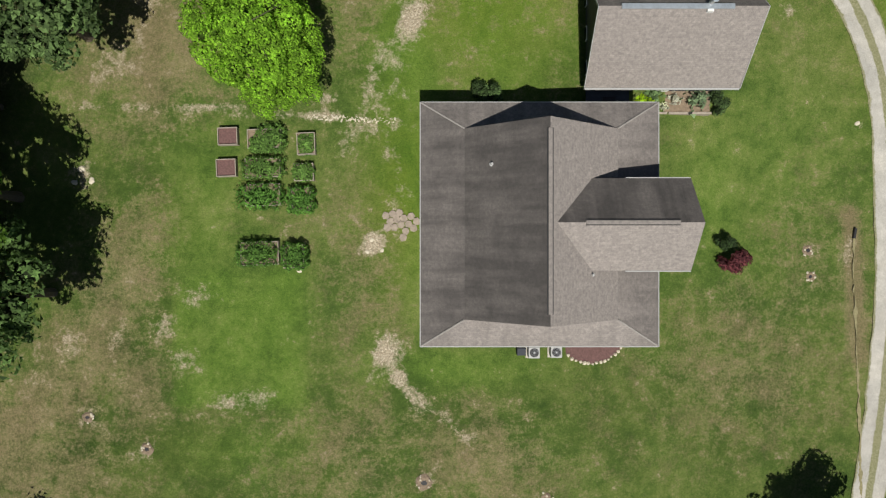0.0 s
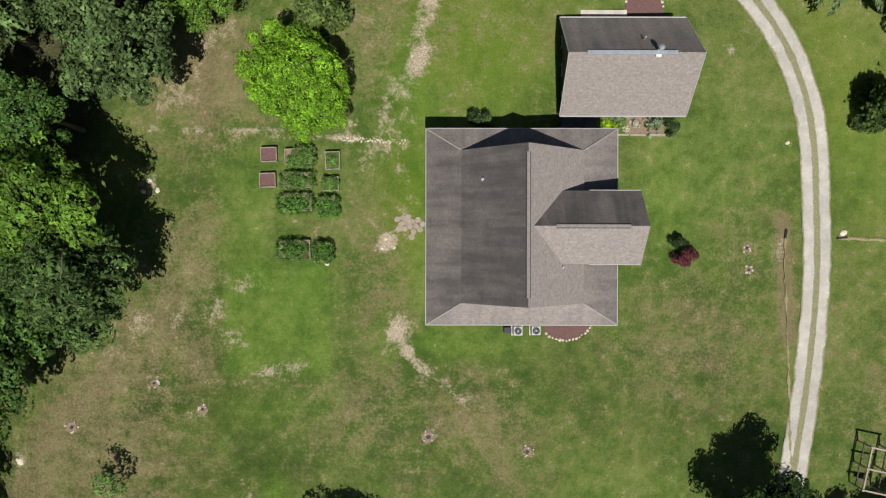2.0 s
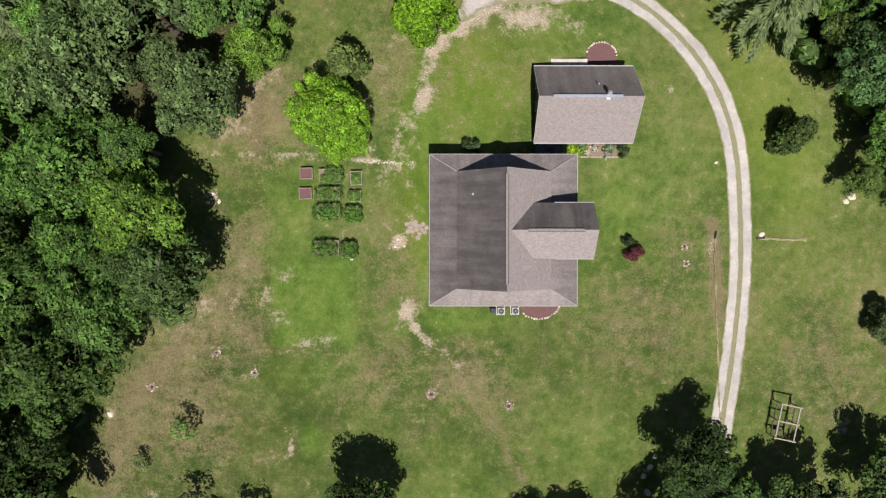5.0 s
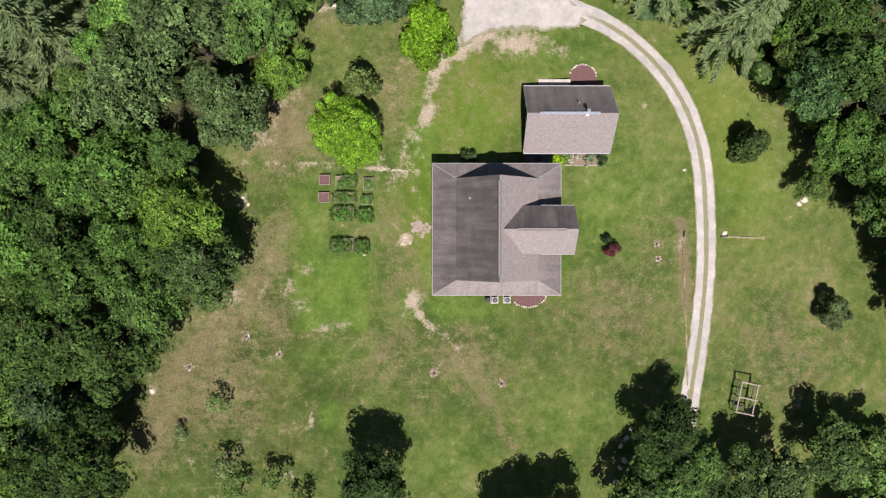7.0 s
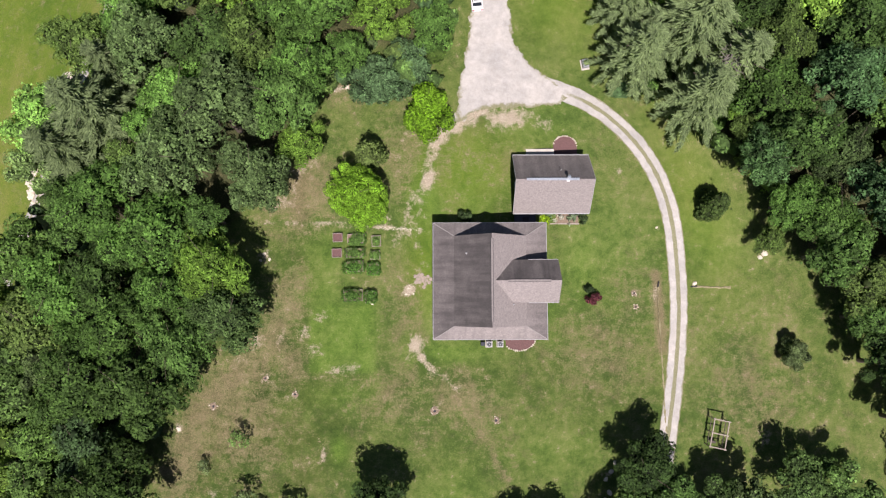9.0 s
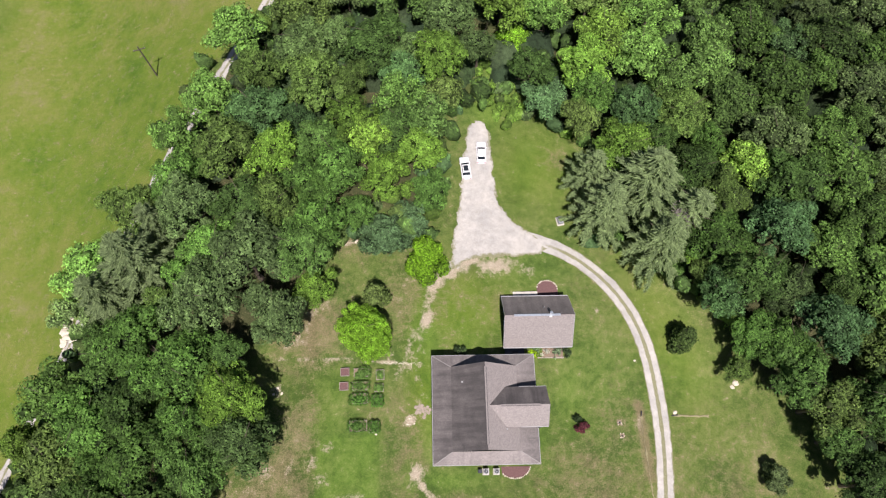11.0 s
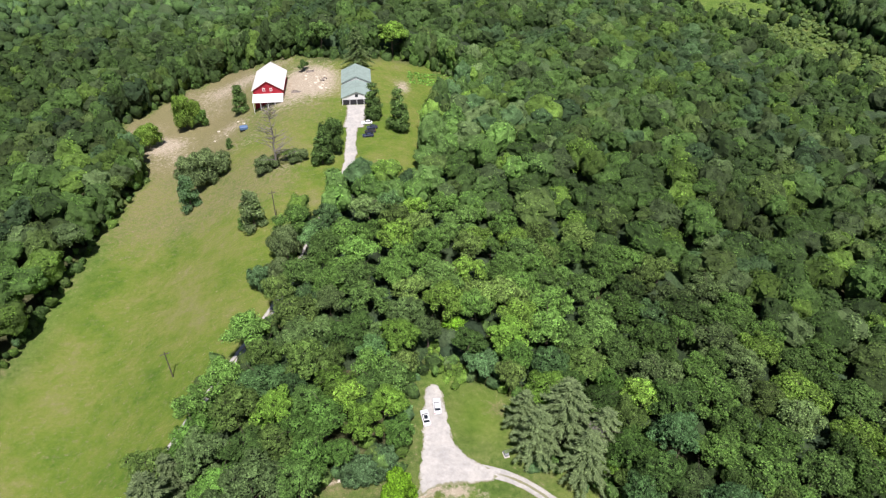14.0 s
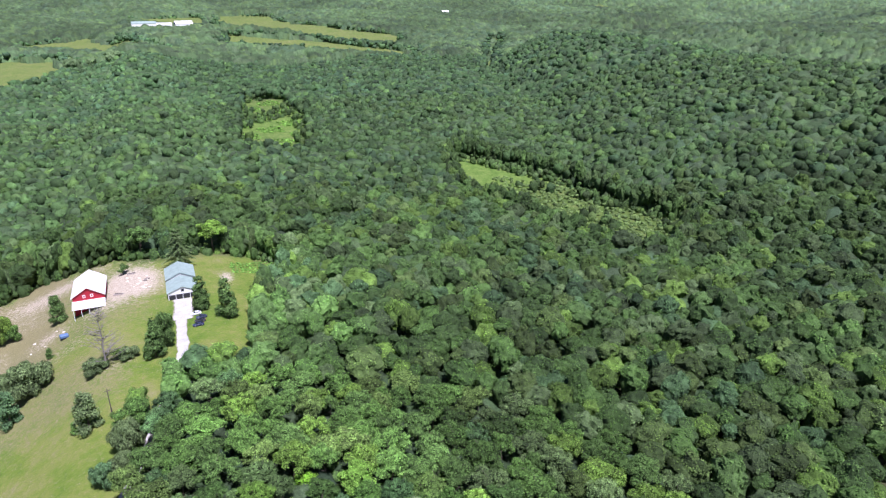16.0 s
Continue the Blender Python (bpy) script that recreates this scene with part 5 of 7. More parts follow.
def canopy(name, label, r0, r1, pitch, side, size, tone, lift=4.5, rise=0.78):
    """The top of a far wood as one sheet of domed, lobed crowns."""
    rr = np.exp(np.arange(math.log(r0), math.log(r1), pitch))
    aa = np.arange(radians(-22), radians(62), side)
    R, A = np.meshgrid(rr, aa, indexing="ij")
    g = np.random.default_rng(int(r0))
    R = R * (1 + g.uniform(-0.35, 0.35, R.shape) * pitch)
    A = A + g.uniform(-0.35, 0.35, A.shape) * side
    X, Y = R * np.sin(A), R * np.cos(A) - 75
    wx, wy = X + 1.6 * np.sin(Y / 5.3) + 1.1 * np.sin(Y / 2.3), Y + 1.6 * np.sin(X / 4.7 + 1) + 1.1 * np.sin(X / 2.1)
    crown, ci, cj = domes(wx, wy, size, 1)
    lobe, li, lj = domes(wx, wy, size * 0.36, 11)
    best = lift + size * rise * crown + size * 0.24 * lobe + g.normal(0, 0.035 * size, X.shape)
    best = best - 6.5 * (1 - step(215, 290, R)) + 1.0 * step(380, 480, R)
    Z = ground_z(X, Y)
    trees = np.ones(X.shape, bool)
    far = step(900, 1100, R)
    for poly in (YARD, FIELD, MEADOW, GLADE, *FAR_FIELDS):
        trees &= ~inside(X + far * (14 * np.sin(Y / 47) + 6 * np.sin(Y / 13)), Y + far * (18 * np.sin(X / 39) + 7 * np.sin(X / 11)), poly)
        if r0 < 900:
            trees &= line_gap(X, Y, poly + poly[:1]) > 7
        best = best * (0.40 + 0.60 * step(0, 12 + 0.02 * r0, line_gap(X, Y, poly + poly[:1])))
    best[0], best[1] = -2, best[1] * 0.55
    Z = np.where(trees, Z + best, Z - 2.5)
    base = np.array([OAK, GREEN, GREEN, YELLOW, OAK, OLIVE, GREEN, GREY, OAK, BLUISH])
    # mean leaf colour, its blue raised to paint in distant haze
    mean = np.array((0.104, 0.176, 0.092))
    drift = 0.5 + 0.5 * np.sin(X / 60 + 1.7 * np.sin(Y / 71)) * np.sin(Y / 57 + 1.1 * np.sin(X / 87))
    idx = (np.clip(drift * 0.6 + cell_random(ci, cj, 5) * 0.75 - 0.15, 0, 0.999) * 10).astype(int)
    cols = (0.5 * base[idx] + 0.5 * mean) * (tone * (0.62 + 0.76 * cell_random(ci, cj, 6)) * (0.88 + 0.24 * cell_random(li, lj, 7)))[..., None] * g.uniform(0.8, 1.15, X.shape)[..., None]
    patch = np.sin(X / 150 + 1.3 * np.sin(Y / 210)) * np.sin(Y / 230 + 0.9 * np.sin(X / 190))
    cols = cols * (1 + 0.30 * patch * step(900, 1300, R))[..., None]
    q = np.arange(X.size).reshape(X.shape)
    quads = np.stack([q[:-1, :-1], q[:-1, 1:], q[1:, 1:], q[1:, :-1]], -1).reshape(-1, 4)
    quads = quads[trees.ravel()[quads].any(1)]
    me = leaf_mesh(name, np.stack([X, Y, Z], -1).reshape(-1, 3), quads[:, ::-1], np.c_[cols.reshape(-1, 3), np.zeros(X.size)])
    return tagged(new(name, me), label, "woods", kind="stuff")


# the farther rings take bluer leaf tints: haze put into the colour
X3, Y3, R3 = pack(23, (430, 800), wooded, 2.8, 5.6, 0.62)
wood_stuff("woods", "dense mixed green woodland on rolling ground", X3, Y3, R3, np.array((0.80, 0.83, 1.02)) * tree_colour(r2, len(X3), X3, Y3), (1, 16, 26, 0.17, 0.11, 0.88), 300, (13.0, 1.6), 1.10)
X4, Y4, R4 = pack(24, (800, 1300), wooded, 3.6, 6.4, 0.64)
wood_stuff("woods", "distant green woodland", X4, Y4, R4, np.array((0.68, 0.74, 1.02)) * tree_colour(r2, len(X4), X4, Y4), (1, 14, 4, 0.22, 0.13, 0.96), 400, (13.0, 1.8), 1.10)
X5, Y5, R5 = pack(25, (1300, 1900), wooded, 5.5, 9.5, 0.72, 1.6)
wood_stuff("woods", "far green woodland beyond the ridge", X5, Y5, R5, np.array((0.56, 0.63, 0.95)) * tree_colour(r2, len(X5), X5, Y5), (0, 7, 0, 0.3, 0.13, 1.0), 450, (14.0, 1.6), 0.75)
# sheet added under the crowns so that the gaps between them read green
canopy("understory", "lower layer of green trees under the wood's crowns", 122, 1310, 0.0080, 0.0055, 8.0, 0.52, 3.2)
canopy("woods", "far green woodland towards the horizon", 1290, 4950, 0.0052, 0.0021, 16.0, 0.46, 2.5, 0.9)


def sized(X, lo, hi):
    """Crown radii for a row of places."""
    return r2.uniform(lo, hi, len(X))


# the trees along the edges of the far clearings
ex, ey = scatter(26, 4.6, (150, 1000), lambda X, Y: wooded(X, Y) & ((line_gap(X, Y, MEADOW + MEADOW[:1]) < 7) | ((line_gap(X, Y, FIELD + FIELD[:1]) < 8) & (Y > 175))))
wood_stuff("woods", "tall green trees with boughs to the ground edging the far clearings", ex, ey, sized(ex, 2.6, 4.2), 0.95 * tree_colour(r2, len(ex), ex, ey), (2, 26, 110, 0.12, 0.09, 0.82), 600, (15.0, 1.8), 1.8)
# low scrub in the clearings
bx, by = scatter(27, 3.1, (150, 1000), lambda X, Y: (inside(X, Y, MEADOW) & (Y < 340 - (X - 230) * 0.1 + 11 * np.sin(X / 7) + 8 * np.sin(Y / 5))) | (inside(X, Y, GLADE) & (np.sin(X / 9) * np.sin(Y / 11) > 0.1)), 0.8)
wood_stuff("scrub", "low brownish green scrub filling the clearings", bx, by, sized(bx, 0.9, 2.4), np.where((by > 440)[:, None], np.array((0.15, 0.27, 0.045)), np.array((0.140, 0.200, 0.060))) * r2.uniform(0.8, 1.25, (len(bx), 1)), (0, 3, 10, 0.3, 0.16), 650, (1.5, 0.6), 0.7)
tx, ty = scatter(30, 4.2, (150, 1000), lambda X, Y: ~inside(X, Y, FIELD) & ~inside(X, Y, MEADOW) & ~inside(X, Y, GLADE) & (X > -125)
                 & ((np.minimum(line_gap(X, Y, MEADOW + MEADOW[:1]), line_gap(X, Y, GLADE + GLADE[:1])) < 8) | ((line_gap(X, Y, FIELD + FIELD[:1]) < 7) & (Y > 195))))
wood_stuff("undergrowth", "young trees and tall bushes along the edges of the clearings", tx, ty, sized(tx, 1.7, 3.6), tree_colour(r2, len(tx), tx, ty), (1, 9, 40, 0.22, 0.09), 680, (6.0, 1.6), 1.5)
# trees standing in the clearings and breaking up their edges
hx, hy = scatter(33, 8.0, (230, 1000), lambda X, Y: (inside(X, Y, GLADE) & ((np.abs(Y - 690 - 14 * np.sin(X / 9)) < 26) | ((line_gap(X, Y, GLADE + GLADE[:1]) < 13) & (np.sin(X / 7 + Y / 19) > -0.2))))
                 | (inside(X, Y, MEADOW) & (Y < 330) & (np.sin(X / 8) * np.sin(Y / 13 + X / 21) > 0.35)))
wood_stuff("woods", "scattered small trees growing in the clearings", hx, hy, sized(hx, 2.0, 4.4), tree_colour(r2, len(hx), hx, hy), (1, 10, 40, 0.2, 0.08), 690, (6.0, 1.6), 1.3)
# bushes stepping down from the wood into the meadow
kx, ky = scatter(37, 3.6, (230, 620), lambda X, Y: inside(X, Y, MEADOW) & (line_gap(X, Y, MEADOW[:7]) < 10 + 6 * np.sin(Y / 9 + X / 5)))
wood_stuff("undergrowth", "bushes and young trees stepping down into the meadow", kx, ky, sized(kx, 1.5, 3.2), 1.1 * tree_colour(r2, len(kx), kx, ky), (1, 9, 30, 0.22, 0.12), 695, (4.2, 1.5), 1.3)
# bushes and saplings along the edges of the woods
ux, uy = scatter(28, 3.0, (0, 375), lambda X, Y: ~inside(X, Y, YARD) & ~inside(X, Y, FIELD) & (Y > -34) & (X < 70)
                 & (np.minimum(line_gap(X, Y, YARD + YARD[:1]), line_gap(X, Y, FIELD + FIELD[:1])) < 6.5) & (line_gap(X, Y, YARD + YARD[:1]) > 0.6) & (line_gap(X, Y, LANE) > 2.6) & (np.hypot(X + 29, Y - 4) > 25) & ~((X > 36) & (Y < 16)))
wood_stuff("undergrowth", "leafy green bushes along the edges of the woods", ux, uy, sized(ux, 0.9, 2.3), tree_colour(r2, len(ux), ux, uy), (1, 8, 120, 0.13, 0.1), 700, (3.0, 0.9), 1.2)
gx2, gy2 = scatter(36, 2.9, (0, 170), lambda X, Y: wooded(X, Y) & (np.hypot(X, Y - 12) < 78) & (np.abs(X) > 14))
wood_stuff("undergrowth", "green saplings and bushes under the trees", gx2, gy2, sized(gx2, 1.1, 2.2), 0.85 * tree_colour(r2, len(gx2), gx2, gy2), (1, 7, 50, 0.17, 0.1, 0.7), 720, (4.2, 1.2), 1.1)
vx, vy = scatter(29, 2.2, (120, 160), lambda X, Y: blob(X, Y, 11.5, 59.5, 4, 8) > 0.3)
wood_stuff("undergrowth", "bright green brush at the end of the gravel", vx, vy, sized(vx, 0.7, 1.6), np.array(YELLOW) * r2.uniform(0.8, 1.2, (len(vx), 1)), (1, 6, 110, 0.14, 0.1), 750, (1.5, 0.4), 1.0)

# hedges along the far fields, haze painted in as a bluer leaf tint
qx, qy = scatter(35, 11.0, (900, 3000), lambda X, Y: (np.min([line_gap(X, Y, f + f[:1]) for f in FAR_FIELDS[:5]], axis=0) < 8) & (np.sin(X / 31 + Y / 57) > -0.45))
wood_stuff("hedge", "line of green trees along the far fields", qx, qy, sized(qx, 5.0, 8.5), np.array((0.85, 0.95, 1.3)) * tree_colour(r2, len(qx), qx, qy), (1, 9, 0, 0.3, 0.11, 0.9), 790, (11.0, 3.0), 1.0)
# three round trees by the westernmost far field
fx, fy = np.array([-116.0, -88.0, -55.0]), np.array([1166.0, 1190.0, 1176.0])
wood_stuff("woods", "three large round trees standing by a far field", fx, fy, np.array([12.5, 10.0, 13.5]), np.array([GREY, GREY, GREY]), (2, 22, 200, 0.10, 0.07, 0.8), 770, (26.0, 1.0), 1.1)


# ---- house ----
def roof_piece(name, corners, thick, parent, slope_tone, along=None, label=""):
    """A shingled roof plane, laid out in metres along and up its slope. Each corner's tone holds weathering and the
    slope's painted shade.
    """
    bm = slab(bmesh.new(), corners, thick)
    bmesh.ops.recalc_face_normals(bm, faces=bm.faces[:])
    bm.faces.ensure_lookup_table()
    nrm = (Vector(corners[1]) - Vector(corners[0])).cross(Vector(corners[2]) - Vector(corners[0])).normalized()
    if nrm.z < 0:
        nrm.negate()
    side = nrm.cross(Vector((0, 0, 1))).normalized()
    upw = side.cross(nrm)
    uv = bm.loops.layers.uv.new("UVMap")
    for f in bm.faces:
        for lp in f.loops:
            lp[uv].uv = (lp.vert.co.dot(side), lp.vert.co.dot(upw))
    ob = part(name, bm, SHINGLE, parent, label)
    k = len(corners)
    float_attr(ob.data, "slope_tone", [slope_tone[i % k] for i in range(len(ob.data.vertices))])
    return ob


def build_house():
    h = thing("house", "single-storey house with a grey shingled gable roof and hipped porch skirts", "house")
    W, E, S, N = -1.42, 13.75, -6.2, 9.35
    cw, ce, cs, cn = 1.35, 10.95, -4.42, 7.55
    ez, bz, rz, rx = 2.62, 3.45, 7.25, 6.1
    o = 0.0
    # walls under the porch roof
    for nm, b in (("wall", (cw + 0.2, cs + 0.2, -5.2, cw + 0.4, cn - 0.2, bz - 0.3)), ("wall", (ce - 0.4, cs + 0.2, -5.8, ce - 0.2, cn - 0.2, bz - 0.3)),
                  ("wall", (cw + 0.4, cs + 0.2, -5.2, ce - 0.4, cs + 0.4, bz - 0.3)), ("wall", (cw + 0.4, cn - 0.4, -5.2, ce - 0.4, cn - 0.2, bz - 0.3))):
        part(nm, boxes(b), WALL_DARK, h, "slate-grey siding wall")
    for gy in (cs + 0.25, cn - 0.45):
        bm = bmesh.new()
        pts = [(cw + 0.3, bz - 0.4), (ce - 0.3, bz - 0.4), (rx, rz - 0.35)]
        f = [bm.verts.new((x, gy, z)) for x, z in pts]
        b = [bm.verts.new((x, gy + 0.2, z)) for x, z in pts]
        bm.faces.new(f), bm.faces.new(b[::-1])
        for i in range(3):
            bm.faces.new((f[(i + 1) % 3], f[i], b[i], b[(i + 1) % 3]))
        part("gable_wall", bm, WALL_DARK, h, "slate-grey gable wall")
    # main slopes: the west one toned darker for shade as well as weathering
    roof_piece("roof", [(rx, cs, rz), (rx, cn, rz), (cw, cn, bz), (cw, cs, bz)], 0.16, h, (0.84, 0.84, 0.78, 0.78), label="dark weathered west slope, shade in its tone")
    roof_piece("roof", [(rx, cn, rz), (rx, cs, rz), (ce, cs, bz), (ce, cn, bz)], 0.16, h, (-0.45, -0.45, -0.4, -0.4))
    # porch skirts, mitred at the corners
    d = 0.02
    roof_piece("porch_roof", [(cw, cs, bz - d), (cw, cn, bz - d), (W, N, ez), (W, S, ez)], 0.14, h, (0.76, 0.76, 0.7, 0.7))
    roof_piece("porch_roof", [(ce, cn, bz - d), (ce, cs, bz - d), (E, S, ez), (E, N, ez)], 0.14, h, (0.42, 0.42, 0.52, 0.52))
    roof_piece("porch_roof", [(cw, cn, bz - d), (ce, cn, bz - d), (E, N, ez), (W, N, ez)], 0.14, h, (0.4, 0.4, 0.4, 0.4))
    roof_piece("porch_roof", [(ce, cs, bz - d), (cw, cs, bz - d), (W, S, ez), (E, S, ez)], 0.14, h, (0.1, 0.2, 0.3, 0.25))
    # hip caps, gutters
    for a, b in (((cw, cs, bz), (W, S, ez)), ((cw, cn, bz), (W, N, ez)), ((ce, cs, bz), (E, S, ez)), ((ce, cn, bz), (E, N, ez))):
        bm = bmesh.new()
        rod(bm, (a[0], a[1], a[2] + 0.0), (b[0], b[1], b[2] + 0.0), 0.06, 0.06, 6)
        part("hip_cap", bm, HIP, h, "pale shingle hip cap")
    g = 0.035
    for b in ((W - 2 * g, S - 2 * g, ez - 0.17, W, N + 2 * g, ez - 0.01), (E, S - 2 * g, ez - 0.17, E + 2 * g, -1.35, ez - 0.01), (E, 4.35, ez - 0.17, E + 2 * g, N + 2 * g, ez - 0.01),
              (W, S - 2 * g, ez - 0.17, E, S, ez - 0.01), (W, N, ez - 0.17, E, N + 2 * g, ez - 0.01)):
        part("gutter", boxes(b, bevel=0.02), GUTTER, h, "pale metal gutter")
    # ridge vent: raised strip with dark slots on both sides
    part("ridge_vent", boxes((rx - 0.12, cs + 0.7, rz - 0.12, rx + 0.12, cn - 0.65, rz + 0.05), bevel=0.02), SHINGLE, h)
    for s in (-1, 1):
        part("vent_slot", boxes((rx + s * 0.15 - 0.03, cs + 0.7, rz - 0.2, rx + s * 0.15 + 0.03, cn - 0.65, rz - 0.06)), DARK, h, "dark ridge vent slot")
    # east wing
    ay, an, as_, az, ar, ax = 1.53, 4.26, -1.30, 5.0, 6.9, 14.93
    def meet(z):
        return rx + (rz - z) / (rz - bz) * (ce - rx)
    # north slope of the wing: weathering and its shade share one dark tone
    roof_piece("wing_roof", [(ax + 0.1, ay, ar), (meet(ar) - 0.1, ay, ar), (meet(az) - 0.1, an, az), (ax, an, az)], 0.14, h, (0.82, 0.82, 0.76, 0.76), label="dark weathered north slope, shade in its tone")
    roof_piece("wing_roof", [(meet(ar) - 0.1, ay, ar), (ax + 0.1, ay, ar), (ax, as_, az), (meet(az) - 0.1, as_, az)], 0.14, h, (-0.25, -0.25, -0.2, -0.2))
    part("wall", boxes((9.6, as_ + 0.3, -6.2, ax - 0.3, an - 0.3, az - 0.1)), WALL_DARK, h, "slate-grey siding wall of the east wing")
    bm = bmesh.new()
    pts = [(as_ + 0.3, az - 0.15), (an - 0.3, az - 0.15), (ay, ar - 0.25)]
    f = [bm.verts.new((ax - 0.3, y, z)) for y, z in pts]
    b = [bm.verts.new((ax - 0.6, y, z)) for y, z in pts]
    bm.faces.new(f), bm.faces.new(b[::-1])
    for i in range(3):
        bm.faces.new((f[(i + 1) % 3], f[i], b[i], b[(i + 1) % 3]))
    part("gable_wall", bm, WALL_DARK, h, "slate-grey gable wall")
    part("ridge_vent", boxes((8.2, ay - 0.12, ar - 0.1, ax - 1.3, ay + 0.12, ar + 0.04), bevel=0.02), SHINGLE, h)
    for s in (-1, 1):
        part("vent_slot", boxes((8.2, ay + s * 0.15 - 0.025, ar - 0.17, ax - 1.3, ay + s * 0.15 + 0.025, ar - 0.05)), DARK, h, "dark ridge vent slot")
    for y0, y1 in ((an, an + 0.07), (as_ - 0.07, as_)):
        part("gutter", boxes((11.0, y0, az - 0.16, ax, y1, az - 0.01), bevel=0.02), GUTTER, h, "pale metal gutter")
    for x, y in ((2.95, 5.15), (9.0, -1.55)):
        zz = rz - abs(x - rx) * (rz - bz) / (rx - cw)
        bm = rod(bmesh.new(), (x, y, zz - 0.1), (x, y, zz + 0.32), 0.06, 0.06, 10)
        rod(bm, (x, y, zz - 0.02), (x, y, zz + 0.08), 0.15, 0.08, 10)
        part("vent_pipe", bm, GUTTER, h, "white plastic vent pipe")
    # porch posts and deck
    for x in (-1.1, 3.5, 8.6, 13.4):
        for y in (S + 0.25, N - 0.25):
            part("porch_post", boxes((x - 0.07, y - 0.07, z_at(x, y) - 0.1, x + 0.07, y + 0.07, ez - 0.1), bevel=0.01), WHITE, h)
    part("porch_floor", boxes((-1.1, S + 0.15, -0.72, 13.3, N - 0.15, -0.35)), TIMBER, h)
    for x0, y0, wd in ((3, cs + 0.17, 1.1), (7, cs + 0.17, 1.1)):
        win = part("window", boxes((x0, y0 - 0.06, 0.6, x0 + wd, y0, 1.9)), WHITE, h)
        part("pane", boxes((x0 + 0.08, y0 - 0.08, 0.68, x0 + wd - 0.08, y0 - 0.055, 1.82)), GLASS, win)
    return h


build_house()


def build_shed():
    s = thing("garage", "grey shingled outbuilding with dark siding beside the house", "garage")
    W, E, S, N, ry = 9.70, 20.30, 11.03, 19.2, 15.1
    ez, rz = -0.35, 3.75
    lo = -6.0
    for b in ((W + 0.35, S + 0.4, lo, W + 0.55, N - 0.4, ez + 0.1), (E - 0.55, S + 0.4, lo, E - 0.35, N - 0.4, ez + 0.1), (W + 0.55, S + 0.4, lo, E - 0.55, S + 0.6, ez + 0.1), (W + 0.55, N - 0.6, lo, E - 0.55, N - 0.4, ez + 0.1)):
        part("wall", boxes(b), WALL_DARK, s, "slate-grey siding wall")
    for x0 in (W + 0.36, E - 0.54):
        bm = bmesh.new()
        pts = [(S + 0.4, ez), (N - 0.4, ez), (ry, rz - 0.3)]
        f = [bm.verts.new((x0, y, z)) for y, z in pts]
        b = [bm.verts.new((x0 + 0.18, y, z)) for y, z in pts]
        bm.faces.new(f), bm.faces.new(b[::-1])
        for i in range(3):
            bm.faces.new((f[(i + 1) % 3], f[i], b[i], b[(i + 1) % 3]))
        part("gable_wall", bm, WALL_DARK, s, "slate-grey gable wall")
    # the garage's north slope gets its shade through the same tone
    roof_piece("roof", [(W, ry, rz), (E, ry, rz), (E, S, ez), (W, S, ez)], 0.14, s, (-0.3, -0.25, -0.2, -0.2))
    roof_piece("roof", [(E, ry, rz), (W, ry, rz), (W, N, ez), (E, N, ez)], 0.14, s, (0.55, 0.5, 0.3, 0.3), label="streaked weathered north slope, shade in its tone")
    part("ridge_cap", boxes((11.1, ry - 0.17, rz - 0.08, 18.15, ry + 0.17, rz + 0.05), bevel=0.03), STEEL, s, "bare bluish metal ridge cap")
    for y0, y1 in ((S - 0.12, S), (N, N + 0.12)):
        part("gutter", boxes((W, y0, ez - 0.15, E, y1, ez - 0.01), bevel=0.02), GUTTER, s, "white gutter")
    for (y0, y1) in ((S - 0.05, ry), (N + 0.05, ry)):
        for x in (W - 0.05, E + 0.01):
            bm = bmesh.new()
            slab(bm, [(x, y0, ez), (x + 0.04, y0, ez), (x + 0.04, y1, rz), (x, y1, rz)], 0.2)
            bmesh.ops.recalc_face_normals(bm, faces=bm.faces[:])
            part("barge_board", bm, GUTTER, s)
    ch = part("flue", rod(bmesh.new(), (16.66, ry + 0.2, rz - 0.4), (16.66, ry + 0.2, rz + 0.75), 0.14, 0.14, 12), GUTTER, s, "pale metal flue")
    part("flue_cap", rod(bmesh.new(), (16.66, ry + 0.2, rz + 0.75), (16.66, ry + 0.2, rz + 0.92), 0.24, 0.05, 12), STEEL, ch)
    part("flashing", boxes((16.46, ry - 0.32, rz - 0.3, 16.86, ry - 0.17, rz - 0.05)), WHITE, s)
    part("vent_pipe", rod(bmesh.new(), (15.9, 16.55, 2.2), (15.9, 16.55, 2.95), 0.06, 0.06, 8), GUTTER, s)
    for y0 in (12.2, 14.6, 17.0):
        w = part("window", boxes((W + 0.30, y0, -2.6, W + 0.36, y0 + 1.0, -1.2)), WHITE, s)
        part("pane", boxes((W + 0.27, y0 + 0.08, -2.52, W + 0.305, y0 + 0.92, -1.28)), GLASS, w)
    part("door", boxes((15.2, S + 0.34, -4.2, 16.2, S + 0.40, -2.15)), WHITE, s)
    return s


build_shed()


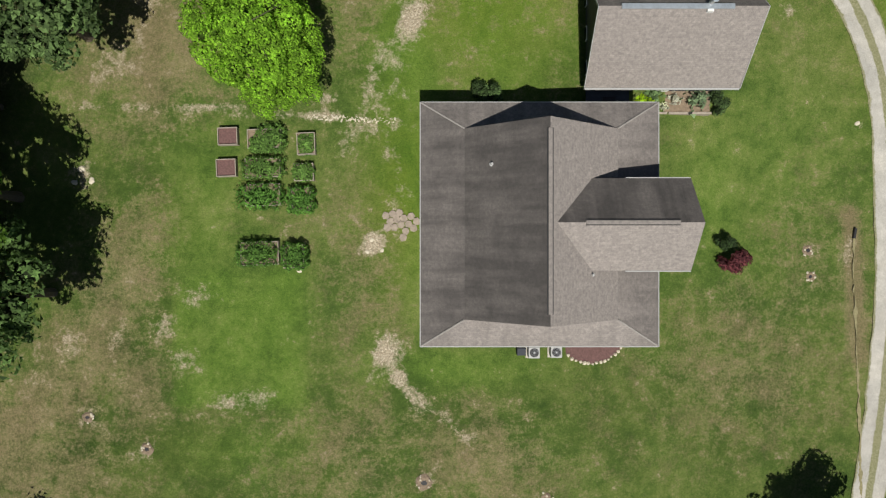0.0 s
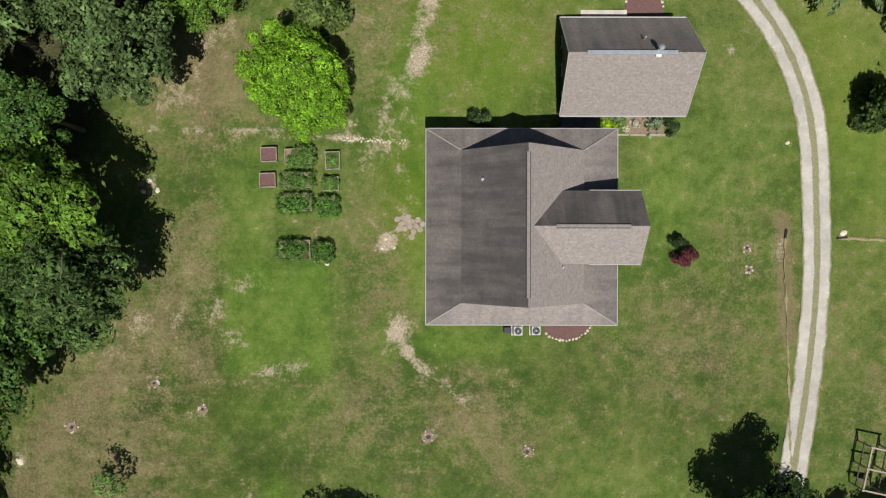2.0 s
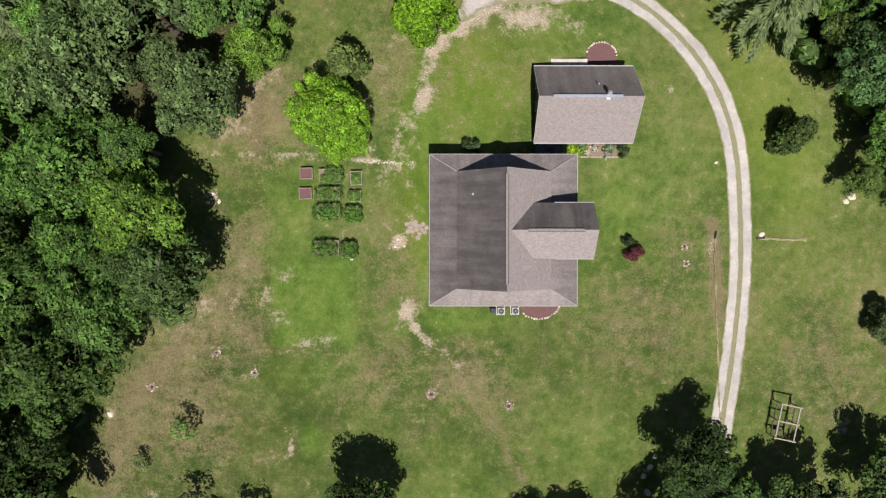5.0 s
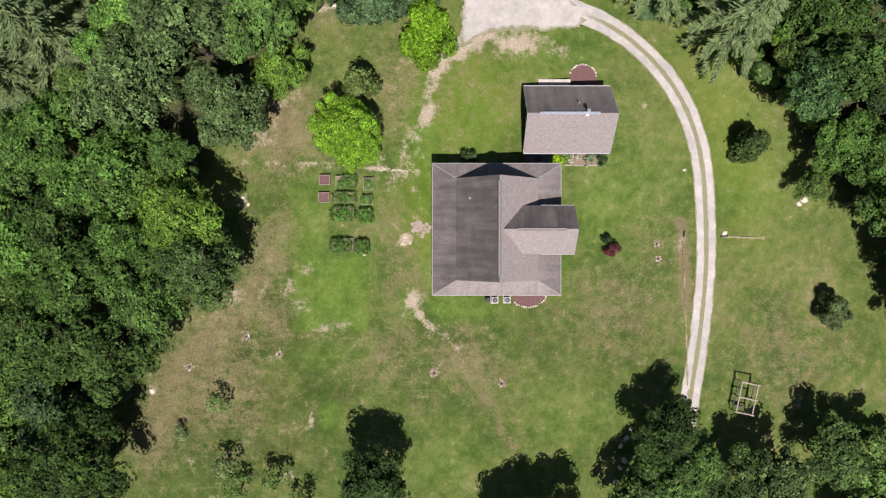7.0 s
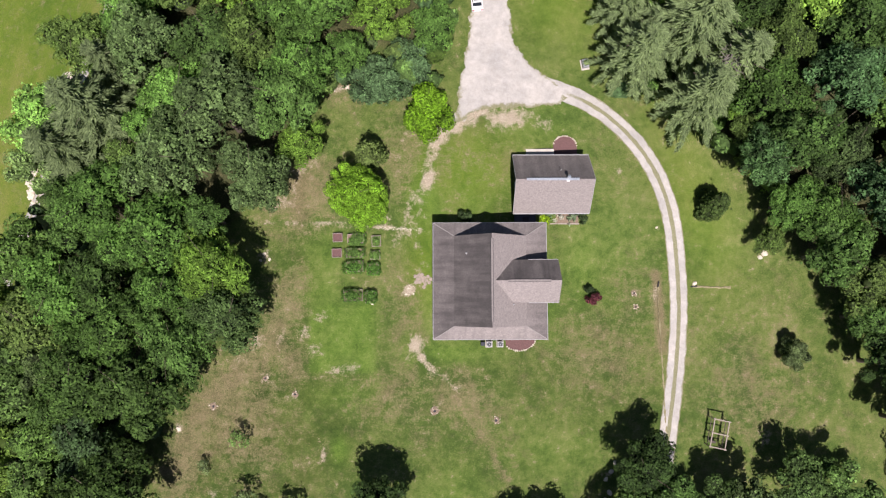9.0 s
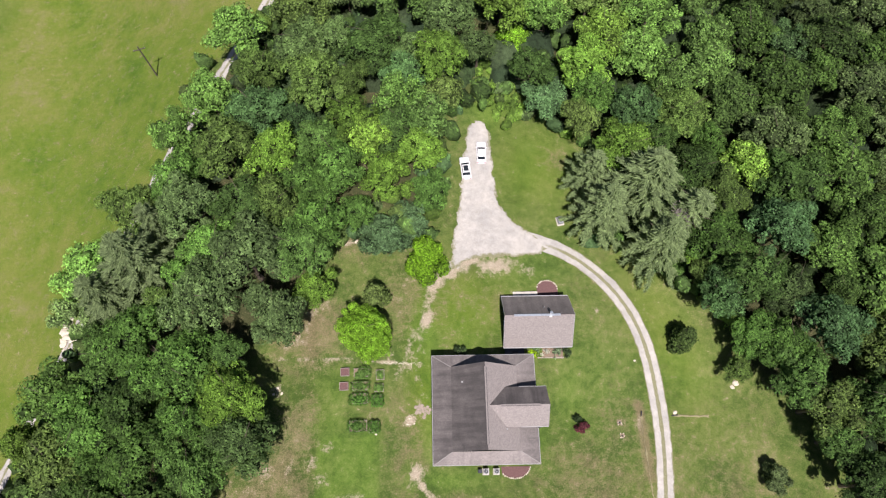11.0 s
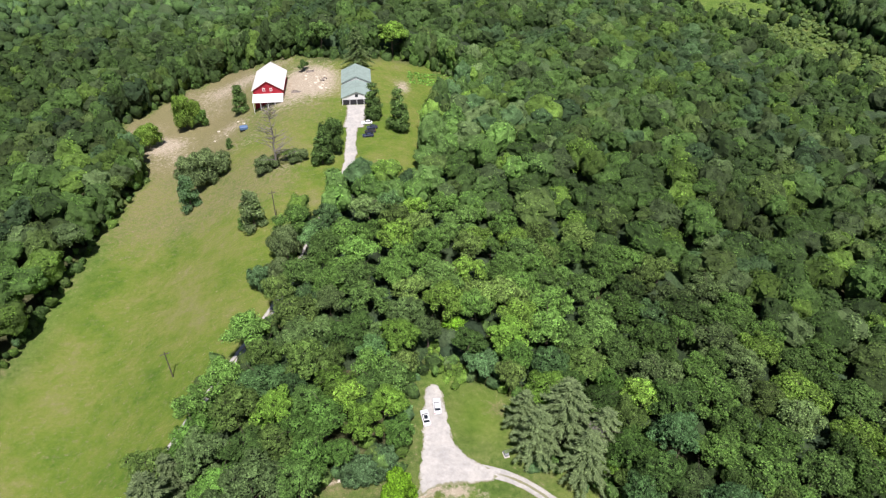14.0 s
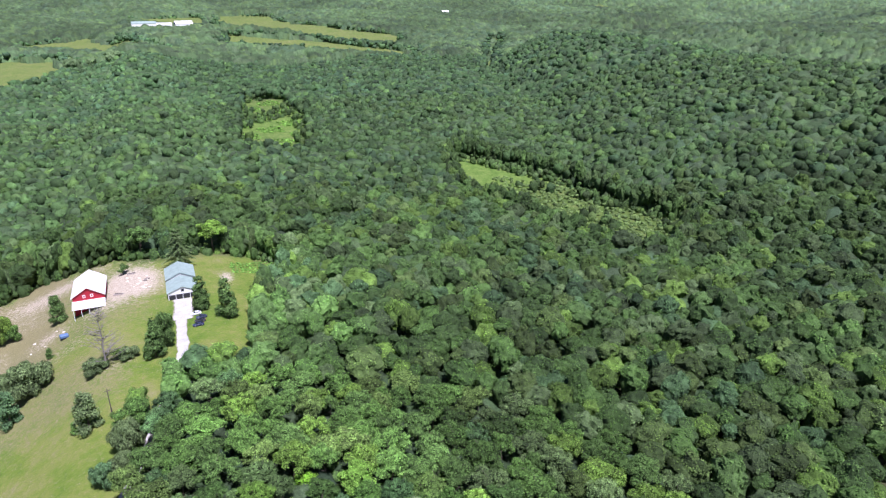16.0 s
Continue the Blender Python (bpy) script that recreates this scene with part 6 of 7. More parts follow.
def build_link():
    k = thing("breezeway", "low dark covered passage between house and garage", "passage")
    z = -0.9
    part("roof", boxes((9.9, 9.6, z - 0.15, 12.9, 11.0, z), bevel=0.02), WALL_DARK, k, "flat dark roof")
    part("hatch", boxes((11.05, 9.95, z - 0.02, 11.95, 10.55, z + 0.06), bevel=0.02), DARK, k, "black square roof hatch")
    for x in (10.0, 12.7):
        for y in (9.7, 10.85):
            part("post", boxes((x, y, z_at(x, y) - 0.2, x + 0.1, y + 0.1, z - 0.14)), WALL_DARK, k)
    part("floor", boxes((9.9, 9.6, -3.2, 12.9, 11.0, -3.0)), TIMBER, k)
    return k


build_link()


def build_car(x, y, turn, label, open_roof=False, paint=None):
    c = thing("car", label, "car", (x, y, z_at(x, y) + 0.06), turn, "parked cars")
    c.scale = (0.9, 0.9, 0.9)
    paint = paint or CAR_WHITE
    Wd = 1.82
    prof = [(-2.35, 0.35), (-2.33, 0.78), (-2.15, 0.95), (-1.75, 1.02), (-1.0, 1.06), (0.95, 1.04), (1.9, 0.92), (2.28, 0.74), (2.35, 0.38)]
    bm = bmesh.new()
    rows = []
    for sx, inset in ((-1, 0.10), (-0.86, 0.0), (0.86, 0.0), (1, 0.10)):
        rows.append([bm.verts.new((sx * Wd / 2, py * (1 - 0.03 * (inset > 0)), z - (0.10 if inset else 0) * (z > 0.5))) for py, z in prof])
    for a, b in zip(rows, rows[1:]):
        for i in range(len(prof) - 1):
            bm.faces.new((a[i], a[i + 1], b[i + 1], b[i]))
    for r, flip in ((rows[0], 1), (rows[-1], 0)):
        bm.faces.new(r[::-1] if flip else r)
    bm.faces.new([r[0] for r in rows][::-1]), bm.faces.new([r[-1] for r in rows])
    bmesh.ops.recalc_face_normals(bm, faces=bm.faces[:])
    part("body", bm, paint, c)
    cab = [(-1.75, 1.0, 0.74), (-1.25, 1.46, 0.58), (0.25, 1.48, 0.58), (0.95, 1.02, 0.74)]
    bm = bmesh.new()
    l = [bm.verts.new((-w, py, z)) for py, z, w in cab]
    r = [bm.verts.new((w, py, z)) for py, z, w in cab]
    for i in range(3):
        bm.faces.new((l[i], l[i + 1], r[i + 1], r[i]))
    bm.faces.new(l), bm.faces.new(r[::-1]), bm.faces.new((l[0], r[0], r[3], l[3]))
    bmesh.ops.recalc_face_normals(bm, faces=bm.faces[:])
    part("glasshouse", bm, GLASS, c, "dark glazed cabin")
    part("roof", boxes((-0.62, -1.35, 1.44, 0.62, 0.3, 1.52), bevel=0.03), paint, c)
    if open_roof:
        part("glass_roof", boxes((-0.45, -1.05, 1.50, 0.45, 0.12, 1.535), bevel=0.01), GLASS, c, "dark glass roof panel")
    for sx in (-1, 1):
        for py in (-1.42, 1.42):
            w = part("wheel", rod(bmesh.new(), (sx * 0.72, py, 0.33), (sx * 0.92, py, 0.33), 0.33, 0.33, 16), DARK, c)
            part("rim", rod(bmesh.new(), (sx * 0.90, py, 0.33), (sx * 0.93, py, 0.33), 0.20, 0.18, 10), STEEL, w)
        part("headlight", boxes((sx * 0.62 - 0.18, 2.18, 0.66, sx * 0.62 + 0.18, 2.31, 0.78), bevel=0.02), STEEL, c)
        part("tail_light", boxes((sx * 0.68 - 0.16, -2.36, 0.72, sx * 0.68 + 0.16, -2.25, 0.86), bevel=0.02), RED, c)
        part("mirror", boxes((sx * 0.98 - 0.1, 0.75, 0.98, sx * 0.98 + 0.1, 0.87, 1.1), bevel=0.02), paint, c)
    return c


build_car(4.75, 42.3, 6, "white car with a dark glass roof parked on the gravel", True)
build_car(7.6, 45.5, -1, "white car parked on the gravel by the grass", False)


def build_barn():
    x0, x1, y0, y1 = -51.6, -39.4, 220, 240
    zb = z_at(-45, 224) + 1.0
    b = thing("barn", "red barn with a pale metal gable roof and white-framed windows", "barn", (0, 0, zb))
    ez, rz, cx = 5.0, 9.0, (x0 + x1) / 2
    for q in ((x0, y0, -5, x0 + 0.2, y1, ez), (x1 - 0.2, y0, -5, x1, y1, ez), (x0 + 0.2, y0, -5, x1 - 0.2, y0 + 0.2, ez), (x0 + 0.2, y1 - 0.2, -5, x1 - 0.2, y1, ez)):
        part("wall", boxes(q), RED, b)
    for yy in (y0, y1 - 0.2):
        bm = bmesh.new()
        pts = [(x0, ez), (x1, ez), (cx, rz - 0.15)]
        f = [bm.verts.new((x, yy, z)) for x, z in pts]
        g = [bm.verts.new((x, yy + 0.2, z)) for x, z in pts]
        bm.faces.new(f), bm.faces.new(g[::-1])
        for i in range(3):
            bm.faces.new((f[(i + 1) % 3], f[i], g[i], g[(i + 1) % 3]))
        part("gable_wall", bm, RED, b)
    for s, xe in ((-1, x0 - 0.6), (1, x1 + 0.6)):
        bm = slab(bmesh.new(), [(cx, y0 - 0.6, rz), (cx, y1 + 0.6, rz), (xe, y1 + 0.6, ez - 0.2), (xe, y0 - 0.6, ez - 0.2)], 0.15)
        bmesh.ops.recalc_face_normals(bm, faces=bm.faces[:])
        part("roof", bm, ROOF_WHITE, b)
        for k in range(19):
            yy = y0 - 0.4 + k * (y1 - y0 + 0.8) / 18
            bm = bmesh.new()
            rod(bm, (cx, yy, rz + 0.03), (xe, yy, ez - 0.17), 0.04, 0.04, 4)
            part("roof_seam", bm, ROOF_WHITE, b)
    bm = slab(bmesh.new(), [(x0 - 0.3, y0 - 0.02, 3.2), (x1 + 0.3, y0 - 0.02, 3.2), (x1 + 0.3, y0 - 5.0, 1.5), (x0 - 0.3, y0 - 5.0, 1.5)], 0.12)
    bmesh.ops.recalc_face_normals(bm, faces=bm.faces[:])
    part("lean_to_roof", bm, ROOF_WHITE, b)
    for k in range(5):
        x = x0 + k * (x1 - x0 - 0.2) / 4
        part("post", boxes((x, y0 - 4.8, -5, x + 0.2, y0 - 4.6, 1.5)), WHITE, b)
    for x in (cx - 2.1, cx + 0.9):
        w = part("window", boxes((x, y0 - 0.08, 4.3, x + 1.1, y0, 5.7)), WHITE, b)
        part("pane", boxes((x + 0.3, y0 - 0.1, 4.55, x + 0.85, y0 - 0.075, 5.45)), RED, w)
    return b


build_barn()


def build_metal_house():
    zb = z_at(-8, 210)
    m = thing("metal_building", "long building with a grey-green metal gable roof and white front", "building", (0, 0, zb))
    x0, x1 = -14.4, -1.6
    cx = (x0 + x1) / 2
    for y0, y1, ez, rz in ((205, 218, 3.4, 5.8), (218, 232, 4.2, 7.0)):
        part("wall", boxes((x0 + 0.4, y0 + 0.4, -1.5, x1 - 0.4, y1 - 0.4, ez)), WHITE, m)
        bm = bmesh.new()
        pts = [(x0 + 0.4, ez), (x1 - 0.4, ez), (cx, rz - 0.2)]
        f = [bm.verts.new((x, y0 + 0.4, z)) for x, z in pts]
        g = [bm.verts.new((x, y0 + 0.6, z)) for x, z in pts]
        bm.faces.new(f), bm.faces.new(g[::-1])
        for i in range(3):
            bm.faces.new((f[(i + 1) % 3], f[i], g[i], g[(i + 1) % 3]))
        part("gable_wall", bm, WHITE, m)
        for xe in (x0, x1):
            bm = slab(bmesh.new(), [(cx, y0, rz), (cx, y1, rz), (xe, y1, ez - 0.1), (xe, y0, ez - 0.1)], 0.18)
            bmesh.ops.recalc_face_normals(bm, faces=bm.faces[:])
            part("roof", bm, ROOF_GREEN, m)
    # flat black panel that paints in the shade of the open front
    part("porch", boxes((x0 + 0.6, 205.3, -1, x1 - 0.6, 205.41, 2.3)), DARK, m, "flat dark panel standing in for the shaded open front")
    for k in range(5):
        x = x0 + 0.5 + k * (x1 - x0 - 1.2) / 4
        part("post", boxes((x, 205.1, -1.5, x + 0.2, 205.3, 3.3)), WHITE, m)
    part("window", boxes((cx - 0.6, 205.3, 3.4, cx + 0.6, 205.41, 4.6)), GLASS, m)
    return m


build_metal_house()


# ---- garden ----
def raised_bed(x, y, w, d, fill, group="raised beds"):
    z = z_at(x, y)
    b = thing("raised_bed", "low timber-framed raised bed", "raised bed", (x, y, z), 2.0, group)
    t, h = 0.055, 0.55
    for q in ((-w / 2, -d / 2, -0.1, w / 2, -d / 2 + t, h), (-w / 2, d / 2 - t, -0.1, w / 2, d / 2, h), (-w / 2, -d / 2 + t, -0.1, -w / 2 + t, d / 2 - t, h), (w / 2 - t, -d / 2 + t, -0.1, w / 2, d / 2 - t, h)):
        part("board", boxes(q, bevel=0.01), TIMBER, b)
    part("soil", boxes((-w / 2 + t, -d / 2 + t, -0.1, w / 2 - t, d / 2 - t, h - 0.16)), fill, b)
    return b


def crop(x, y, w, d, h, colour, seed, count=950, leaf=0.085):
    """A dense patch of leafy plants that fills a bed, flat-topped with bulging sides."""
    rng = np.random.default_rng(seed)
    p = unit(rng.normal(size=(count, 3)))
    p[:, 2] = np.abs(p[:, 2])
    box_r = (np.abs(p) ** 4.5).sum(1, keepdims=True) ** (-1 / 4.5)
    pos = p * box_r * np.array([w / 2, d / 2, h])
    bump = 1 + 0.10 * np.sin(pos[:, :1] * 9 + seed) * np.sin(pos[:, 1:2] * 8 + 1) + rng.normal(0, 0.06, (count, 1))
    pos = pos * bump
    nrm = unit(np.sign(p) * np.abs(p) ** 3 + rng.normal(0, 0.33, p.shape) + np.array([0, 0, 0.35]))
    V = leaf_cards(rng, pos, nrm, leaf, 1.5, None, True)
    Q = np.arange(len(V)).reshape(-1, 3)
    T = np.repeat(rng.uniform(0.6, 1.5, count), 3)
    # inner shade of the plants, painted as a dark mass
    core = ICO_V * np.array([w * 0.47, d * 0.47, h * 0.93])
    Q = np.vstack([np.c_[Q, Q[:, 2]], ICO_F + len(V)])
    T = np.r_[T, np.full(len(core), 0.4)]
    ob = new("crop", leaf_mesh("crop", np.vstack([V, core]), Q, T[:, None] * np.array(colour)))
    ob.matrix_basis = pose(x, y, z_at(x, y) + 0.05, 0, 0, 2)
    return tagged(ob, "leafy green vegetable plants growing in a bed", "plants", "vegetable plants", "stuff")


for x, y, w, d, fill in ((-14.7, 7.7, 1.35, 1.2, MULCH), (-14.8, 5.55, 1.35, 1.2, MULCH), (-12.2, 7.55, 2.3, 1.3, SOIL), (-12.3, 5.55, 2.4, 1.3, SOIL), (-12.3, 3.7, 2.4, 1.5, SOIL),
                         (-9.35, 7.2, 1.25, 1.5, SOIL), (-9.5, 5.25, 1.35, 1.2, SOIL), (-9.65, 3.4, 1.35, 1.6, SOIL), (-12.5, -0.3, 2.6, 1.6, SOIL), (-10.2, -0.5, 1.4, 1.6, SOIL)):
    raised_bed(x, y, w, d, fill)
GARDEN = (0.105, 0.195, 0.045)
for k, (x, y, w, d, h, c) in enumerate(((-11.75, 7.55, 1.9, 1.75, 0.95, GARDEN), (-12.5, 7.1, 1.3, 0.9, 0.8, GARDEN), (-12.3, 5.55, 2.75, 1.45, 0.95, GARDEN), (-12.45, 3.6, 3.0, 1.75, 1.1, (0.085, 0.19, 0.035)), (-9.35, 7.2, 1.1, 1.35, 0.52, GARDEN), (-9.55, 5.25, 1.35, 1.15, 0.72, GARDEN),
                                   (-9.7, 3.35, 1.8, 1.75, 1.05, (0.085, 0.19, 0.035)), (-12.7, -0.3, 2.6, 1.7, 1.15, (0.085, 0.175, 0.035)), (-10.1, -0.5, 1.75, 1.7, 1.1, (0.085, 0.18, 0.035)))):
    crop(x, y, w, d, h, c, 600 + k)


def hex_bm(r, h, seed):
    rng = random.Random(seed)
    bm = bmesh.new()
    pts = [(math.cos(a) * r * rng.uniform(0.88, 1.05), math.sin(a) * r * rng.uniform(0.88, 1.05), h) for a in [i * math.pi / 3 + rng.uniform(-0.1, 0.1) for i in range(6)]]
    return slab(bm, pts, 0.12)


patio = thing("patio", "small patch of pale flagstones set in the grass", "patio", (-2.85, 1.65, z_at(-2.9, 1.6)))
for k, (dx, dy) in enumerate([(a * 0.50 + (b % 2) * 0.25, b * 0.43) for b in range(-2, 3) for a in range(-2, 3)]):
    if (((dx + 0.5) / 0.85) ** 2 + ((dy - 0.4) / 0.55) ** 2 < 1.1 or ((dx - 0.42) / 0.55) ** 2 + ((dy + 0.25) / 0.85) ** 2 < 1.2) and k != 3:
        s = part("flagstone", hex_bm(0.285, 0.06, k), PAVER, patio)
        s.location = (dx - 0.15 * dy + 0.04 * math.sin(k * 5.1), dy + 0.22 * dx + 0.04 * math.sin(k * 3.3), 0)
        s.rotation_euler = (0, 0, 0.3 * math.sin(k * 7.7))


def ac_unit(x, y):
    z = z_at(x, y) + 0.1
    a = thing("air_conditioner", "pale grey outdoor air-conditioning unit with a top fan grille", "air conditioner", (x, y, z), 0, "air conditioners")
    part("pad", boxes((-0.48, -0.48, -0.5, 0.48, 0.48, 0.06)), CONCRETE, a)
    part("cabinet", boxes((-0.38, -0.38, 0.06, 0.38, 0.38, 0.9), bevel=0.03), GUTTER, a)
    part("fan_well", rod(bmesh.new(), (0, 0, 0.895), (0, 0, 0.91), 0.31, 0.31, 20), DARK, a)
    for r in (0.10, 0.17, 0.24, 0.30):
        bm = bmesh.new()
        for i in range(16):
            p, q = i * math.pi / 8, (i + 1) * math.pi / 8
            rod(bm, (math.cos(p) * r, math.sin(p) * r, 0.93), (math.cos(q) * r, math.sin(q) * r, 0.93), 0.008, 0.008, 4)
        part("grille_ring", bm, GREY_METAL, a)
    part("fan_hub", rod(bmesh.new(), (0, 0, 0.9), (0, 0, 0.95), 0.08, 0.06, 10), GREY_METAL, a)
    return a


for x in (6.2, 7.75):
    ac_unit(x, -7.05)
u = thing("utility_box", "dark utility box standing against the south side of the house", "utility box", (5.35, -7.0, z_at(5.35, -7)))
part("cabinet", boxes((-0.3, -0.25, -0.1, 0.3, 0.25, 0.8), bevel=0.02), WALL_DARK, u)


def flower_bed(name, label, outline, mat, edge, lift=0.08, stone=0.16, seed=3):
    """A planted bed edged with stones."""
    b = thing(name, label, "flower bed")
    bm = bmesh.new()
    slab(bm, [(x, y, z_at(x, y) + lift) for x, y in outline], 0.3)
    bmesh.ops.recalc_face_normals(bm, faces=bm.faces[:])
    part("mulch", bm, mat, b)
    rng = random.Random(seed)
    for (x0, y0), (x1, y1) in edge:
        n = max(1, int(math.hypot(x1 - x0, y1 - y0) / (stone * 1.7)))
        for i in range(n):
            f = (i + 0.5) / n
            x, y = x0 + (x1 - x0) * f + rng.uniform(-0.03, 0.03), y0 + (y1 - y0) * f + rng.uniform(-0.03, 0.03)
            bm = bmesh.new()
            bmesh.ops.create_icosphere(bm, subdivisions=1, radius=stone * rng.uniform(0.55, 1.1))
            for v in bm.verts:
                v.co *= rng.uniform(0.75, 1.15)
            o = part("stone", bm, STONE, b)
            o.location = (x, y, z_at(x, y) + 0.08)
    return b


out = [(8.5, -6.4), (13.0, -6.4), (12.6, -7.2), (11.6, -7.9), (10.4, -8.1), (9.2, -7.8), (8.6, -7.3)]
flower_bed("flower_bed", "stone-edged bed of reddish mulch along the house", out, MULCH, list(zip(out[1:], out[2:])))
cx, cy = 17.6, 21.1
arc = [(cx + 1.75 * math.cos(a), cy + 1.55 * math.sin(a)) for a in [i * math.pi / 9 - 0.1 for i in range(10)]]
flower_bed("flower_bed", "round stone-edged bed of red mulch behind the garage", [(cx + 1.75, 19.7), *arc, (cx - 1.75, 19.7)], MULCH, list(zip(arc, arc[1:])))
path = thing("path", "pale concrete path behind the garage", "path")
part("slab", boxes((10.6, 19.6, -3.2, 15.8, 20.5, z_at(12, 20) + 0.05), bevel=0.02), CONCRETE, path)
fb = thing("flower_bed", "timber-edged bed with hostas along the garage wall", "flower bed")
zz = z_at(16.5, 10.7)
part("soil", boxes((13.1, 9.9, zz - 0.5, 19.3, 11.5, zz + 0.10)), SOIL, fb)
part("edging", boxes((13.1, 9.75, zz - 0.5, 16.2, 9.9, zz + 0.2), bevel=0.01), TIMBER, fb)
part("edging", boxes((16.3, 9.75, zz - 0.5, 19.4, 9.9, zz + 0.2), bevel=0.01), TIMBER, fb)
for k, (x, y, r, c) in enumerate(((14.3, 10.4, 0.7, (0.22, 0.36, 0.01)), (15.1, 11.1, 0.6, (0.10, 0.16, 0.07)), (18.4, 10.8, 0.65, (0.12, 0.17, 0.10)), (16.7, 10.8, 0.4, (0.4, 0.4, 0.36)), (15.9, 10.3, 0.3, (0.35, 0.36, 0.3)))):
    V, Q, T, thin = crown_arrays(700 + k, 1.0, 0.0, 0.9, 110, 0.28, lobes=8, core=0.5, up=0.9)
    ob = new("hosta", leaf_mesh("hosta", V * r, Q, T[:, None] * np.array(c)))
    ob.matrix_basis = pose(x, y, zz + 0.05)
    tagged(ob, ("bright yellow-green hosta" if k == 0 else "pale leafy perennial") + " in the bed by the garage", "plant", "bed plants", "stuff")


def stone_row():
    w = thing("stone_wall", "broken row of pale stones laid in the grass", "stone row")
    rng = random.Random(9)
    for i in range(58):
        f = i / 57
        x = -9.3 + 6.0 * f
        bm = bmesh.new()
        bmesh.ops.create_icosphere(bm, subdivisions=1, radius=rng.uniform(0.03, 0.095))
        for v in bm.verts:
            v.co = Vector((v.co.x * 1.8, v.co.y * 0.8, v.co.z * 0.5)) * rng.uniform(0.75, 1.2)
        y = 9.1 - 0.25 * f + rng.uniform(-0.16, 0.16)
        o = part("stone", bm, STONE, w)
        o.location = (x, y, z_at(x, y) + 0.04)
        o.rotation_euler = (0, 0, rng.uniform(0, 6))
    return w


stone_row()


def rubble_heap(x, y, reach, count, seed):
    h = thing("rubble_heap", "heap of broken pale stone lying beside the lane", "rubble heap", (x, y, z_at(x, y)))
    rng = random.Random(seed)
    for _ in range(count):
        a, d = rng.uniform(0, 6.28), reach * rng.random() ** 0.7
        r = rng.uniform(0.25, 0.7)
        bm = bmesh.new()
        bmesh.ops.create_icosphere(bm, subdivisions=1, radius=r)
        for v in bm.verts:
            v.co = Vector((v.co.x * 1.3, v.co.y, v.co.z * 0.7)) * rng.uniform(0.75, 1.2)
        o = part("stone", bm, STONE, h)
        px, py = math.cos(a) * d * 0.6, math.sin(a) * d
        o.location = (px, py, z_at(x + px, y + py) - z_at(x, y) + 0.15 + 0.9 * max(0, 1 - d / reach))
        o.rotation_euler = (0, 0, rng.uniform(0, 6))
    return h


rubble_heap(-65.5, 17.5, 3.0, 34, 5)
rubble_heap(-59.0, 33.0, 2.2, 18, 6)


def swing_frame():
    """A tall open timber frame that stands on the lawn."""
    x, y = 38.9, -20.0
    z = z_at(x, y)
    s = thing("swing_frame", "tall open frame of pale weathered timber on the lawn", "timber frame", (x, y, z), -12)
    h, w, l = 2.1, 1.05, 2.1
    for sx in (-1, 1):
        part("rail", boxes((sx * w - 0.07, -l, h - 0.14, sx * w + 0.07, l, h), bevel=0.01), TIMBER, s)
        for sy in (-1, 0, 1):
            part("post", boxes((sx * w - 0.06, sy * (l - 0.15) - 0.06, -0.2, sx * w + 0.06, sy * (l - 0.15) + 0.06, h - 0.13), bevel=0.01), TIMBER, s)
    for sy in (-1, 0, 1):
        part("beam", boxes((-w - 0.2, sy * (l - 0.15) - 0.07, h + 0.003, w + 0.2, sy * (l - 0.15) + 0.07, h + 0.12), bevel=0.01), TIMBER, s)
    for sx in (-1, 1):
        part("crossbar", boxes((sx * w - 0.04, -l, 0.9, sx * w + 0.04, l, 1.0)), OLD_TIMBER, s)
    part("swing_seat", boxes((-0.7, -1.6, 0.5, 0.3, -1.2, 0.56)), OLD_TIMBER, s)
    return s


swing_frame()


def power_pole(x, y, h):
    p = thing("power_pole", "weathered wooden power pole in the field", "power pole", (x, y, z_at(x, y)), 20)
    part("pole", rod(bmesh.new(), (0, 0, -0.5), (0, 0, h), 0.17, 0.11, 10), OLD_TIMBER, p)
    part("crossarm", boxes((-1.1, -0.07, h - 0.9, 1.1, 0.07, h - 0.75)), OLD_TIMBER, p)
    for x0 in (-1.0, 1.0):
        part("insulator", rod(bmesh.new(), (x0, 0, h - 0.75), (x0, 0, h - 0.55), 0.05, 0.03, 8), GREY_METAL, p)


power_pole(-55.5, 69, 9)
power_pole(-34.0, 125, 10)


# ---- things round the barn ----
build_car(-4.2, 176.0, 96, "dark blue car parked beside the lane", False, CAR_BLUE)
build_car(-3.3, 179.4, 94, "black car with a pale roof parked beside the lane", True, DARK)
build_car(-2.5, 182.7, 97, "dark blue car parked by the metal building", False, CAR_BLUE)
build_car(-4.4, 186.8, 92, "white car parked in front of the metal building")
tr = thing("trailer", "small trailer under a faded blue cover", "trailer", (-55, 204, z_at(-55, 204)), 15)
part("cover", boxes((-1.6, -1.1, 0.5, 1.6, 1.1, 1.9), bevel=0.25), BLUE, tr)
part("chassis", boxes((-1.7, -1.0, 0.35, 2.3, 1.0, 0.5)), DARK, tr)
for s in (-1, 1):
    part("wheel", rod(bmesh.new(), (0, s * 1.0, 0.33), (0, s * 1.2, 0.33), 0.33, 0.33, 14), DARK, tr)


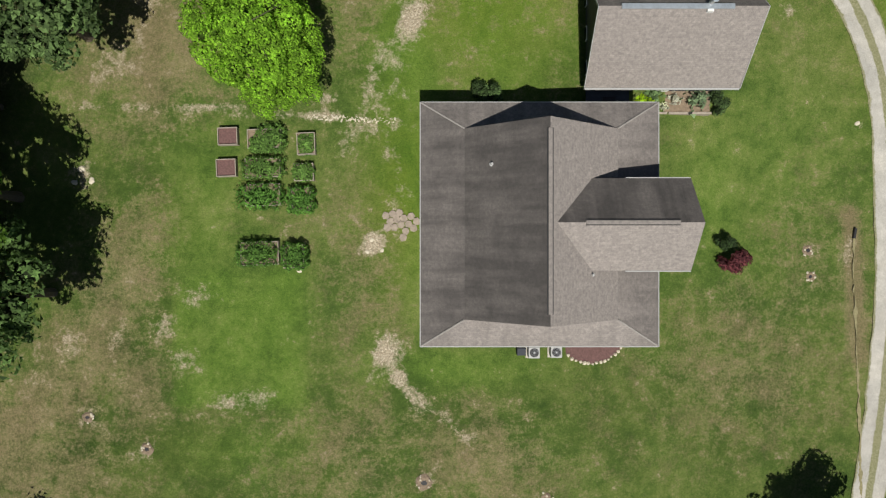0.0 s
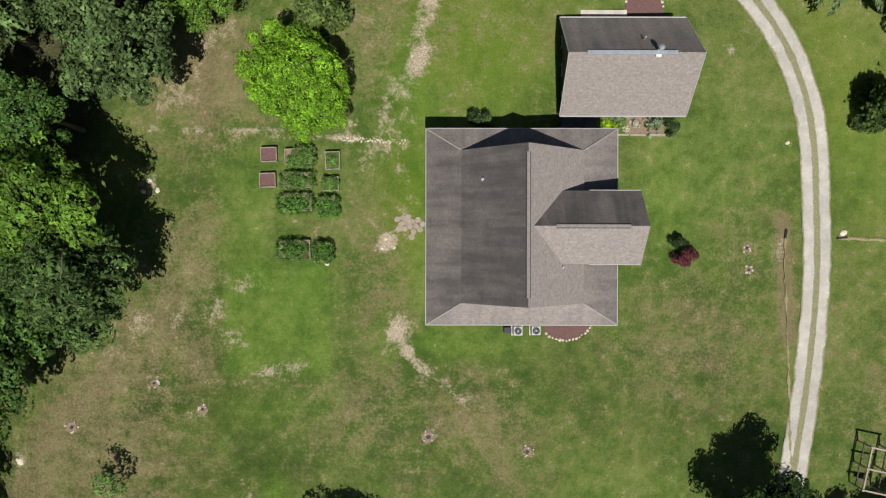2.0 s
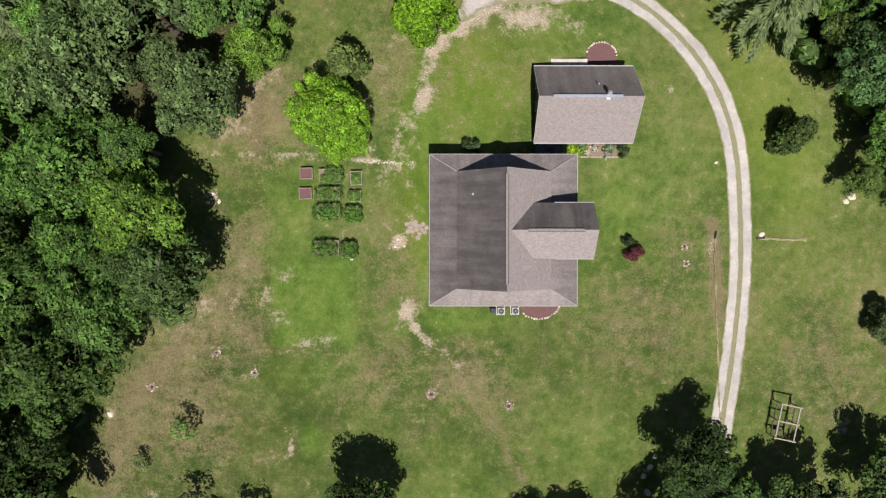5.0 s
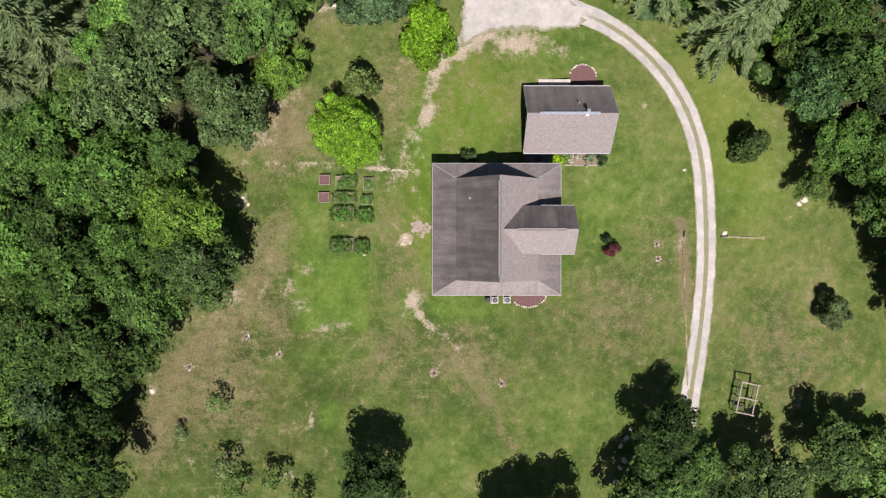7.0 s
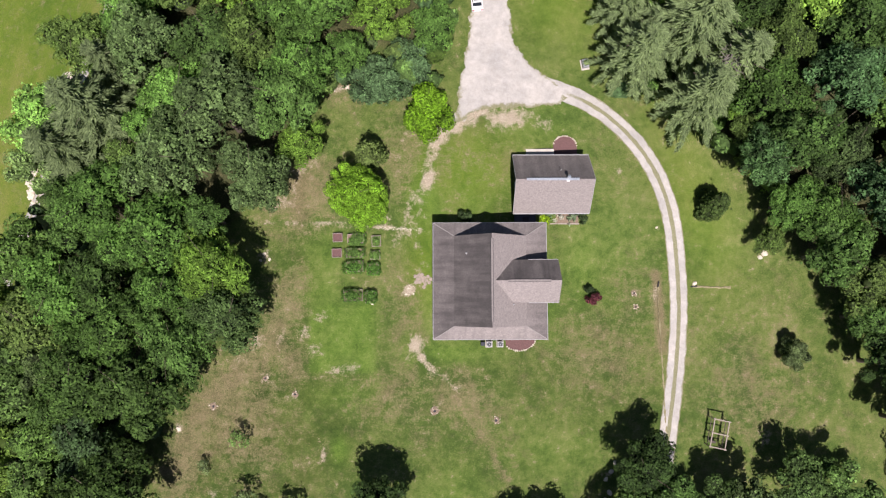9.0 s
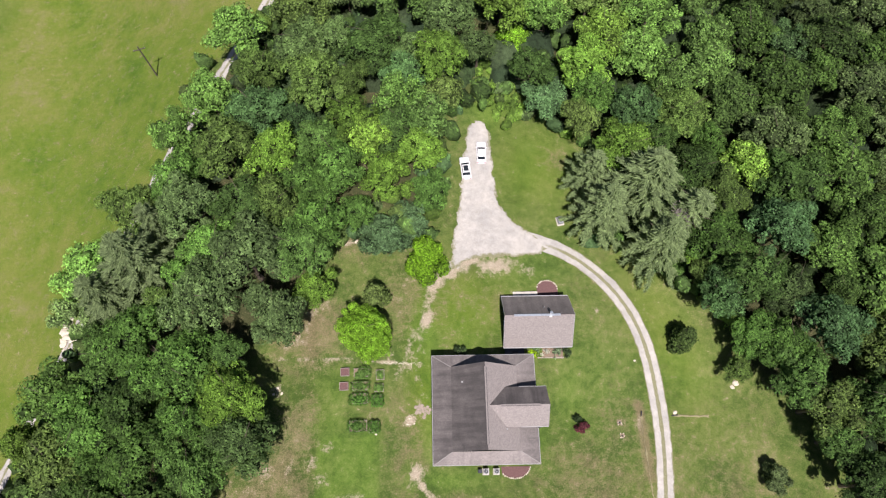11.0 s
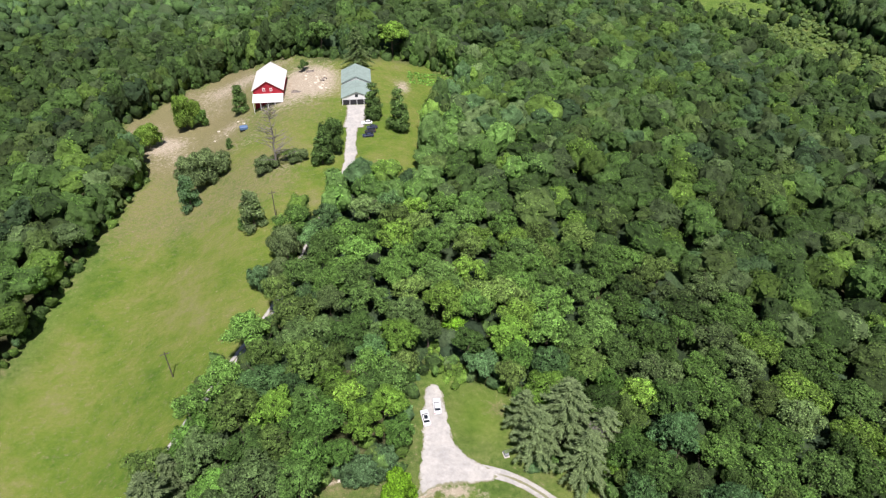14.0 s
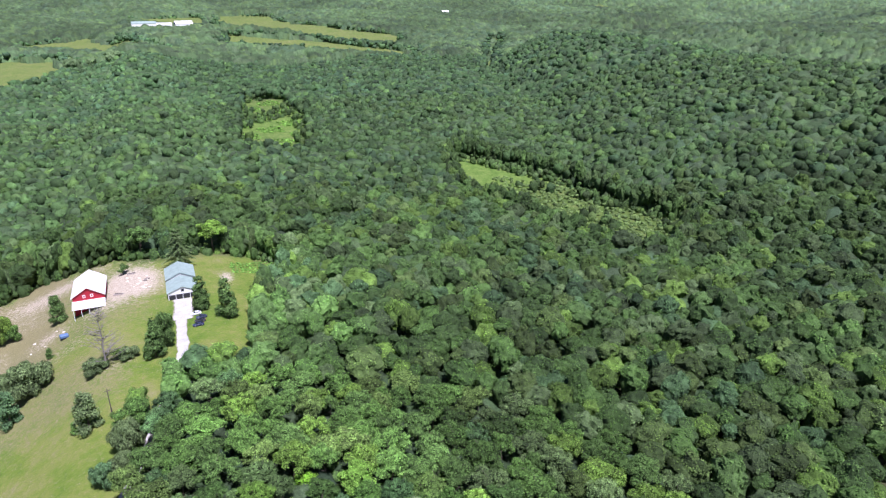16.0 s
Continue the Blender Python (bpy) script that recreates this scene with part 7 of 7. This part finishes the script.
def dead_tree(x, y, h):
    t = thing("dead_tree", "tall bare grey tree with leafless branches", "tree", (x, y, z_at(x, y)))
    rng = random.Random(4)
    bm = bmesh.new()
    last = Vector((0, 0, -0.5))
    for k in range(1, 9):
        f = k / 8
        nxt = Vector((rng.uniform(-0.3, 0.3), rng.uniform(-0.3, 0.3), h * f))
        rod(bm, last, nxt, 0.4 * (1.05 - f) + 0.05, 0.4 * (0.92 - f) + 0.06, 7)
        last = nxt
    part("trunk", bm, BARK_PALE, t)
    for k in range(60):
        f = rng.uniform(0.12, 0.97)
        a, L = rng.uniform(0, 6.28), (1.1 - f) * 0.33 * h + 1.0
        base = Vector((0, 0, h * f))
        tip = base + Vector((math.cos(a) * L, math.sin(a) * L, L * rng.uniform(0.2, 0.7)))
        bm = rod(bmesh.new(), base, tip, 0.13, 0.04, 5)
        for _ in range(3):
            g = rng.uniform(0.4, 0.9)
            b2 = base.lerp(tip, g)
            rod(bm, b2, b2 + Vector((rng.uniform(-1, 1), rng.uniform(-1, 1), rng.uniform(0.2, 1.0))), 0.07, 0.03, 4)
        part("branch", bm, BARK_PALE, t)


dead_tree(-36.5, 158.5, 23)
dead_tree(38.2, 31.0, 11)


def far_building(x, y, w, d, h, turn, roof, wall, label):
    b = thing("farm_building", label, "building", (x, y, z_at(x, y)), turn, "far farm buildings")
    part("wall", boxes((-w / 2, -d / 2, -3, w / 2, d / 2, h)), wall, b)
    for s in (-1, 1):
        bm = slab(bmesh.new(), [(-w / 2 - 0.5, 0, h * 1.6), (w / 2 + 0.5, 0, h * 1.6), (w / 2 + 0.5, s * (d / 2 + 0.5), h), (-w / 2 - 0.5, s * (d / 2 + 0.5), h)], 0.3)
        bmesh.ops.recalc_face_normals(bm, faces=bm.faces[:])
        part("roof", bm, roof, b)


for x, y, w, d, h, turn, roof, wall, label in ((6, 1945, 62, 22, 8, 5, ROOF_GREEN, WHITE, "long pale farm shed among far fields"), (56, 1955, 42, 20, 8, 0, ROOF_WHITE, WHITE, "pale farm shed among far fields"),
                                              (106, 1945, 46, 26, 13, 10, ROOF_WHITE, WHITE, "white barn among far fields"), (-404, 1150, 34, 13, 6, 6, ROOF_GREEN, WHITE, "white farm shed with a grey-green roof in a far field"), (-362, 1134, 40, 15, 7, -4, ROOF_WHITE, WHITE, "long white barn in a far field"), (-320, 2050, 60, 22, 7, 12, ROOF_GREEN, WHITE, "long grey-green shed at the far wood"),
                                              (1235, 2700, 40, 22, 14, 20, ROOF_WHITE, WHITE, "white house in the far woods"), (1173, 1813, 12, 9, 9, 0, ROOF_WHITE, WHITE, "small white building in the far woods")):
    far_building(x, y, w, d, h, turn, roof, wall, label)


# ---- small things on the lawn ----
def pit(x, y, r, seed):
    """A small dug hole with a rim of thrown-up earth and stones."""
    rng = random.Random(seed)
    p = thing("stump_hole", "small dark hole in the lawn ringed with loose earth", "hole", (x, y, z_at(x, y)), 0, "holes in the lawn")
    bm = bmesh.new()
    rings = []
    for k, (rr, h) in enumerate(((r * 1.3, -0.02), (r * 1.0, 0.06), (r * 0.7, 0.05), (r * 0.42, 0.03))):
        rings.append([bm.verts.new((math.cos(a) * rr * rng.uniform(0.8, 1.2), math.sin(a) * rr * rng.uniform(0.8, 1.2), h + rng.uniform(0, 0.05))) for a in [i * math.pi / 7 for i in range(14)]])
    for a, b in zip(rings, rings[1:]):
        for i in range(14):
            bm.faces.new((a[i], a[(i + 1) % 14], b[(i + 1) % 14], b[i]))
    part("rim", bm, SOIL, p)
    # flat black disc laid in for the shade inside the hole
    bm = bmesh.new()
    bm.faces.new([bm.verts.new((math.cos(i * 0.7) * r * 0.55, math.sin(i * 0.7) * r * 0.5, 0.055)) for i in range(9)])
    part("hole_shade", bm, DARK, p)
    for i in range(7):
        a = rng.uniform(0, 6.28)
        bm = bmesh.new()
        bmesh.ops.create_icosphere(bm, subdivisions=1, radius=rng.uniform(0.05, 0.11))
        o = part("stone", bm, STONE, p)
        o.location = (math.cos(a) * r * rng.uniform(0.7, 1.5), math.sin(a) * r * rng.uniform(0.7, 1.5), 0.06)


for k, (x, y, r) in enumerate(((-1.3, -16.1, 0.42), (7.1, -17.5, 0.40), (-20.4, -13.8, 0.32), (-31.6, -15.4, 0.4), (27.7, -0.1, 0.32), (27.9, -2.1, 0.30), (-24.5, -11.6, 0.3))):
    pit(x, y, r, k)


def rocks(spots, seed, label="pale limestone rock lying on the grass"):
    rng = random.Random(seed)
    for x, y, r in spots:
        bm = bmesh.new()
        bmesh.ops.create_icosphere(bm, subdivisions=2, radius=r)
        for v in bm.verts:
            v.co = Vector((v.co.x * 1.3, v.co.y, v.co.z * 0.6)) * rng.uniform(0.85, 1.12)
        o = part("rock", bm, STONE)
        o.matrix_basis = pose(x, y, z_at(x, y) + r * 0.2, 0, 0, rng.uniform(0, 360))
        tagged(o, label, "rock", "rocks on the lawn")


rocks([(31.0, 9.4, 0.17), (47.2, 5.7, 0.45), (46.6, 5.1, 0.3), (23.7, -25.4, 0.3), (24.3, -24.2, 0.25), (22.9, -26.4, 0.3), (23.4, -28.3, 0.35), (22.8, -29.2, 0.3), (24.0, -29.8, 0.28), (22.2, -31, 0.3),
       (-24.9, 5.5, 0.22), (-24.2, 4.7, 0.2), (-25.4, 4.6, 0.18), (36.7, 1.3, 0.3), (-9.9, -1.5, 0.15), (-36.6, -18.6, 0.3), (-13.6, 29.2, 0.3), (-12.2, 29.4, 0.28), (-15.5, 28.8, 0.25), (-10.9, 29.6, 0.22),
       (-4.9, 0.6, 0.13), (-4.2, -0.1, 0.12), (-5.2, -0.2, 0.12), (-1.6, 38.5, 0.3), (-0.8, 36.8, 0.25)], 12)
rng_b = random.Random(41)
rocks([(-26 + rng_b.uniform(-6, 5), 232 + rng_b.uniform(-9, 8), rng_b.uniform(0.3, 0.8)) for _ in range(16)] + [(-60 + rng_b.uniform(-9, 9), 212 + rng_b.uniform(-6, 6), rng_b.uniform(0.3, 0.6)) for _ in range(6)], 14, "pale rock in the bare yard by the barn")
for k, (x, y, turn) in enumerate(((-29, 243, 10), (-22.5, 233, 60), (-34, 222, -20))):
    st = thing("timber_stack", "low stack of weathered boards in the barn yard", "timber stack", (x, y, z_at(x, y)), turn, "timber stacks")
    for i in range(5):
        part("board", boxes((-1.9 + 0.1 * i, -0.8 + 0.33 * i, -0.3, 1.7 + 0.12 * i, -0.52 + 0.33 * i, 0.45 + 0.08 * (i % 2)), bevel=0.02), (TIMBER, OLD_TIMBER)[(i + k) % 2], st)
gx_, gy_ = np.meshgrid(np.arange(16, 37, 1.5), np.arange(232.5, 247, 3.0))
gx_, gy_ = gx_.ravel() + 0.4 * np.sin(gy_.ravel() * 7), gy_.ravel() + 0.3 * np.sin(gx_.ravel() * 5)
wood_stuff("vegetable_rows", "rows of leafy green vegetable plants near the metal building", gx_, gy_, sized(gx_, 0.7, 1.1), np.array((0.135, 0.26, 0.045)) * r2.uniform(0.8, 1.2, (len(gx_), 1)), (1, 6, 40, 0.3, 0.1), 760, (0.6, 0.2), 0.7)
for k in range(9):
    plant("bush", 20.5 + 2.2 * (k % 2) + 0.1 * k, 201.5 + 1.5 * k, 0.7, OAK, "small dark bush in a row on the grass", 0.9, random.Random(k))
tagged(strip("drain_line", [(36.3, 0.85), (38.5, 0.75), (42.2, 0.6)], 0.17, PALE_SOIL, lift=0.08, step_m=0.2, across=5, ragged=0.06), "narrow ragged strip of dug soil crossing the grass", "bare soil")
tagged(strip("drain_line", [(31.25, 1.0), (31.2, -3), (31.5, -8), (31.9, -20)], 0.08, PALE_SOIL, lift=0.08, step_m=0.2, across=5, ragged=0.08), "narrow ragged strip of dug soil beside the driveway", "bare soil")
cp = thing("culvert_pipe", "short dark drain pipe end in the grass", "pipe", (36.6, 0.85, z_at(36.6, 0.85) + 0.1), 5)
part("pipe", rod(bmesh.new(), (-0.5, 0, 0), (0.5, 0, 0), 0.10, 0.10, 12), DARK, cp)
cv = thing("culvert_pipe", "short dark drain pipe beside the driveway", "pipe", (31.3, 1.2, z_at(31.3, 1.2) + 0.1), 80)
part("pipe", rod(bmesh.new(), (-0.4, 0, 0), (0.4, 0, 0), 0.11, 0.11, 12), DARK, cv)
bx_ = thing("meter_box", "small grey-blue utility cabinet on the grass", "utility box", (20.8, 33.4, z_at(20.8, 33.4)), 10)
part("cabinet", boxes((-0.45, -0.6, -0.1, 0.45, 0.6, 0.8), bevel=0.03), GREY_METAL, bx_)
part("base", boxes((-0.6, -0.8, -0.2, 0.6, 0.8, 0.08), bevel=0.02), CONCRETE, bx_)
